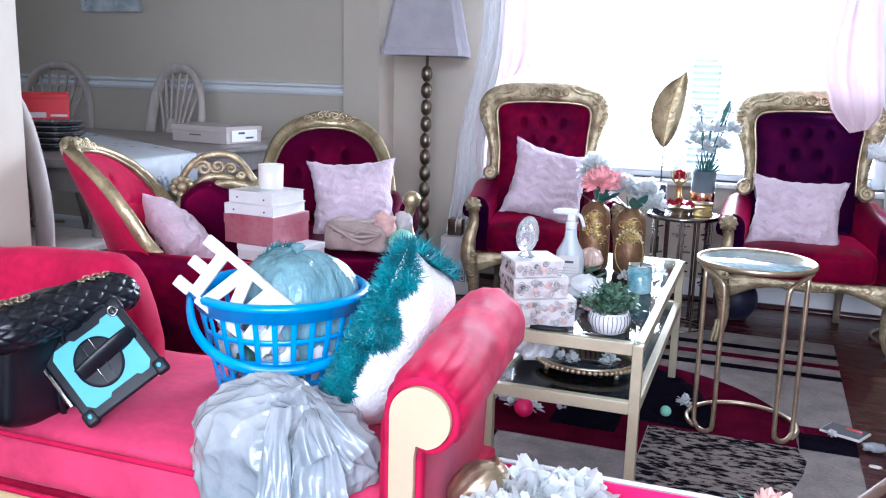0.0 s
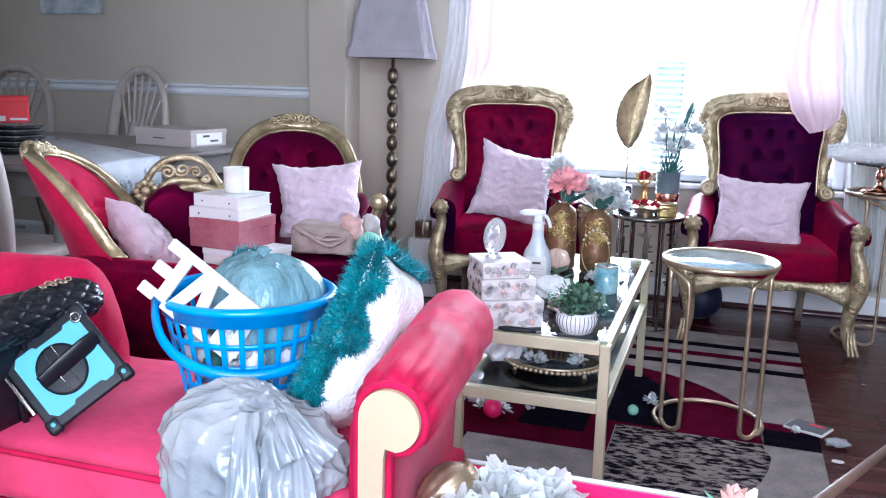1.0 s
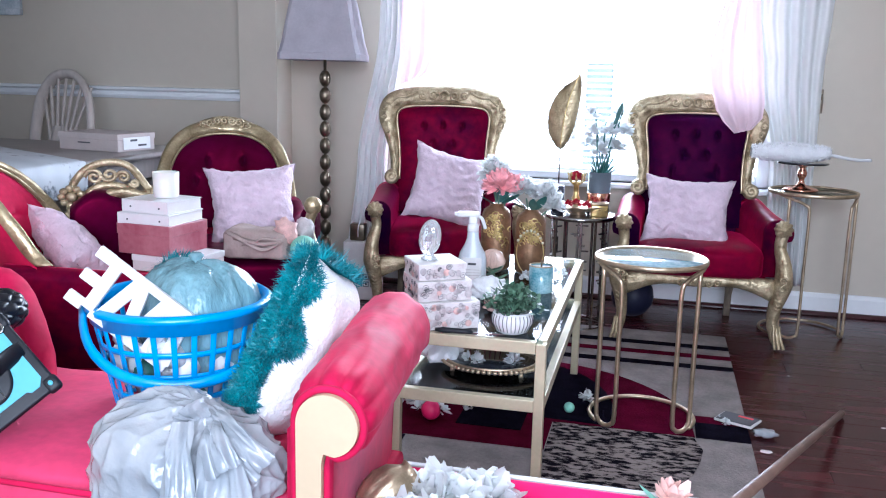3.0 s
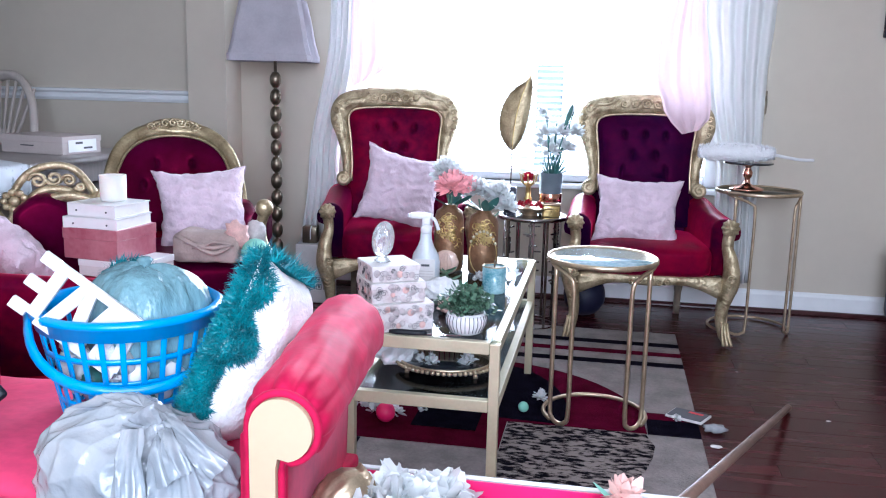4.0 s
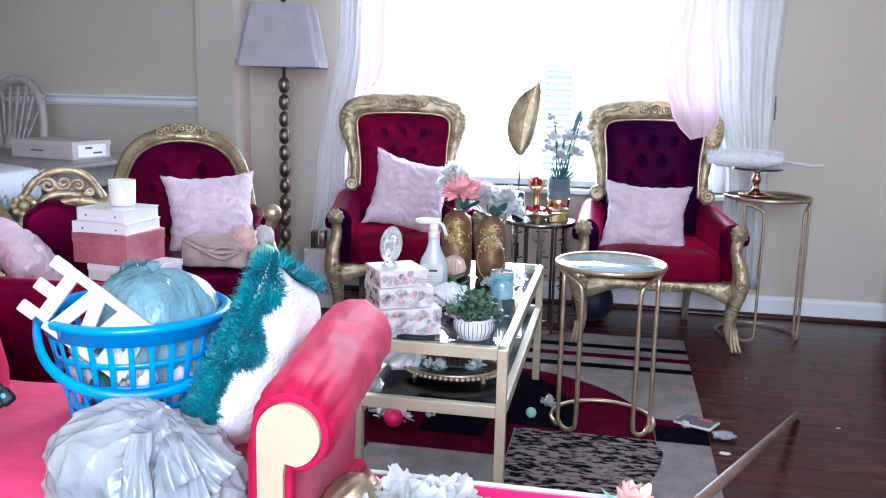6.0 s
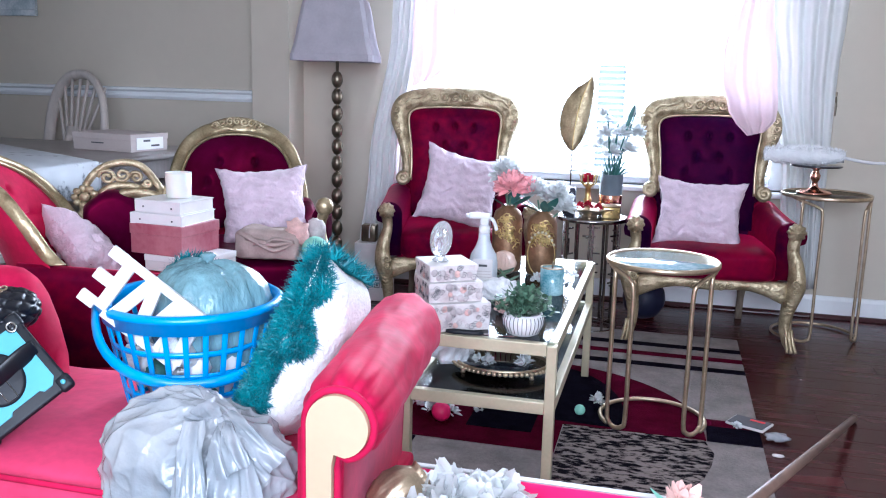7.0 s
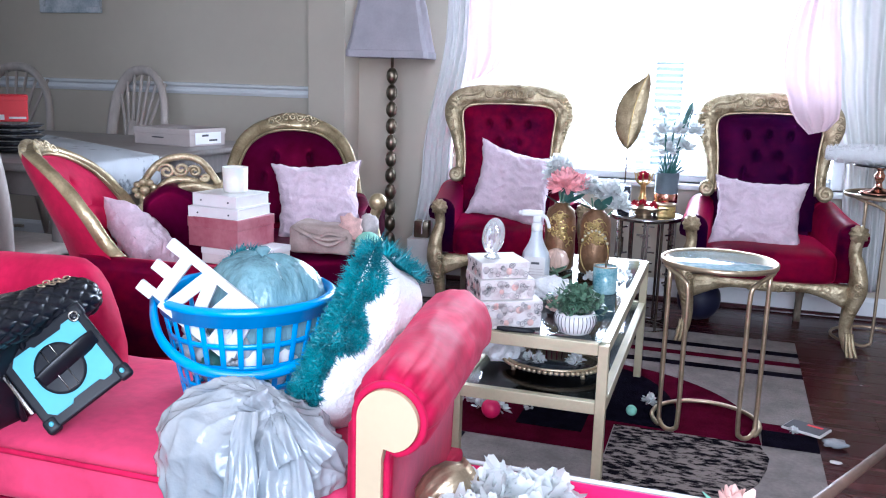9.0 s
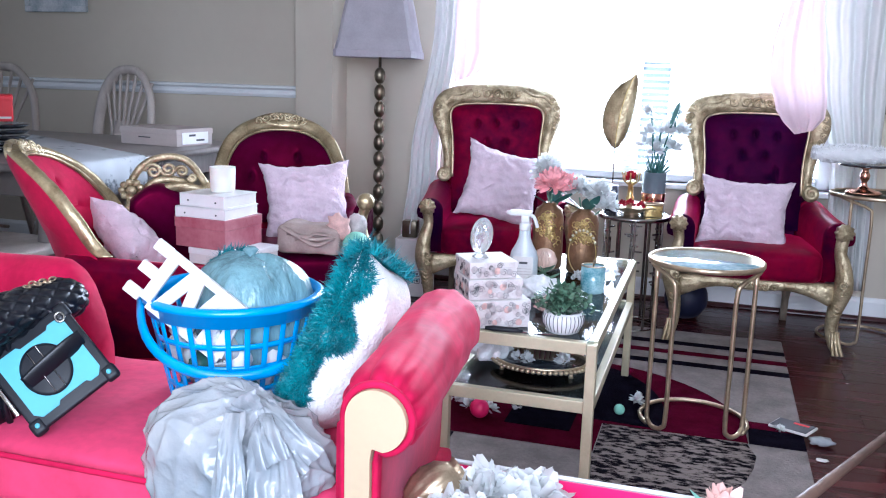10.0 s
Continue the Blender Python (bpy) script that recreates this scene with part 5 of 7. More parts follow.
def gold_plate():
    p = thing("footed_dish", pose(-0.325, 3.90, ST), "shallow gold fluted dish with red petals", "dish")
    bm = bmesh.new()
    rows = []
    n = 64
    for r, z in ((0.035, 0), (0.03, 0.006), (0.055, 0.018), (0.10, 0.034), (0.118, 0.040), (0.116, 0.043), (0.095, 0.038), (0.001, 0.026)):
        rows.append([(r * (1 + 0.02 * math.cos(32 * math.pi * 2 * k / n)) * math.cos(2 * math.pi * k / n), r * math.sin(2 * math.pi * k / n), z + (0.003 * math.cos(8 * 2 * math.pi * k / n) if r > 0.09 else 0)) for k in range(n)])
    add_grid(bm, rows, close_v=True, cap=True)
    part("dish", bm, BRASS, p)
    rng = random.Random(6)
    for x, y in ((-0.045, -0.03), (0.04, -0.04), (0.075, -0.01), (-0.01, 0.02)):
        bm = bmesh.new()
        blossom(bm, (x, y, 0.042), 0.026, 34, rng, 0.9)
        part("red_rose", bm, RED_GEM, p)


gold_plate()


def goblet():
    g = thing("goblet", pose(-0.345, 3.985, ST), "gold filigree goblet holding a red rose", "goblet")
    part("stem", lathe([(0.03, 0), (0.032, 0.006), (0.02, 0.014), (0.014, 0.05), (0.02, 0.062), (0.013, 0.072), (0.012, 0.118), (0.02, 0.124), (0.024, 0.136), (0.001, 0.137)], 24), BRIGHT_GOLD, g)
    for k in range(8):
        a = 2 * math.pi * k / 8
        part("prong", tube(smooth_path([(0.016 * math.cos(a), 0.016 * math.sin(a), 0.125), (0.034 * math.cos(a), 0.034 * math.sin(a), 0.142), (0.036 * math.cos(a), 0.036 * math.sin(a), 0.162), (0.042 * math.cos(a), 0.042 * math.sin(a), 0.176)], 4), 0.003, 6), BRIGHT_GOLD, g)
    bm = bmesh.new()
    blossom(bm, (0, 0, 0.150), 0.033, 70, random.Random(5), 0.9)
    part("red_rose", bm, RED_GEM, g)


goblet()


def trinket_box():
    t = thing("trinket_box", pose(-0.232, 3.875, ST + 0.0002, 0, 0, 14), "small gold lidded trinket box", "box")
    part("body", box((0, 0, 0.025), (0.075, 0.045, 0.05), 0.004), BRIGHT_GOLD, t)
    part("lid", box((0, 0, 0.056), (0.08, 0.05, 0.012), 0.004), BRASS, t)
    for x in (-0.03, 0.0, 0.03):
        part("stud", lathe([(0.006, 0.0), (0.004, 0.004), (0.001, 0.005)], 8, pose(x, -0.0225, 0.03, 90)), BRIGHT_GOLD, t)


trinket_box()


def orchid_pot():
    rng = random.Random(31)
    o = thing("orchid_plant", pose(-0.245, 4.005, ST), "white artificial orchids in a grey and copper pot", "plant")
    pot = part("pot", lathe([(0.046, 0.0), (0.050, 0.004), (0.050, 0.05), (0.052, 0.182), (0.046, 0.182), (0.046, 0.165), (0.001, 0.162)], 32), GREY_POT, o, "blue-grey ceramic pot")
    part("copper_band", lathe([(0.0508, 0.048), (0.0518, 0.050), (0.0522, 0.088), (0.0512, 0.090)], 32), ROSE_GOLD, pot, "copper band")
    for k in range(40):
        bm = bmesh.new()
        a, e = rng.uniform(0, 6.283), rng.uniform(0.5, 1.35)
        l = rng.uniform(0.06, 0.12)
        leaf_blade(bm, (0.02 * math.cos(a), 0.02 * math.sin(a), 0.165), (0.02 * math.cos(a) + l * math.cos(a) * math.cos(e), 0.02 * math.sin(a) + l * math.sin(a) * math.cos(e), 0.165 + l * math.sin(e)), 0.008)
        part("leaf", bm, LEAF_TEAL, o)
    for k in range(7):
        a = -0.4 + k * 0.9
        dx, dy = rng.uniform(-0.07, 0.09), rng.uniform(-0.05, 0.05)
        hgt = rng.uniform(0.36, 0.46)
        part("stem", tube(smooth_path([(0.02 * math.cos(a), 0.02 * math.sin(a), 0.16), (dx * 0.5, dy * 0.5, 0.28), (dx, dy, hgt)], 6), 0.0035, 6), LEAF_TEAL, o)
        for j in range(2):
            bm = bmesh.new()
            blossom(bm, (dx + rng.uniform(-0.035, 0.035), dy + rng.uniform(-0.03, 0.03), hgt - 0.06 * j - 0.03 + rng.uniform(-0.02, 0.02)), 0.044, 30, rng, 1.1, 0.2)
            part("flower", bm, WHITE_PETAL, o, "white orchid bloom")
    bm = bmesh.new()
    leaf_blade(bm, (0.05, -0.01, 0.38), (0.085, -0.01, 0.50), 0.02)
    part("leaf", bm, LEAF_TEAL, o)


orchid_pot()


def feather():
    f = thing("feather_ornament", pose(-0.43, 4.02, ST), "tall gold metal feather ornament on a stand", "ornament")
    part("base", box((0, 0, 0.055), (0.055, 0.055, 0.11), 0.006), NAVY, f, "dark square base")
    part("rod", tube([(0, 0, 0.10), (0, 0, 0.30)], 0.003, 8), SILVER, f)
    # the vane: two curved halves about a bowed quill
    quill = smooth_path([(0.0, 0, 0.275), (0.004, 0, 0.35), (0.018, 0, 0.45), (0.042, 0, 0.54), (0.072, 0, 0.612)], 8)
    n = len(quill)
    bm = bmesh.new()
    for sg in (-1, 1):
        for y in (-0.0015, 0.0015):
            rows = []
            for i, q in enumerate(quill):
                t = i / (n - 1)
                w = (0.078 if sg < 0 else 0.058) * math.sin(math.pi * min(1, 0.02 + 0.96 * t ** 0.85)) ** 0.75
                rows.append([(q.x + sg * w * s * 0.95, y + 0.012 * s * s, q.z + w * s * 0.30 - 0.02 * s * t) for s in np.linspace(0, 1, 5)])
            add_grid(bm, rows)
    part("vane", bm, GOLD, f, "gold feather vane")
    part("quill", tube(quill, 0.003, 6), BRIGHT_GOLD, f)


feather()


# ---- floor lamp, curtains, wall things ----
def floor_lamp():
    l = thing("floor_lamp", pose(-1.64, 4.20, 0), "bronze beaded floor lamp with a square lilac-grey shade", "lamp")
    part("base", lathe([(0.13, 0), (0.135, 0.008), (0.12, 0.02), (0.03, 0.035), (0.012, 0.05)], 36), BRONZE, l)
    part("pole", tube([(0, 0, 0.03), (0, 0, 1.50)], 0.008, 10), BRONZE, l)
    z = 0.075
    bead = None
    for k in range(13):
        if bead is None:
            bm = lathe([(0.007, -0.040), (0.016, -0.036), (0.026, -0.020), (0.029, 0.0), (0.026, 0.020), (0.016, 0.036), (0.007, 0.040)], 16)
            bead = mesh_of("bead", bm, BRONZE)
        ob = new("bead", bead)
        ob.parent = l
        ob.matrix_basis = pose(0, 0, z)
        z += 0.084
    # square shade, flared, with cut corners
    def ring(hw, z0, cut):
        pts = []
        for sx, sy in ((1, 1), (-1, 1), (-1, -1), (1, -1)):
            a = [(sx * hw, sy * (hw - cut), z0), (sx * (hw - cut), sy * hw, z0)]
            pts += a if sx * sy > 0 else a[::-1]
        return pts
    prof = [(0.196, 1.172, 0.018), (0.196, 1.205, 0.018), (0.182, 1.26, 0.018), (0.165, 1.36, 0.018), (0.150, 1.44, 0.018), (0.142, 1.47, 0.018)]
    m = pose(0, 0, 0, 0, 0, 12)
    bm = bmesh.new()
    add_grid(bm, [[m @ Vector(p) for p in ring(*q)] for q in prof] + [[m @ Vector(p) for p in ring(q[0] - 0.004, q[1], q[2])] for q in reversed(prof)], close_u=True, close_v=True)
    sh = part("shade", bm, SHADE, l, "lilac-grey fabric shade", smooth=False)
    bm = bmesh.new()
    add_grid(bm, [[m @ Vector(p) for p in ring(h, z0, 0.018)] for h, z0 in ((0.1965, 1.170), (0.1995, 1.171), (0.1995, 1.203), (0.1965, 1.205))], close_v=True)
    part("shade_band", bm, SHADE, sh, "fabric band at the shade's foot", smooth=False)
    part("harp", tube([(-0.14, 0, 1.46), (0, 0, 1.465), (0.14, 0, 1.46)], 0.004, 6), BRONZE, l)
    part("finial", lathe([(0.006, 1.48), (0.014, 1.49), (0.016, 1.505), (0.008, 1.52), (0.001, 1.525)], 12), BRONZE, l)


floor_lamp()


def drape(name, path_x, y, z0, z1, folds, depth, mat, label, n=90, shear=0.0):
    """A hanging cloth: folds across its width; path_x gives its left and right edge at each height (0 at the foot)."""
    bm = bmesh.new()
    rows = []
    for i in range(26):
        t = i / 25
        z = z0 + (z1 - z0) * t
        xl, xr = path_x(t)
        row = []
        for k in range(n):
            u = k / (n - 1)
            w = math.sin(u * folds * 2 * math.pi + 1.4 * math.sin(t * 2.2)) + 0.4 * math.sin(u * folds * 4.7 + 2 * t)
            row.append((xl + (xr - xl) * u, y + depth * w * (0.7 + 0.3 * t) + 0.01 * noise.noise(Vector((u * 4, t * 4, 5))), z))
        rows.append(row)
    add_grid(bm, rows)
    ob = part(name, bm, mat)
    so = ob.modifiers.new("thickness", "SOLIDIFY")
    so.thickness = 0.002
    return tagged(ob, label, "curtain", "window curtains")


def lerp(pairs):
    def at(t):
        for (t0, a0, b0), (t1, a1, b1) in zip(pairs, pairs[1:]):
            if t <= t1:
                k = (t - t0) / (t1 - t0)
                k = k * k * (3 - 2 * k)
                return a0 + (a1 - a0) * k, b0 + (b1 - b0) * k
        return pairs[-1][1:]
    return at


part_rod = thing("curtain_rod", pose(-0.42, 4.40, 2.2), "dark curtain rod over the window", "curtain rod")
part("rod", tube([(-1.25, 0, 0), (1.4, 0, 0)], 0.012, 10), BRONZE, part_rod)
for sx in (-1.2, 1.35):
    part("bracket", box((sx, 0.05, 0), (0.02, 0.098, 0.03), 0.003), BRONZE, part_rod)
drape("curtain", lerp([(0, -1.59, -1.42), (0.25, -1.535, -1.37), (0.6, -1.42, -1.27), (1.0, -1.36, -1.17)]), 4.38, 0.12, 2.19, 5, 0.016, CURTAIN, "white satin curtain gathered at the window's side")
drape("curtain", lerp([(0, 0.555, 0.72), (0.25, 0.52, 0.715), (0.5, 0.42, 0.715), (0.62, 0.37, 0.73), (1.0, 0.30, 0.80)]), 4.38, 0.16, 2.19, 6, 0.018, CURTAIN, "white satin curtain tied at the window's side")


def sheer(pairs, y, z0, z1, label, tuck):
    bm = bmesh.new()
    at = lerp(pairs)
    rows = []
    for i in range(26):
        t = i / 25
        xl, xr = at(t)
        bulge = 0.07 * math.sin(math.pi * min(1, t * 1.6)) ** 1.0
        row = []
        for k in range(36):
            u = k / 35
            row.append((xl + (xr - xl) * u, y - bulge * math.sin(math.pi * u) + 0.008 * math.sin(u * 20 + t * 3) + 0.004 * math.sin(u * 41),
                        z0 + (z1 - z0) * t + tuck * (u - 0.4) * (1 - t)))
        rows.append(row)
    add_grid(bm, rows)
    ob = part("sheer_scarf", bm, PINK_SHEER)
    return tagged(ob, label, "curtain", "pink sheer scarves")


sheer([(0, 0.335, 0.41), (0.03, 0.285, 0.452), (0.087, 0.245, 0.456), (0.188, 0.200, 0.442), (0.29, 0.203, 0.425), (0.366, 0.223, 0.41), (0.44, 0.25, 0.40), (1.0, 0.27, 0.40)], 4.22, 0.887, 2.2, "pale pink sheer scarf gathered at the white curtain", 0.02)
sheer([(0, -1.28, -1.19), (0.05, -1.29, -1.12), (0.12, -1.29, -1.075), (0.5, -1.28, -1.06), (1.0, -1.25, -1.02)], 4.325, 1.075, 2.2, "pale pink sheer scarf hanging beside the white curtain", 0.03)



def picture(m, w, h, label, frame_mat, art):
    p = thing("picture_frame", m, label, "picture")
    for c, s in (((0, 0, h / 2 - 0.0175), (w, 0.025, 0.035)), ((0, 0, -h / 2 + 0.0175), (w, 0.025, 0.035)), ((w / 2 - 0.0175, 0, 0), (0.035, 0.025, h - 0.0705)), ((-w / 2 + 0.0175, 0, 0), (0.035, 0.025, h - 0.0705))):
        part("frame_bar", box(c, s, 0.004), frame_mat, p, smooth=False)
    part("print", box((0, 0.004, 0), (w - 0.072, 0.01, h - 0.072)), art, p, smooth=False)


picture(pose(1.53, 4.485, 1.62), 0.60, 0.56, "dark-framed picture on the beige wall", BLACK_RUBBER, PAPER)
picture(pose(-3.83, 4.485, 1.62), 0.44, 0.44, "pale blue printed picture on the dining wall", RUNNER, RUNNER)


def wall_switch():
    s = thing("cord_hook", pose(0.735, 4.485, 1.06), "dark curtain tie hook on the wall", "hook")
    part("plate", box((0, 0.006, 0), (0.012, 0.016, 0.05), 0.003), BRONZE, s)
    part("hook", tube(smooth_path([(0, 0, 0.0), (0, -0.02, -0.01), (0, -0.03, -0.04), (0, -0.02, -0.085)], 4), 0.004, 6), BRONZE, s)


wall_switch()


def floor_box():
    b = thing("cardboard_box", pose(-1.405, 4.12, 0, 0, 0, 6), "pale grey box with a square pattern mark on the floor", "box")
    part("body", box((0, 0, 0.146), (0.17, 0.17, 0.292), 0.004), PAPER, b, smooth=False)
    mk = bmesh.new()
    for x in (-0.018, 0.018):
        for z in (-0.018, 0.018):
            add_tube(mk, [(x + dx * 0.012, 0, z + dz * 0.012) for dx, dz in ((-1, -1), (1, -1), (1, 1), (-1, 1))], 0.0022, 4, closed=True)
            add_box(mk, (x, 0, z), (0.009, 0.002, 0.009))
    part("printed_mark", mk, INK, b, m=pose(0.05, -0.0862, 0.10), smooth=False)
    k = thing("storage_caddy", pose(-1.425, 4.10, 0.2925, 0, 0, 6), "small dark brown box standing on a carton", "box")
    part("body", box((0, 0, 0.042), (0.075, 0.06, 0.084), 0.006), BRONZE, k)
    part("cord", tube(smooth_path([(0.004, -0.031, 0.02), (0.006, -0.033, 0.07), (0.012, -0.01, 0.10), (0.02, 0.05, 0.16)], 5), 0.003, 6), WHITE_GLOSS, k)


floor_box()


def ottoman():
    o = thing("ottoman", pose(1.50, 4.22, 0), "round dark navy velvet ottoman on small feet", "ottoman")
    part("cushion", lathe([(0.17, 0.07), (0.195, 0.075), (0.20, 0.10), (0.20, 0.33), (0.195, 0.345), (0.20, 0.352), (0.19, 0.385), (0.15, 0.395), (0.001, 0.40)], 40), NAVY, o)
    part("piping", tube(ring_pts(0.199, 0.345, 48), 0.004, 6, closed=True), NAVY, o)
    for a in (0.7, 2.3, 3.9, 5.5):
        part("foot", lathe([(0.012, 0), (0.018, 0.07)], 10, pose(0.14 * math.cos(a), 0.14 * math.sin(a), 0)), LEG_WOOD, o)


ottoman()
small_ball("ball", (-0.07, 4.18, 0.0), 0.10, NAVY, "navy blue ball on the floor under a chair")


# ---- on the chaise ----
BKX, BKY = -0.893, 1.505


def laundry_basket():
    b = thing("laundry_basket", pose(BKX, BKY, 0.440), "bright blue plastic basket heaped with party things", "basket")
    h, rb, rt = 0.225, 0.120, 0.166
    R = lambda z: rb + (rt - rb) * (z / h)
    part("floor_disc", lathe([(rb - 0.01, 0.002), (rb, 0.002), (rb, 0.008), (0.001, 0.008)], 40), BLUE_PLASTIC, b)
    for z, w in ((0.012, 0.013), (0.060, 0.011), (0.107, 0.011), (0.152, 0.011)):
        n = 56
        bm = bmesh.new()
        rows = [[((R(z + dz) + dr) * math.cos(2 * math.pi * k / n), (R(z + dz) + dr) * math.sin(2 * math.pi * k / n), z + dz) for k in range(n)] for dr, dz in ((0, -w / 2), (0.004, -w / 2), (0.004, w / 2), (0, w / 2))]
        add_grid(bm, rows, close_u=True, close_v=True)
        part("band", bm, BLUE_PLASTIC, b)
    rib = None
    for k in range(28):
        a = 2 * math.pi * k / 28
        if rib is None:
            rib = mesh_of("rib", box((0, 0, 0), (0.0040, 0.0105, h - 0.01), 0.001, pose(0, 0, 0, 0, math.degrees(math.atan2(rt - rb, h)), 0)), BLUE_PLASTIC)
        ob = new("rib", rib)
        ob.parent = b
        ob.matrix_basis = pose((R(h / 2) + 0.002) * math.cos(a), (R(h / 2) + 0.002) * math.sin(a), h / 2, 0, 0, math.degrees(a))
    n = 56
    bm = bmesh.new()
    prof = [(0.0, 0.192), (0.005, 0.192), (0.006, 0.214), (0.014, 0.216), (0.015, 0.225), (0.006, 0.231), (-0.002, 0.227)]
    add_grid(bm, [[((rt - 0.003 + dr) * math.cos(2 * math.pi * k / n), (rt - 0.003 + dr) * math.sin(2 * math.pi * k / n), z) for k in range(n)] for dr, z in prof], close_u=True, close_v=True)
    part("rim", bm, BLUE_PLASTIC, b)
    # carrying handle folded down over the side that faces the seat's front
    ax = Vector((0.85, 0.53, 0))
    fw = Vector((0.53, -0.85, 0))
    pts = []
    for k in range(25):
        a = math.pi * k / 24
        pts.append(ax * (-(rt + 0.012) * math.cos(a)) + fw * ((rt + 0.030) * math.sin(a) ** 0.8) + Vector((0, 0, 0.216 - 0.105 * math.sin(a) ** 0.75)))
    part("handle", tube(pts, 0.0105, 8, flat=0.6), BLUE_PLASTIC, b, "blue carrying handle folded down")
    return b


laundry_basket()
def pleated_bag(name, m, s3, mat, label, seed, pleats=9, deep=0.06):
    """A filled film bag, gathered at the top: broad facets, pleats that run to the knot."""
    g = thing(name, m, label, "bag")
    bm = bmesh.new()
    rows = []
    n = 96
    for i in range(40):
        t = i / 39
        e = -math.pi / 2 + math.pi * t
        r = max(0.0, math.cos(e)) ** 0.7
        row = []
        for k in range(n):
            a = 2 * math.pi * k / n
            q = Vector((math.cos(a), math.sin(a), t * 1.3)) * 1.6 + Vector((seed, 0, 0))
            w = a * pleats + 3.0 * noise.noise(q) + 2 * t
            fold = deep * (abs(math.sin(w / 2)) ** 0.5 - 0.6) * (0.25 + t ** 2) + 0.5 * deep * (abs(math.sin(w * 1.35 + 4 * t)) - 0.5) * t
            facet = 0.16 * noise.noise(q * 0.9) + 0.05 * (1 - abs(noise.noise(q * 2.6))) ** 3
            f = r * (1 + fold + facet)
            row.append((s3[0] * f * math.cos(a), s3[1] * f * math.sin(a), s3[2] * (1 + math.sin(e) * (1 + 0.5 * facet))))
        rows.append(row)
    add_grid(bm, rows, close_v=True, cap=True)
    part("film", bm, mat, g)
    return g


pb = pleated_bag("plastic_bag", pose(BKX + 0.035, BKY + 0.005, 0.50), (0.116, 0.110, 0.118), TEAL_BAG, "full blue-grey plastic bag inside the basket", 2.7, 11, 0.07)
bm = bmesh.new()
add_lathe(bm, [(0.012, 0.228), (0.008, 0.238), (0.016, 0.250), (0.010, 0.255)], 12)
part("knot", bm, TEAL_BAG, pb)
pleated_bag("bin_liner", pose(BKX, BKY, 0.449), (0.098, 0.098, 0.075), GREY_BAG, "pale grey film bag at the bottom of the basket", 5.1, 8, 0.08)


def basket_fill():
    rng = random.Random(17)
    cols = [WHITE_GLOSS, WHITE_PETAL, PAPER, FUR_WHITE, LEAF_TEAL, FUR_WHITE]
    for k in range(34):
        a, z = rng.uniform(0, 6.283), rng.uniform(0.447, 0.585)
        r = 0.096 + 0.030 * (z - 0.45) / 0.15
        ob = crumpled("party_favour", (BKX + r * math.cos(a), BKY + r * math.sin(a), z), (rng.uniform(0.018, 0.03), rng.uniform(0.018, 0.03), rng.uniform(0.018, 0.032)),
                      cols[k % 6], "small white party decoration inside the basket", "decoration", k * 1.7, 0.4, 2, 6.0, "decorations in the basket")
    tf = thing("feather_boa", pose(-0.960, 1.585, 0.64), "bright teal feather boa peeking out of the basket", "boa")
    bm = bmesh.new()
    for k in range(500):
        t = rng.random()
        c = Vector((-0.05 + 0.11 * t, 0.03, 0.045 + 0.03 * math.sin(t * 3)))
        d = Vector((rng.gauss(0, 1), rng.gauss(0, 1), rng.gauss(0, 1))).normalized() * 0.03
        s = d.cross(Vector((1, 2, 3))).normalized() * 0.0022
        bm.faces.new([bm.verts.new(v) for v in (c - s, c + s, c + d)])
    tagged(part("plumes", bm, TEAL, tf), kind="stuff")
    part("cord", tube([(-0.05, 0.03, 0.045), (0.0, 0.03, 0.07), (0.06, 0.03, 0.05)], 0.012, 6), TEAL, tf)


basket_fill()


def letter_sign():
    """A white cut-out word sign; its letters cannot be read, so they stay plain bars."""
    o = Vector((-0.940, 1.372, 0.766))
    u = Vector((0.165, 0.03, -0.125)).normalized()
    v = Vector((-0.100, -0.03, -0.085))
    v = (v - u * v.dot(u)).normalized()
    n = u.cross(v)
    m = Matrix((u, v, n)).transposed().to_4x4()
    m.translation = o
    s = thing("word_sign", m, "white cut-out wooden word sign standing in the basket", "sign")
    part("edge_bar", box((0.105, 0.006, 0), (0.215, 0.016, 0.012), 0.002), WHITE_GLOSS, s, smooth=False)
    part("base_bar", box((0.105, 0.112, 0), (0.17, 0.016, 0.012), 0.002), WHITE_GLOSS, s, smooth=False)
    for k, (x, sk) in enumerate(((0.006, 0), (0.045, 14), (0.078, -14), (0.108, 12), (0.138, 0), (0.168, -10))):
        part("letter_bar", box((0, 0, 0), (0.024, 0.098, 0.0112), 0.002, pose(x + 0.006, 0.060, 0, 0, 0, sk)), WHITE_GLOSS, s, smooth=False)
    for k in range(3):
        part("letter_tooth", box((-0.016, 0.008 + 0.050 * k, 0), (0.034, 0.022, 0.0116), 0.002), WHITE_GLOSS, s, smooth=False)


letter_sign()


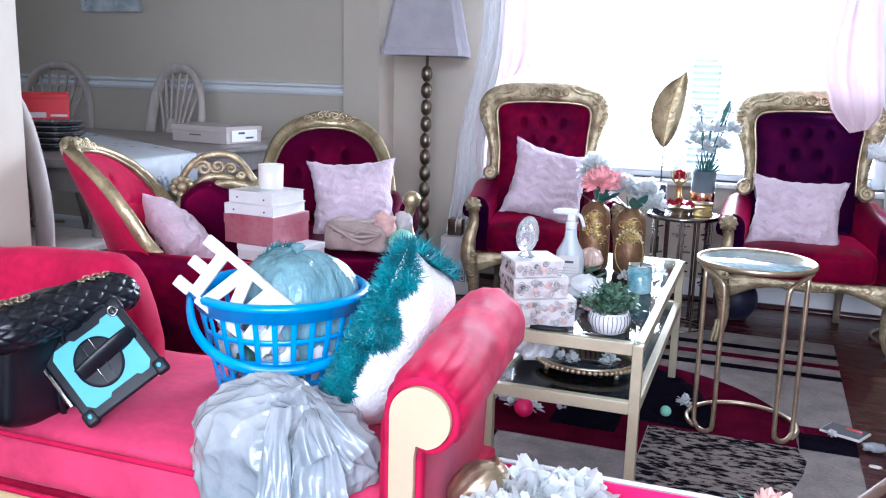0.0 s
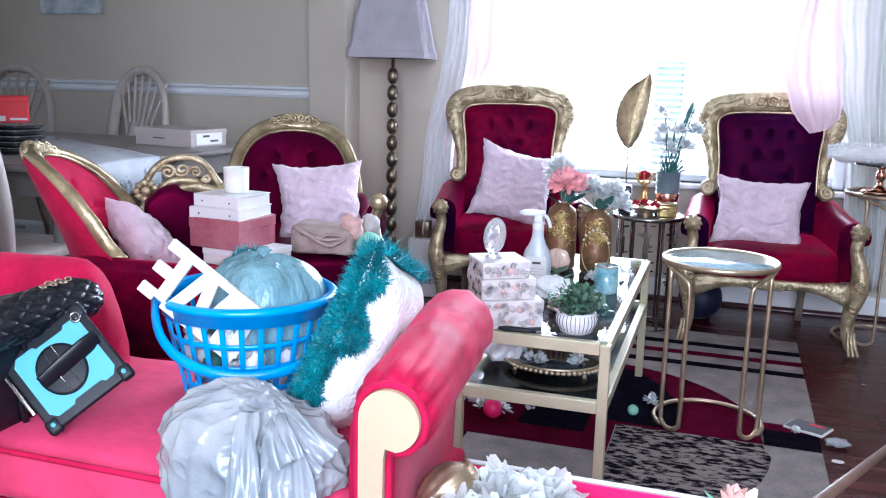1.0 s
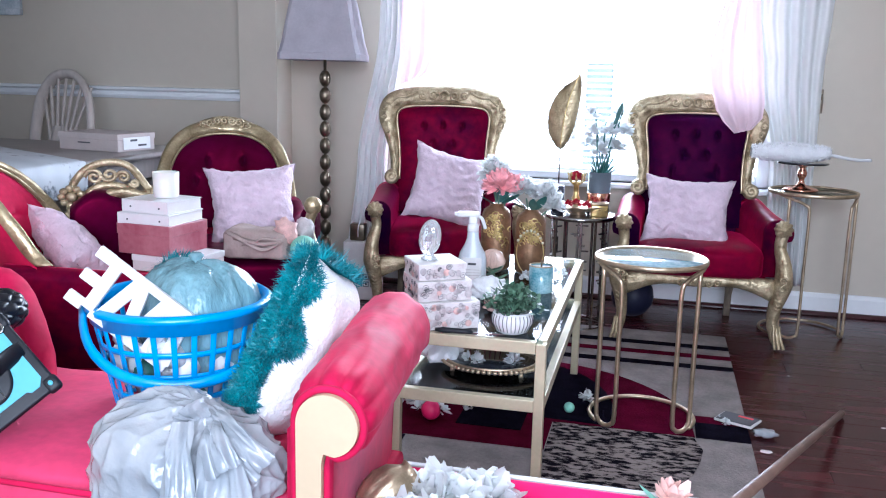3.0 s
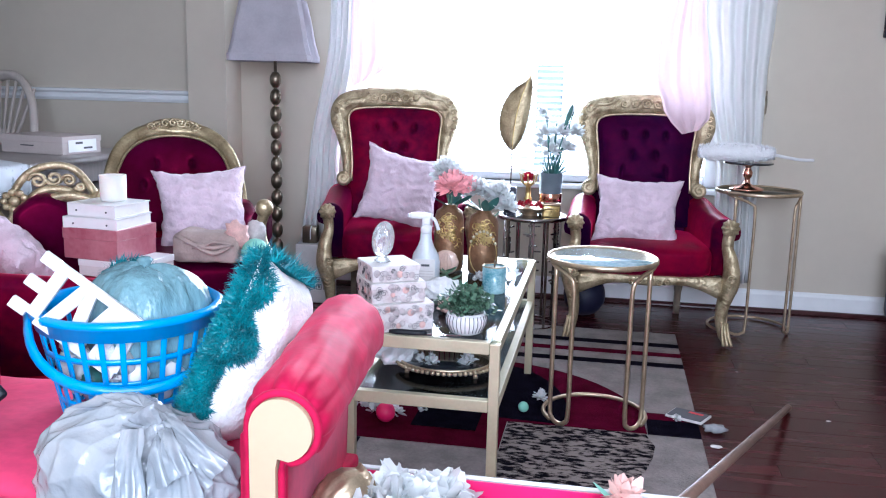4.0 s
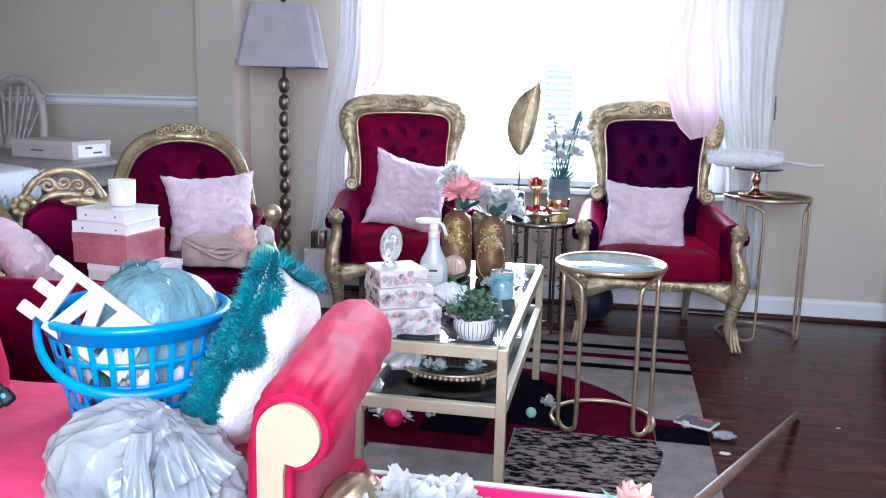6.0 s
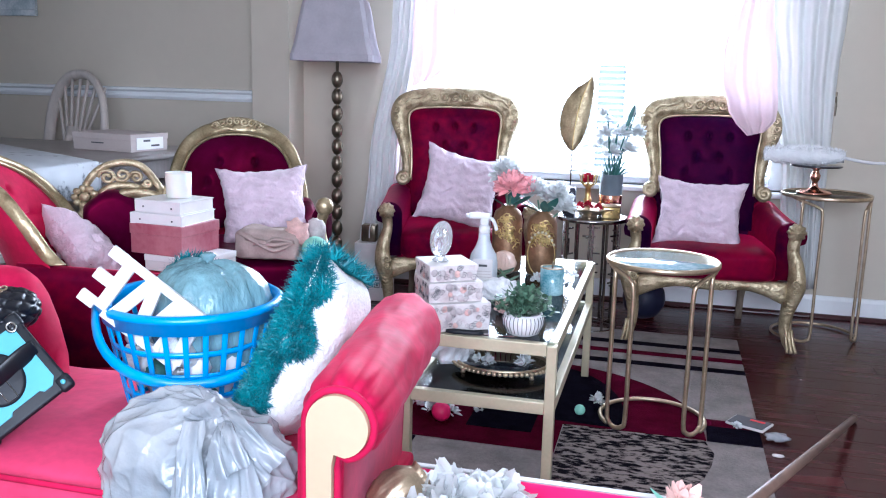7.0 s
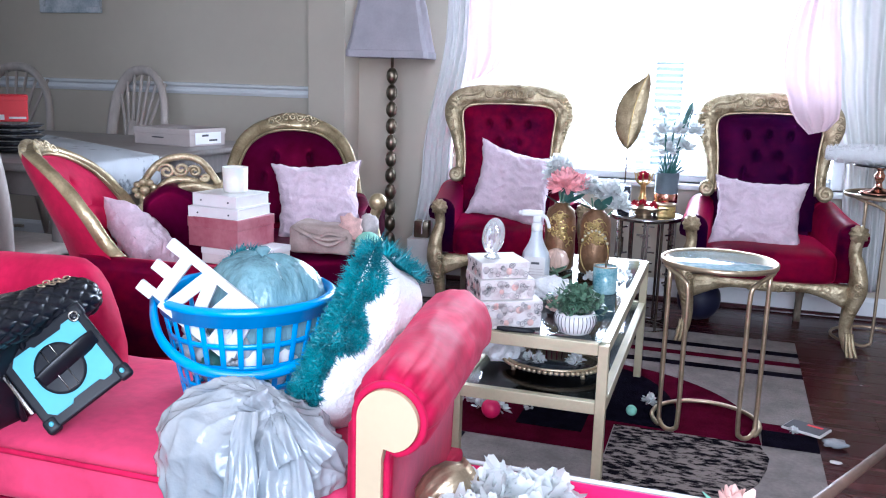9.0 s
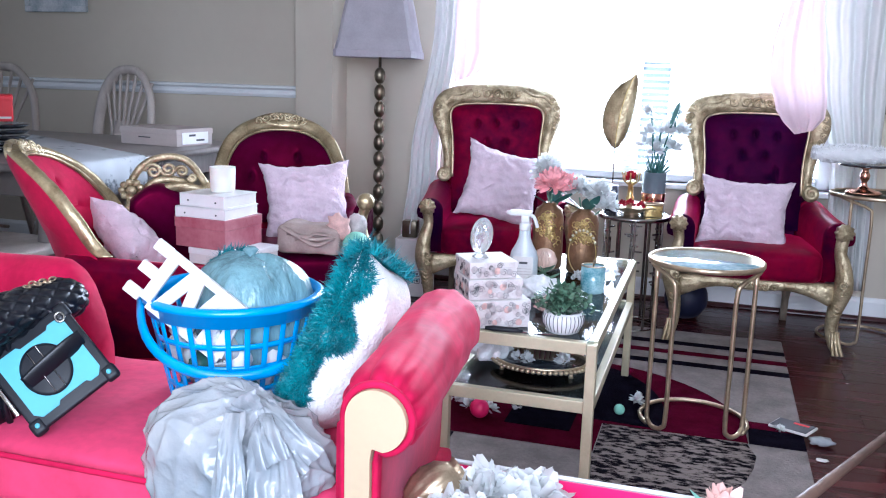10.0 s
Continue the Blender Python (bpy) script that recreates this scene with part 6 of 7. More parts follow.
def shag_cushion():
    c = Vector((-0.640, 1.468, 0.590))
    up = Vector((0.30, 0.40, 0.86)).normalized()
    nrm = Vector((0.895, -0.148, -0.313))
    nrm = (nrm - up * nrm.dot(up)).normalized()
    side = up.cross(nrm)
    # local x: across, local -y: the white face, local z: up
    m = Matrix((-side, -nrm, up)).transposed().to_4x4()
    m.translation = c
    p = thing("shag_cushion", m, "white cushion with teal shag, leaning on the sofa arm", "cushion")
    part("cover", pillow_mesh(1.0, 0.16, 0.003, 34, 9.0, 0.06, size=(0.235, 0.36), faces=(-1,)), FUR_WHITE, p, "plain white cushion cover")
    part("back_cover", pillow_mesh(1.0, 0.035, 0.003, 28, 9.0, 0.05, size=(0.235, 0.36), faces=(1,)), TEAL, p, "teal cushion back")
    rng = random.Random(41)
    bm = bmesh.new()

    def tuft(q, d, length, w):
        q, d = Vector(q), Vector(d).normalized()
        s = d.cross(Vector((rng.uniform(-1, 1), rng.uniform(-1, 1), rng.uniform(-1, 1)))).normalized() * w
        mid = q + d * length * 0.55 + Vector((rng.gauss(0, 1), rng.gauss(0, 1), rng.gauss(0, 1))) * length * 0.10
        tip = q + d * length + Vector((rng.gauss(0, 1), rng.gauss(0, 1), rng.gauss(0, 1))) * length * 0.22
        a, b2, e, f, g = (bm.verts.new(x) for x in (q - s, q + s, mid + s * 0.8, mid - s * 0.8, tip))
        bm.faces.new((a, b2, e, f))
        bm.faces.new((f, e, g))
    h, hx = 0.177, 0.115
    for _ in range(22000):
        e = rng.random()
        if e < 0.30:  # wavy border on the white face
            z = rng.uniform(-h, h)
            wave = 0.003 + 0.009 * math.sin(z * 52 + 1.0) + 0.007 * math.sin(z * 23 + 0.6) + 0.030 * max(0.0, z + 0.06)
            x = hx - rng.random() ** 1.2 * max(0.002, wave)
            k = max(0.0, (1 - (x / hx) ** 4) * (1 - (z / h) ** 4)) ** 0.6
            tuft((x, -0.080 * k, z), (rng.gauss(0.0, 0.7), rng.gauss(-0.6, 0.35), rng.gauss(-0.2, 0.7)), rng.uniform(0.010, 0.019), 0.0013)
        elif e < 0.60:  # the edge itself
            tuft((hx * rng.uniform(0.9, 0.98), rng.uniform(-0.004, 0.02), rng.uniform(-h, h)), (0.5, rng.gauss(0.7, 0.5), rng.gauss(-0.1, 0.6)), rng.uniform(0.014, 0.026), 0.0012)
        elif e < 0.70:  # top and right edge
            if rng.random() < 0.6:
                q, d = (rng.uniform(-hx, hx), rng.uniform(-0.03, 0.01), h - 0.006), (rng.gauss(0, 0.6), rng.gauss(0, 0.5), 1)
            else:
                q, d = (-hx + 0.006, rng.uniform(-0.01, 0.03), rng.uniform(0.03, h)), (-1, rng.gauss(0, 0.5), rng.gauss(0, 0.6))
            tuft(q, d, rng.uniform(0.018, 0.034), 0.0012)
        else:  # the whole back
            x, z = rng.uniform(-hx, hx), rng.uniform(-h, h)
            k = max(0.0, (1 - (x / hx) ** 4) * (1 - (z / h) ** 4)) ** 0.6
            tuft((x, 0.018 * k, z), (rng.gauss(0.1, 0.7), 1, rng.gauss(0, 0.7)), rng.uniform(0.014, 0.026), 0.0012)
    tagged(part("shag", bm, TEAL, p, "long teal shag strands"), kind="stuff")


shag_cushion()


def grey_bag():
    g = thing("grocery_bag", pose(-0.705, 1.180, 0.447), "knotted grey plastic grocery bag on the seat's edge", "bag")
    bm = bmesh.new()
    rows = []
    n = 300
    ridge = lambda q, k: (1 - abs(noise.noise(q))) ** k
    for i in range(110):
        t = i / 109
        r = max(0.0, 1 - t ** 2.6) ** 0.56
        row = []
        for k in range(n):
            a = 2 * math.pi * k / n
            ca, sa = math.cos(a), math.sin(a)
            q = Vector((ca * r, sa * r, t * 1.1)) + Vector((3, 1, 7))
            # pulls that run up to the tie, which sits to one side
            w = math.atan2(sa * r + 0.1, ca * r - 0.35)
            pull = ridge(Vector((w * 4.0, r * 0.9, 2.0)), 4) * (0.3 + 0.7 * t)
            crease = ridge(q * 1.6, 5) + 0.45 * ridge(q * 3.1 + Vector((5, 2, 1)), 5)
            dent = noise.noise(q * 1.3)
            d = 0.009 * pull + 0.011 * crease + 0.026 * dent
            x = (0.150 + d) * r * ca + 0.012 * t
            y = (0.118 + d) * r * sa + 0.015 * t
            z = 0.132 * t * (1 - 0.34 * (ca * r + 0.05)) + (0.006 * pull + 0.009 * crease + 0.018 * dent) * t
            if y < -0.078:
                z -= min(0.070, (-0.078 - y) * 1.9) * (1 - t)
            row.append((x, y, z + 0.003))
        rows.append(row)
    add_grid(bm, rows, close_v=True, cap=True)
    part("bag", bm, GREY_BAG, g, "crumpled grey plastic film")
    # torn handles and loose film that hang from the tie
    for base, tip, w, lift in (((0.04, -0.060, 0.135), (0.070, -0.140, 0.020), 0.060, 0.008), ((0.090, -0.050, 0.105), (0.152, -0.118, -0.045), 0.095, 0.012), ((0.060, -0.01, 0.125), (0.165, -0.05, 0.070), 0.055, 0.012),
                               ((0.05, -0.02, 0.120), (0.035, -0.045, 0.150), 0.055, 0.0), ((0.070, -0.03, 0.125), (0.120, -0.085, 0.075), 0.050, 0.012)):
        bm = bmesh.new()
        b0, t0 = Vector(base), Vector(tip)
        sd = (t0 - b0).cross(Vector((0.2, -1, 0.3))).normalized()
        rows = []
        for i in range(22):
            t = i / 21
            c = b0.lerp(t0, t) + Vector((0, -lift * math.sin(math.pi * t), lift * math.sin(math.pi * t)))
            row = []
            for u in np.linspace(0, 1, 21):
                q = Vector((u * 5 + base[0] * 90, t * 1.6, base[1] * 40))
                fold = 0.007 * math.sin(u * 9 + 4 * noise.noise(q) + base[0] * 60) + 0.008 * ridge(q * 1.1, 4)
                row.append(c + sd * w * (u - 0.5) * (0.55 + 0.5 * t + 0.10 * noise.noise(q * 2)) + Vector((0, -0.9, 0.4)) * fold)
            rows.append(row)
        add_grid(bm, rows)
        part("flap", bm, GREY_BAG, g)
    # teal printed card that shows at the foot of the bag
    bm = flat_piece(rect(-0.05, 0.05, -0.04, 0.04), 0.0, 0.003)
    cd = part("card", bm, LEAF_TEAL, g, "teal zigzag printed card", smooth=False, m=pose(0.02, -0.178, -0.060, 75, 8, 0))
    for k in range(4):
        part("zigzag", tube([(-0.045 + 0.015 * i, -0.03 + 0.02 * k + (0.006 if i % 2 else -0.006), 0.0035) for i in range(7)], 0.0016, 4), MINT, cd)


grey_bag()


def handbag():
    h = thing("handbag", pose(-1.245, 1.235, 0.452, 0, 0, 80), "black quilted leather handbag with chain hardware", "handbag")
    # slumped body
    bm = cushion(0.27, 0.13, 0.215, 0.012, 16, 0.008, 2.0)
    for v in bm.verts:
        k = v.co.z / 0.25
        v.co.x *= 1.06 - 0.12 * k
        v.co.y = v.co.y * (1.12 - 0.25 * k) - 0.03 * k
        v.co.z += 0.006 * noise.noise(v.co * 14)
    part("body", bm, BLACK_LEATHER, h)
    # quilted roll across the top
    bm = bmesh.new()
    rows = []
    for i in range(91):
        t = i / 90
        x = -0.15 + 0.30 * t
        row = []
        for k in range(100):
            a = 2 * math.pi * k / 100
            q = 0.007 * min(abs(math.sin(math.pi * (t * 7 + a * 1.5915))), abs(math.sin(math.pi * (t * 7 - a * 1.5915)))) ** 0.28
            r = (0.038 + q) * (1 - 0.30 * abs(2 * t - 1) ** 8)
            row.append((x, -0.050 + r * math.cos(a) * 1.35, 0.185 + 0.020 * t + r * math.sin(a)))
        rows.append(row)
    add_grid(bm, rows, close_v=True, cap=True)
    part("quilted_flap", bm, BLACK_LEATHER, h, "diamond-quilted leather flap")
    for x in (-0.10, 0.07):
        z = 0.231 + 0.020 * (x + 0.15) / 0.30
        ch = bmesh.new()
        for k in range(6):
            ring = [Vector((0.0075 * math.cos(a), 0.0042 * math.sin(a), 0)) for a in np.linspace(0, 2 * math.pi, 10, endpoint=False)]
            mm = pose(x - 0.03 + 0.011 * k, -0.06, z + 0.004 * (k % 2), 90 * (k % 2) + 20, 10, 0)
            add_tube(ch, [mm @ q for q in ring], 0.0017, 5, closed=True)
        part("chain", ch, BRASS, h, "pale gold chain links")
    for x in (-0.03, 0.04, 0.10):
        part("seam_fold", tube(smooth_path([(x, -0.085, 0.18), (x + 0.008, -0.083, 0.13), (x - 0.004, -0.078, 0.05), (x + 0.006, -0.076, 0.006)], 5), 0.006, 6), BLACK_LEATHER, h)


handbag()


def tablet():
    o = Vector((-1.078, 1.158, 0.466))
    u = Vector((0.088, 0.095, 0.087)).normalized()
    v = Vector((-0.114, 0.024, 0.119))
    v = (v - u * v.dot(u)).normalized()
    n = u.cross(v)
    m = Matrix((u, v, n)).transposed().to_4x4()
    m.translation = o
    m = m @ Matrix.Diagonal((0.78, 0.90, 0.85, 1))
    t = thing("tablet_case", m, "tablet in a black and aqua rugged case", "tablet")
    L, W = 0.212, 0.186
    part("bumper", box((L / 2, W / 2, 0), (L, W, 0.016), 0.006, seg=3), BLACK_RUBBER, t)
    for x, y in ((0.012, 0.012), (L - 0.012, 0.012), (0.012, W - 0.012), (L - 0.012, W - 0.012)):
        part("corner_bumper", box((x, y, 0), (0.034, 0.034, 0.022), 0.009, seg=3), BLACK_RUBBER, t)
    bk = part("back_plate", flat_piece([(0.020, 0.034), (0.034, 0.020), (0.075, 0.020), (0.082, 0.027), (0.150, 0.027), (0.157, 0.020), (L - 0.034, 0.020), (L - 0.020, 0.034), (L - 0.020, W - 0.034), (L - 0.034, W - 0.020),
                                        (0.157, W - 0.020), (0.150, W - 0.027), (0.082, W - 0.027), (0.075, W - 0.020), (0.034, W - 0.020), (0.020, W - 0.034)], 0.006, 0.0105), AQUA, t, "pale aqua back plate", smooth=False)
    for x, y in ((0.013, 0.013), (L - 0.013, 0.013), (0.013, W - 0.013)):
        part("rivet", lathe([(0.006, 0.010), (0.005, 0.0125), (0.001, 0.0128)], 12, pose(x, y, 0)), AQUA, t)
    part("swivel_disc", lathe([(0.055, 0.010), (0.055, 0.014), (0.048, 0.016), (0.001, 0.016)], 36, pose(L * 0.47, W / 2, 0)), BLACK_RUBBER, t, "round black swivel disc")
    part("hand_strap", tube(smooth_path([(0.050, W * 0.47, 0.020), (0.085, W * 0.49, 0.024), (0.13, W * 0.51, 0.025), (0.17, W * 0.53, 0.022), (0.200, W * 0.54, 0.012)], 5), 0.020, 10, flat=0.22), BLACK_LEATHER, t, "black elastic hand strap")
    part("kickstand", tube([(L * 0.47 - 0.012, W / 2 - 0.05, 0.0175), (L * 0.47 - 0.012, W / 2 + 0.05, 0.0175), (L * 0.47 + 0.012, W / 2 + 0.05, 0.0175), (L * 0.47 + 0.012, W / 2 - 0.05, 0.0175)], 0.0016, 5, closed=True), SILVER, t)
    part("camera_ring", tube([(L - 0.022 + 0.010 * math.cos(a), W - 0.022 + 0.010 * math.sin(a), 0.0115) for a in np.linspace(0, 2 * math.pi, 18, endpoint=False)], 0.003, 6, closed=True), SILVER, t)
    part("camera_lens", lathe([(0.008, 0.009), (0.008, 0.0125), (0.001, 0.0125)], 16, pose(L - 0.022, W - 0.022, 0)), BLACK_GLASS, t)
    part("pen_holder", box((-0.006, W * 0.55, 0.004), (0.010, 0.10, 0.008), 0.002), SILVER, t)


tablet()


# ---- boxes, candle and wrapped things on the armchairs ----
def plain_box(name, m, s, body_mat, lid_mat, label, lidh, group=""):
    b = thing(name, m, label, "box", group)
    part("body", box((0, 0, s[2] / 2 - 0.001), (s[0] - 0.004, s[1] - 0.004, s[2] - 0.002), 0.002), body_mat, b, smooth=False)
    part("lid", box((0, 0, s[2] - lidh / 2), (s[0], s[1], lidh), 0.002), lid_mat, b, smooth=False)
    return b


BX, BY, BR = -1.545, 2.515, -8
SB = 0.474
plain_box("white_box", pose(BX + 0.06, BY - 0.01, SB, 0, 0, BR), (0.22, 0.19, 0.052), PAPER, WHITE_GLOSS, "flat white box on an armchair", 0.02, "stacked boxes")
plain_box("rose_box", pose(BX, BY, SB + 0.0525, 0, 0, BR), (0.205, 0.195, 0.098), ROSE_BOX, ROSE_BOX, "rose satin gift box in a stack", 0.035, "stacked boxes")


def book(m, s, label):
    b = thing("book", m, label, "book", "stacked white books")
    for z in (0.0015, s[2] - 0.0015):
        part("cover", box((0, 0, z), (s[0], s[1], 0.003), 0.001), WHITE_GLOSS, b, smooth=False)
    part("spine", box((0, -s[1] / 2 + 0.0015, s[2] / 2), (s[0], 0.003, s[2] - 0.0065), 0.001), WHITE_GLOSS, b, smooth=False)
    part("page_block", box((0, 0.002, s[2] / 2), (s[0] - 0.008, s[1] - 0.008, s[2] - 0.0065)), PAPER, b, smooth=False)
    for x in (-s[0] * 0.3, s[0] * 0.32):
        part("stud", lathe([(0.003, 0), (0.003, 0.002)], 8, pose(x, -s[1] / 2 - 0.0005, s[2] * 0.45, 90)), INK, b)


book(pose(BX - 0.005, BY, SB + 0.148, 0, 0, BR + 3), (0.195, 0.185, 0.036), "thick white book in a stack")
book(pose(BX - 0.002, BY + 0.005, SB + 0.1845, 0, 0, BR - 2), (0.185, 0.165, 0.040), "thick white book on top of a stack")


def white_candle():
    c = thing("candle_jar", pose(BX + 0.005, BY + 0.02, SB + 0.225), "cream candle in a frosted glass jar", "candle")
    part("jar", lathe([(0.036, 0), (0.040, 0.004), (0.042, 0.082), (0.039, 0.082), (0.038, 0.066)], 28), WAX, c)
    part("wax", lathe([(0.0375, 0.05), (0.0375, 0.064), (0.001, 0.065)], 24), WAX, c)


white_candle()


def favour_bag():
    g = thing("gift_pouch", pose(-1.345, 2.815, 0.455), "taupe tulle gift pouch tied with ribbon", "gift pouch")
    bm = cushion(0.24, 0.13, 0.105, 0.006, 20, 0.014, 3.0)
    for v in bm.verts:
        v.co += Vector((0.005, 0.004, 0.0)) * noise.noise(v.co * 30)
    part("pouch", bm, TAUPE_CLOTH, g)
    for k in range(3):
        part("ribbon", tube(smooth_path([(-0.10 + 0.03 * k, -0.06, 0.10 - 0.02 * k), (-0.02 + 0.02 * k, -0.085, 0.075), (0.05, -0.086, 0.05 + 0.02 * k), (0.11, -0.06, 0.08)], 6), 0.009, 6, flat=0.25), TAUPE_CLOTH, g)
    crumpled("tulle", (-1.24, 2.80, 0.50), (0.045, 0.035, 0.05), PRINT_PINK, "crumpled blush tulle on an armchair", "tulle", 6.6, 0.5, 3)
    b = thing("foam_ball", pose(-1.175, 2.80, 0.455), "mint green foam ball on an armchair", "ball")
    bm = bmesh.new()
    bmesh.ops.create_icosphere(bm, subdivisions=4, radius=0.047, matrix=Matrix.Translation((0, 0, 0.0475)))
    part("ball", bm, MINT, b)
    crumpled("tulle", (-1.215, 2.90, 0.50), (0.035, 0.03, 0.05), PRINT_ROSE, "crumpled grey tulle on an armchair", "tulle", 9.1, 0.4, 3)


favour_bag()


# ---- in front of the coffee table ----
def flower_tub():
    t = thing("storage_tub", pose(-0.14, 1.12, 0), "hot pink plastic tub full of artificial flowers", "tub")
    x0, x1, y0, y1, h = -0.375, 0.16, 0.90, 1.335, 0.455
    for c, s in ((((x0 + x1) / 2, y1, h / 2), (x1 - x0, 0.006, h)), (((x0 + x1) / 2, y0, h / 2), (x1 - x0, 0.006, h)), ((x0, (y0 + y1) / 2, h / 2), (0.006, y1 - y0 - 0.007, h)), ((x1, (y0 + y1) / 2, h / 2), (0.006, y1 - y0 - 0.007, h))):
        part("side", box(c, s, 0.002), HOT_PINK, t, world_space=True, smooth=False)
    part("bottom", box(((x0 + x1) / 2, (y0 + y1) / 2, 0.006), (x1 - x0 - 0.007, y1 - y0 - 0.007, 0.008)), HOT_PINK, t, world_space=True, smooth=False)
    part("rim", tube([(x0, y0, h + 0.002), (x1, y0, h + 0.002), (x1, y1, h + 0.002), (x0, y1, h + 0.002)], 0.005, 6, closed=True), WHITE_GLOSS, t, "white rim", world_space=True)
    rng = random.Random(77)
    for k in range(30):
        x, y = rng.uniform(-0.350, -0.165), rng.uniform(1.05, 1.30)
        f = thing("artificial_flower", pose(x, y, 0.40 + rng.uniform(0, 0.045)), "white artificial blossom heaped in a tub", "flower", "white blossoms in the tub")
        bm = bmesh.new()
        blossom(bm, (0, 0, 0.0), 0.050, 36, rng, 0.95, 0.8, 0.72)
        part("bloom", bm, WHITE_PETAL, f)
        part("stem", tube([(0, 0, 0.0), (rng.uniform(-0.03, 0.03), rng.uniform(-0.03, 0.03), -0.388)], 0.002, 5), LEAF, f)
    for x, y, z, r, mt, lb in ((0.058, 1.27, 0.478, 0.038, BLUSH_PETAL, "blush artificial rose heaped in a tub"), (0.03, 1.235, 0.452, 0.036, BLUSH_PETAL, "blush artificial rose heaped in a tub"), (0.00, 1.20, 0.43, 0.036, CORAL, "coral artificial rose heaped in a tub")):
        f = thing("artificial_rose", pose(x, y, z), lb, "flower")
        bm = bmesh.new()
        blossom(bm, (0, 0, 0.0), r, 46, rng, 0.9, 0.5)
        part("bloom", bm, mt, f)
        part("stem", tube([(0, 0, 0.0), (-0.02, 0.0, 0.012 - z)], 0.003, 5), LEAF, f)
        bm = bmesh.new()
        leaf_blade(bm, (0, 0, -0.02), (-0.05, 0.02, 0.015), 0.03)
        part("leaf", bm, MINT, f)
    v = thing("gold_urn", pose(-0.385, 1.235, 0.448, 0, 62, 40) @ Matrix.Scale(0.72, 4), "gold spiral-fluted urn lying among the flowers", "urn")
    bm = bmesh.new()
    n, rows = 48, []
    for i, (r, z) in enumerate(((0.02, -0.06), (0.035, -0.05), (0.05, -0.02), (0.056, 0.01), (0.05, 0.04), (0.034, 0.062), (0.03, 0.07), (0.036, 0.08))):
        rows.append([(r * (1 + 0.05 * math.cos(12 * 2 * math.pi * k / n + i * 1.1)) * math.cos(2 * math.pi * k / n), r * (1 + 0.05 * math.cos(12 * 2 * math.pi * k / n + i * 1.1)) * math.sin(2 * math.pi * k / n), z) for k in range(n)])
    add_grid(bm, rows, close_v=True, cap=True)
    part("body", bm, BRASS, v)


flower_tub()


def broom_handle():
    b = thing("broom_handle", pose(0.67, 3.05, 0), "worn wooden broom handle leaning on a tub", "broom")
    a, e = Vector((0.665, 3.05, 0.013)), Vector((0.02, 1.03, 0.49))
    d = (e - a)
    part("pole", tube([a, a + d * 0.004, a + d * 0.5, e], [0.008, 0.0115, 0.0115, 0.0115], 12), HANDLE_WOOD, b, world_space=True)
    part("end_cap", tube([a - d * 0.003, a + d * 0.012], 0.0122, 12), HANDLE_WOOD, b, world_space=True)


broom_handle()


def floor_bits():
    c = thing("gift_card_pack", pose(0.315, 2.865, 0.0175, 4, -3, -32), "small black and red printed card packet", "packet")
    part("tray", box((0, 0, 0.004), (0.13, 0.075, 0.008), 0.002), PAPER, c, smooth=False)
    part("face", box((0, 0, 0.0090), (0.120, 0.066, 0.002)), INK, c, smooth=False)
    part("red_bar", box((0.02, 0.018, 0.0106), (0.05, 0.010, 0.0015)), RED_BOX, c, smooth=False)
    for x, y, s, sd in ((0.385, 2.67, 0.020, 1.0), (0.785, 2.985, 0.009, 2.0), (0.375, 2.485, 0.008, 3.0), (0.55, 3.45, 0.006, 4.0)):
        crumpled("paper_scrap", (x, y, 0.0), (s, s * 0.55, s * 0.18), PAPER, "small scrap of white paper on the floor", "scrap", sd, 0.4, 2)
    crumpled("plastic_wrap", (-0.155, 1.98, 0.0105), (0.07, 0.05, 0.025), GREY_BAG, "crumpled clear plastic wrap on the rug", "wrap", 4.4, 0.4, 4)
    crumpled("plastic_wrap", (0.0, 2.0, 0.0105), (0.06, 0.04, 0.03), GREY_BAG, "crumpled clear plastic wrap on the rug", "wrap", 5.4, 0.4, 4)
    crumpled("plastic_wrap", (0.395, 2.80, 0.0), (0.035, 0.03, 0.012), GREY_BAG, "crumpled clear plastic wrap on the floor", "wrap", 7.4, 0.4, 3)


floor_bits()


# ---- dining room ----
def dining_table():
    t = thing("dining_table", pose(-3.0, 3.1, 0), "pale washed wooden dining table", "table")
    part("tabletop", box((-3.02, 3.05, 0.745), (1.86, 1.30, 0.03), 0.012, seg=3), TABLE_WOOD, t, world_space=True)
    part("apron", box((-3.02, 3.05, 0.68), (1.66, 1.10, 0.095), 0.004), TABLE_WOOD, t, world_space=True, smooth=False)
    for x in (-3.80, -2.24):
        for y in (2.52, 3.58):
            part("leg", lathe([(0.024, 0), (0.03, 0.05), (0.026, 0.25), (0.04, 0.45), (0.032, 0.55), (0.045, 0.63)], 14, pose(x, y, 0)), TABLE_WOOD, t, world_space=True)


dining_table()


def table_runner():
    bm = bmesh.new()
    rows = []
    prof = [(-3.30, 0.7615), (-3.0, 0.7615), (-2.6, 0.7615), (-2.3, 0.7615), (-2.110, 0.7615), (-2.086, 0.757), (-2.082, 0.72), (-2.080, 0.635)]
    for x, z in prof:
        rows.append([(x + 0.003 * math.sin(y * 60), y + 0.55 * (-2.11 - min(x, -2.11)), z + 0.001 * math.sin(y * 40)) for y in np.linspace(2.46, 2.88, 26)])
    add_grid(bm, rows)
    ob = part("table_runner", bm, PRINT_CLOTH)
    so = ob.modifiers.new("thickness", "SOLIDIFY")
    so.thickness = 0.003
    so.offset = 1.0
    tagged(ob, "white printed cloth hanging over the dining table's edge", "table runner")


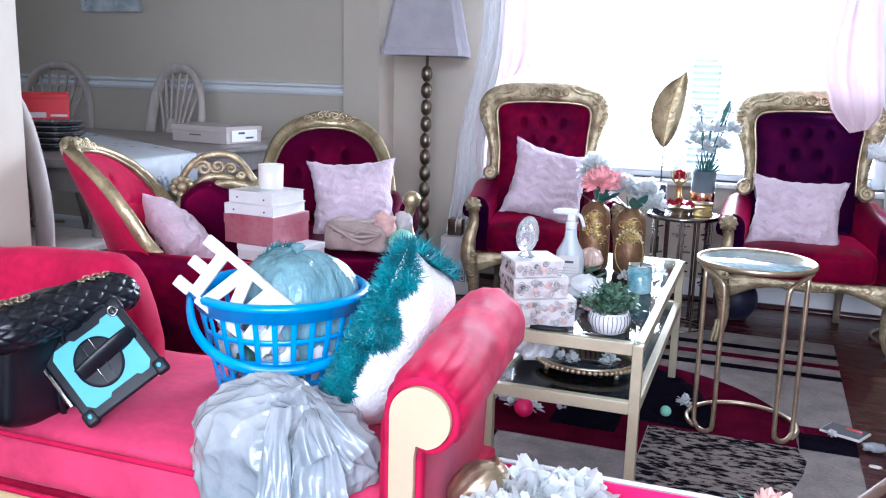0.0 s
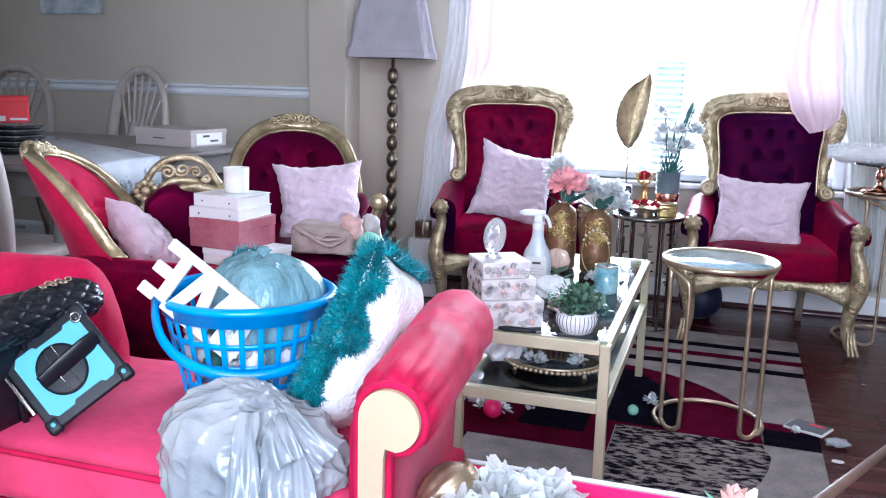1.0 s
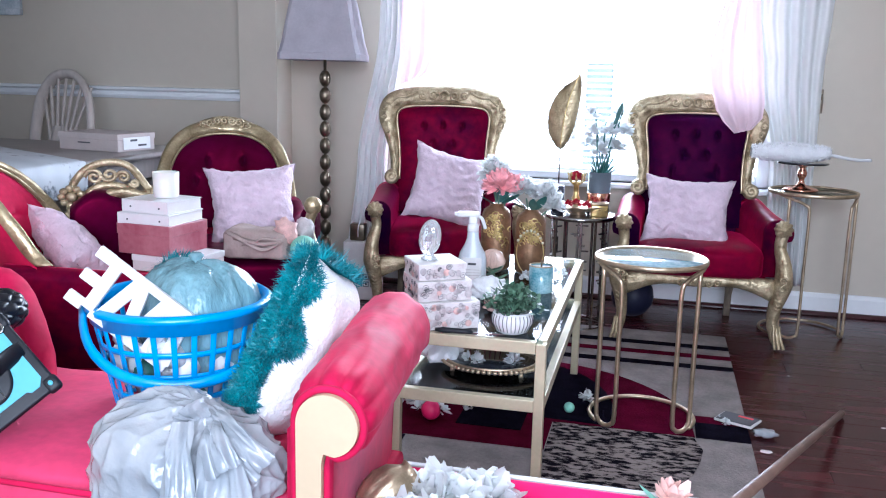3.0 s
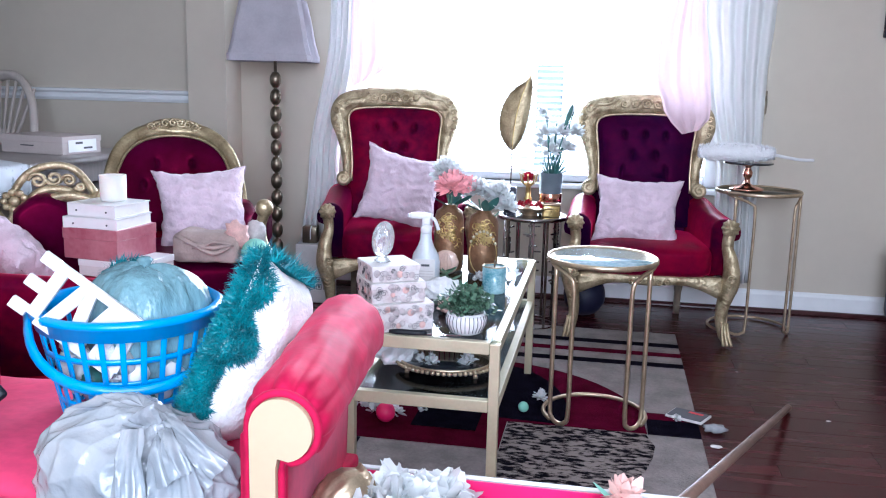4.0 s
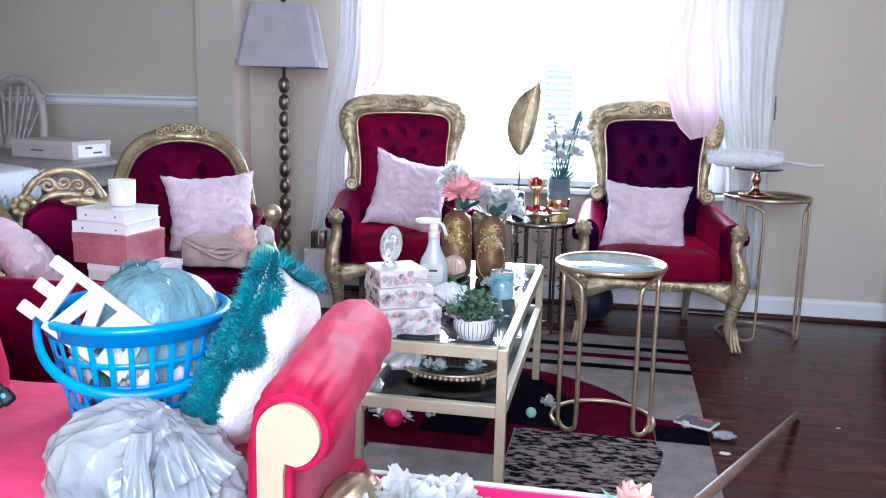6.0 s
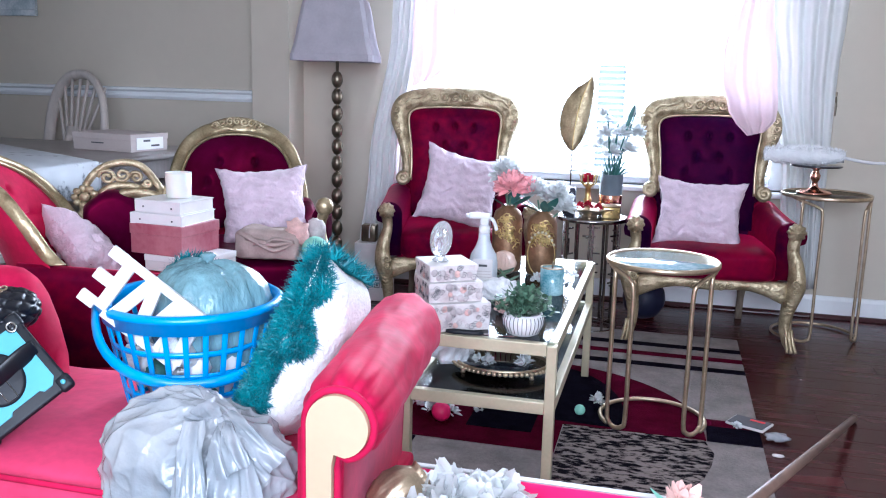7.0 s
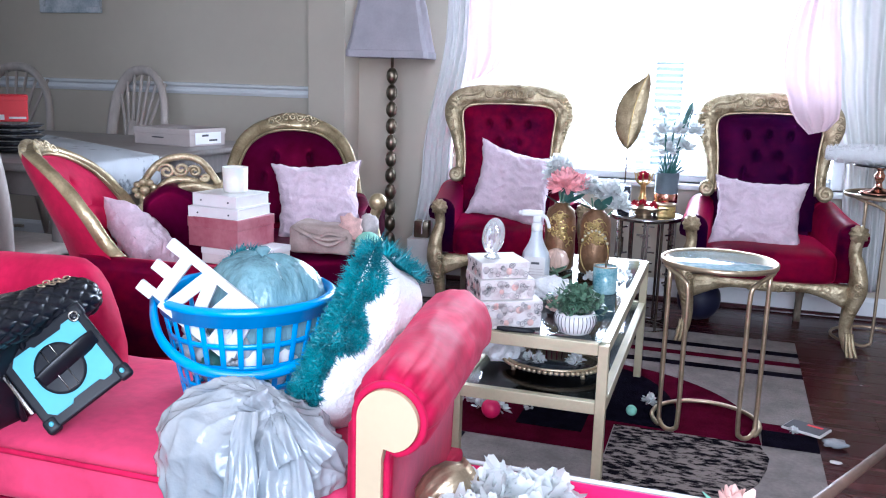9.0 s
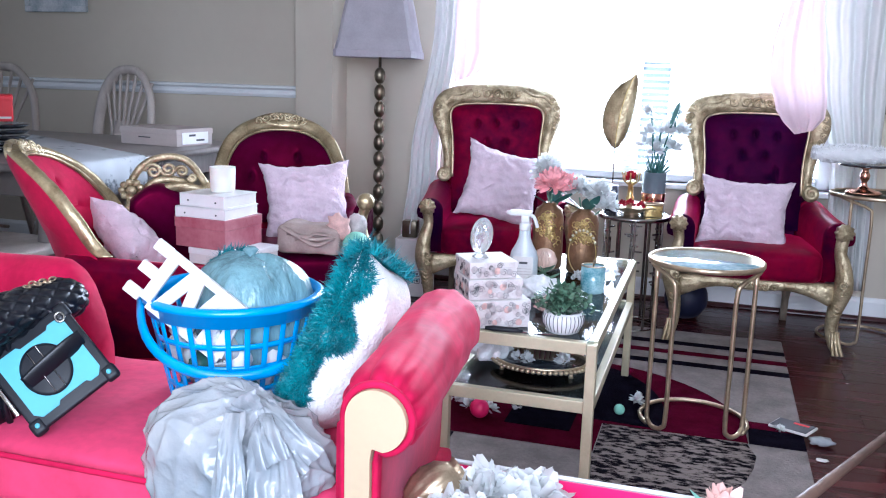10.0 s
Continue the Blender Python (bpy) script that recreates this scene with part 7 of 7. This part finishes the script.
table_runner()


def windsor_chair(m, label, arrow=False):
    c = thing("dining_chair", m, label, "chair", "washed wooden dining chairs")
    bm = bmesh.new()
    pts = smooth_path([(-0.20, 0.20, 0.46), (-0.225, 0.23, 0.68), (-0.20, 0.265, 0.92), (-0.11, 0.285, 1.045), (0, 0.29, 1.075), (0.11, 0.285, 1.045), (0.20, 0.265, 0.92), (0.225, 0.23, 0.68), (0.20, 0.20, 0.46)], 6)
    part("back_hoop", tube(pts, 0.030, 8, flat=0.7), WASHED, c)
    for k in range(7):
        x = (k - 3) * 0.042
        top = 1.06 - 0.9 * (x * 1.9) ** 2
        part("spindle", tube(smooth_path([(x * 0.55, 0.20, 0.46), (x * 0.62, 0.225, 0.70), (x * 1.55, 0.285, min(top, 1.05))], 5), 0.0085, 6), WASHED, c)
    part("splat", tube([(0, 0.205, 0.46), (0, 0.222, 0.66), (0, 0.245, 0.80)], [0.05, 0.065, 0.045], 8, flat=0.15), WASHED, c)
    part("seat", cushion(0.44, 0.42, 0.04, 0.004, 10), WASHED, c, m=pose(0, 0.01, 0.435))
    for sx in (-1, 1):
        for sy in (-1, 1):
            part("leg", tube([(sx * 0.15, sy * 0.15, 0.44), (sx * 0.185, sy * 0.185, 0.22), (sx * 0.205, sy * 0.21, 0.0)], [0.016, 0.021, 0.013], 8), WASHED, c)
    part("stretcher", tube([(-0.18, 0, 0.2), (0.18, 0, 0.2)], 0.010, 6), WASHED, c)
    return c


first = windsor_chair(pose(-3.90, 3.86, 0, 0, 0, 8), "washed cream wooden dining chair with a hoop back")
for mm in (pose(-3.15, 3.85, 0, 0, 0, -16), pose(-2.405, 2.43, 0, 0, 0, 178)):
    copy_thing(first, mm)


def shoe_boxes():
    b = thing("shoe_box", pose(-2.345, 3.40, 0.7605, 0, 0, -10), "pale flat carton with a printed label on the dining table", "box")
    part("body", box((0, 0, 0.036), (0.33, 0.22, 0.072), 0.002), CARTON, b, smooth=False)
    part("lid", box((0, 0, 0.062), (0.336, 0.226, 0.026), 0.002), CARTON, b, smooth=False)
    lb = part("label", box((0.1685, -0.0, 0.034), (0.001, 0.16, 0.05)), WHITE_GLOSS, b, smooth=False)
    part("text_bar", box((0.1698, -0.02, 0.046), (0.001, 0.04, 0.009)), INK, lb, smooth=False)
    part("text_bar", box((0.1698, 0.03, 0.024), (0.001, 0.05, 0.008)), INK, lb, smooth=False)
    part("text_bar", box((-0.02, -0.1135, 0.034), (0.07, 0.001, 0.005)), INK, b, smooth=False)
    stack = thing("black_tray", pose(-2.62, 2.72, 0.765), "stack of dark trays on the dining table", "tray")
    for k in range(5):
        part("tray", lathe([(0.09, 0.022 * k), (0.11, 0.022 * k + 0.012), (0.108, 0.022 * k + 0.016), (0.001, 0.022 * k + 0.010)], 28), BLACK_GLASS, stack)
    r = thing("red_box", pose(-2.70, 2.70, 0.872, 0, 0, 42), "bright red printed carton on dark trays", "box")
    part("body", box((0, 0, 0.055), (0.25, 0.15, 0.10), 0.003), RED_BOX, r, smooth=False)
    part("lid", box((0, 0, 0.093), (0.255, 0.155, 0.016), 0.002), RED_BOX, r, smooth=False)
    part("logo_bar", box((0.01, -0.077, 0.022), (0.07, 0.001, 0.020)), WHITE_GLOSS, r, smooth=False)
    part("text_bar", box((0.09, -0.077, 0.020), (0.06, 0.001, 0.008)), WHITE_GLOSS, r, smooth=False)
    for x, y, z, nm in ((-2.42, 2.62, 0.0, 0), (-2.75, 2.80, 0.0, 1)):
        plain_box("storage_box", pose(x, y, z, 0, 0, 10 + 30 * nm), (0.40, 0.30, 0.22 + 0.06 * nm), PAPER, LEAF_TEAL if nm else PAPER, "white storage box under the dining table", 0.05, "boxes under the table")


shoe_boxes()


# ---- floorboards ----
def floorboards():
    floor = bpy.data.objects["floor"]
    shared = {}
    rng = random.Random(90)
    w, l = 0.125, 1.22
    count = 0
    y = 1.0 + w / 2
    row = 0
    while y < 4.48:
        x = -2.2 + (row % 4) * 0.305 - 0.3
        while x < 3.1:
            if count < 290:
                if "plank" not in shared:
                    me = mesh_of("plank", box((0, 0, 0), (l - 0.0008, w - 0.0008, 0.008), 0.0008, seg=1), WOOD_FLOOR, False)
                    shared["plank"] = me
                x1 = min(x + l / 2, 3.15)
                ob = new("plank", shared["plank"])
                ob.parent = floor
                ob.matrix_basis = pose(x, y, -0.0062)
                count += 1
            x += l
        y += w
        row += 1


floorboards()
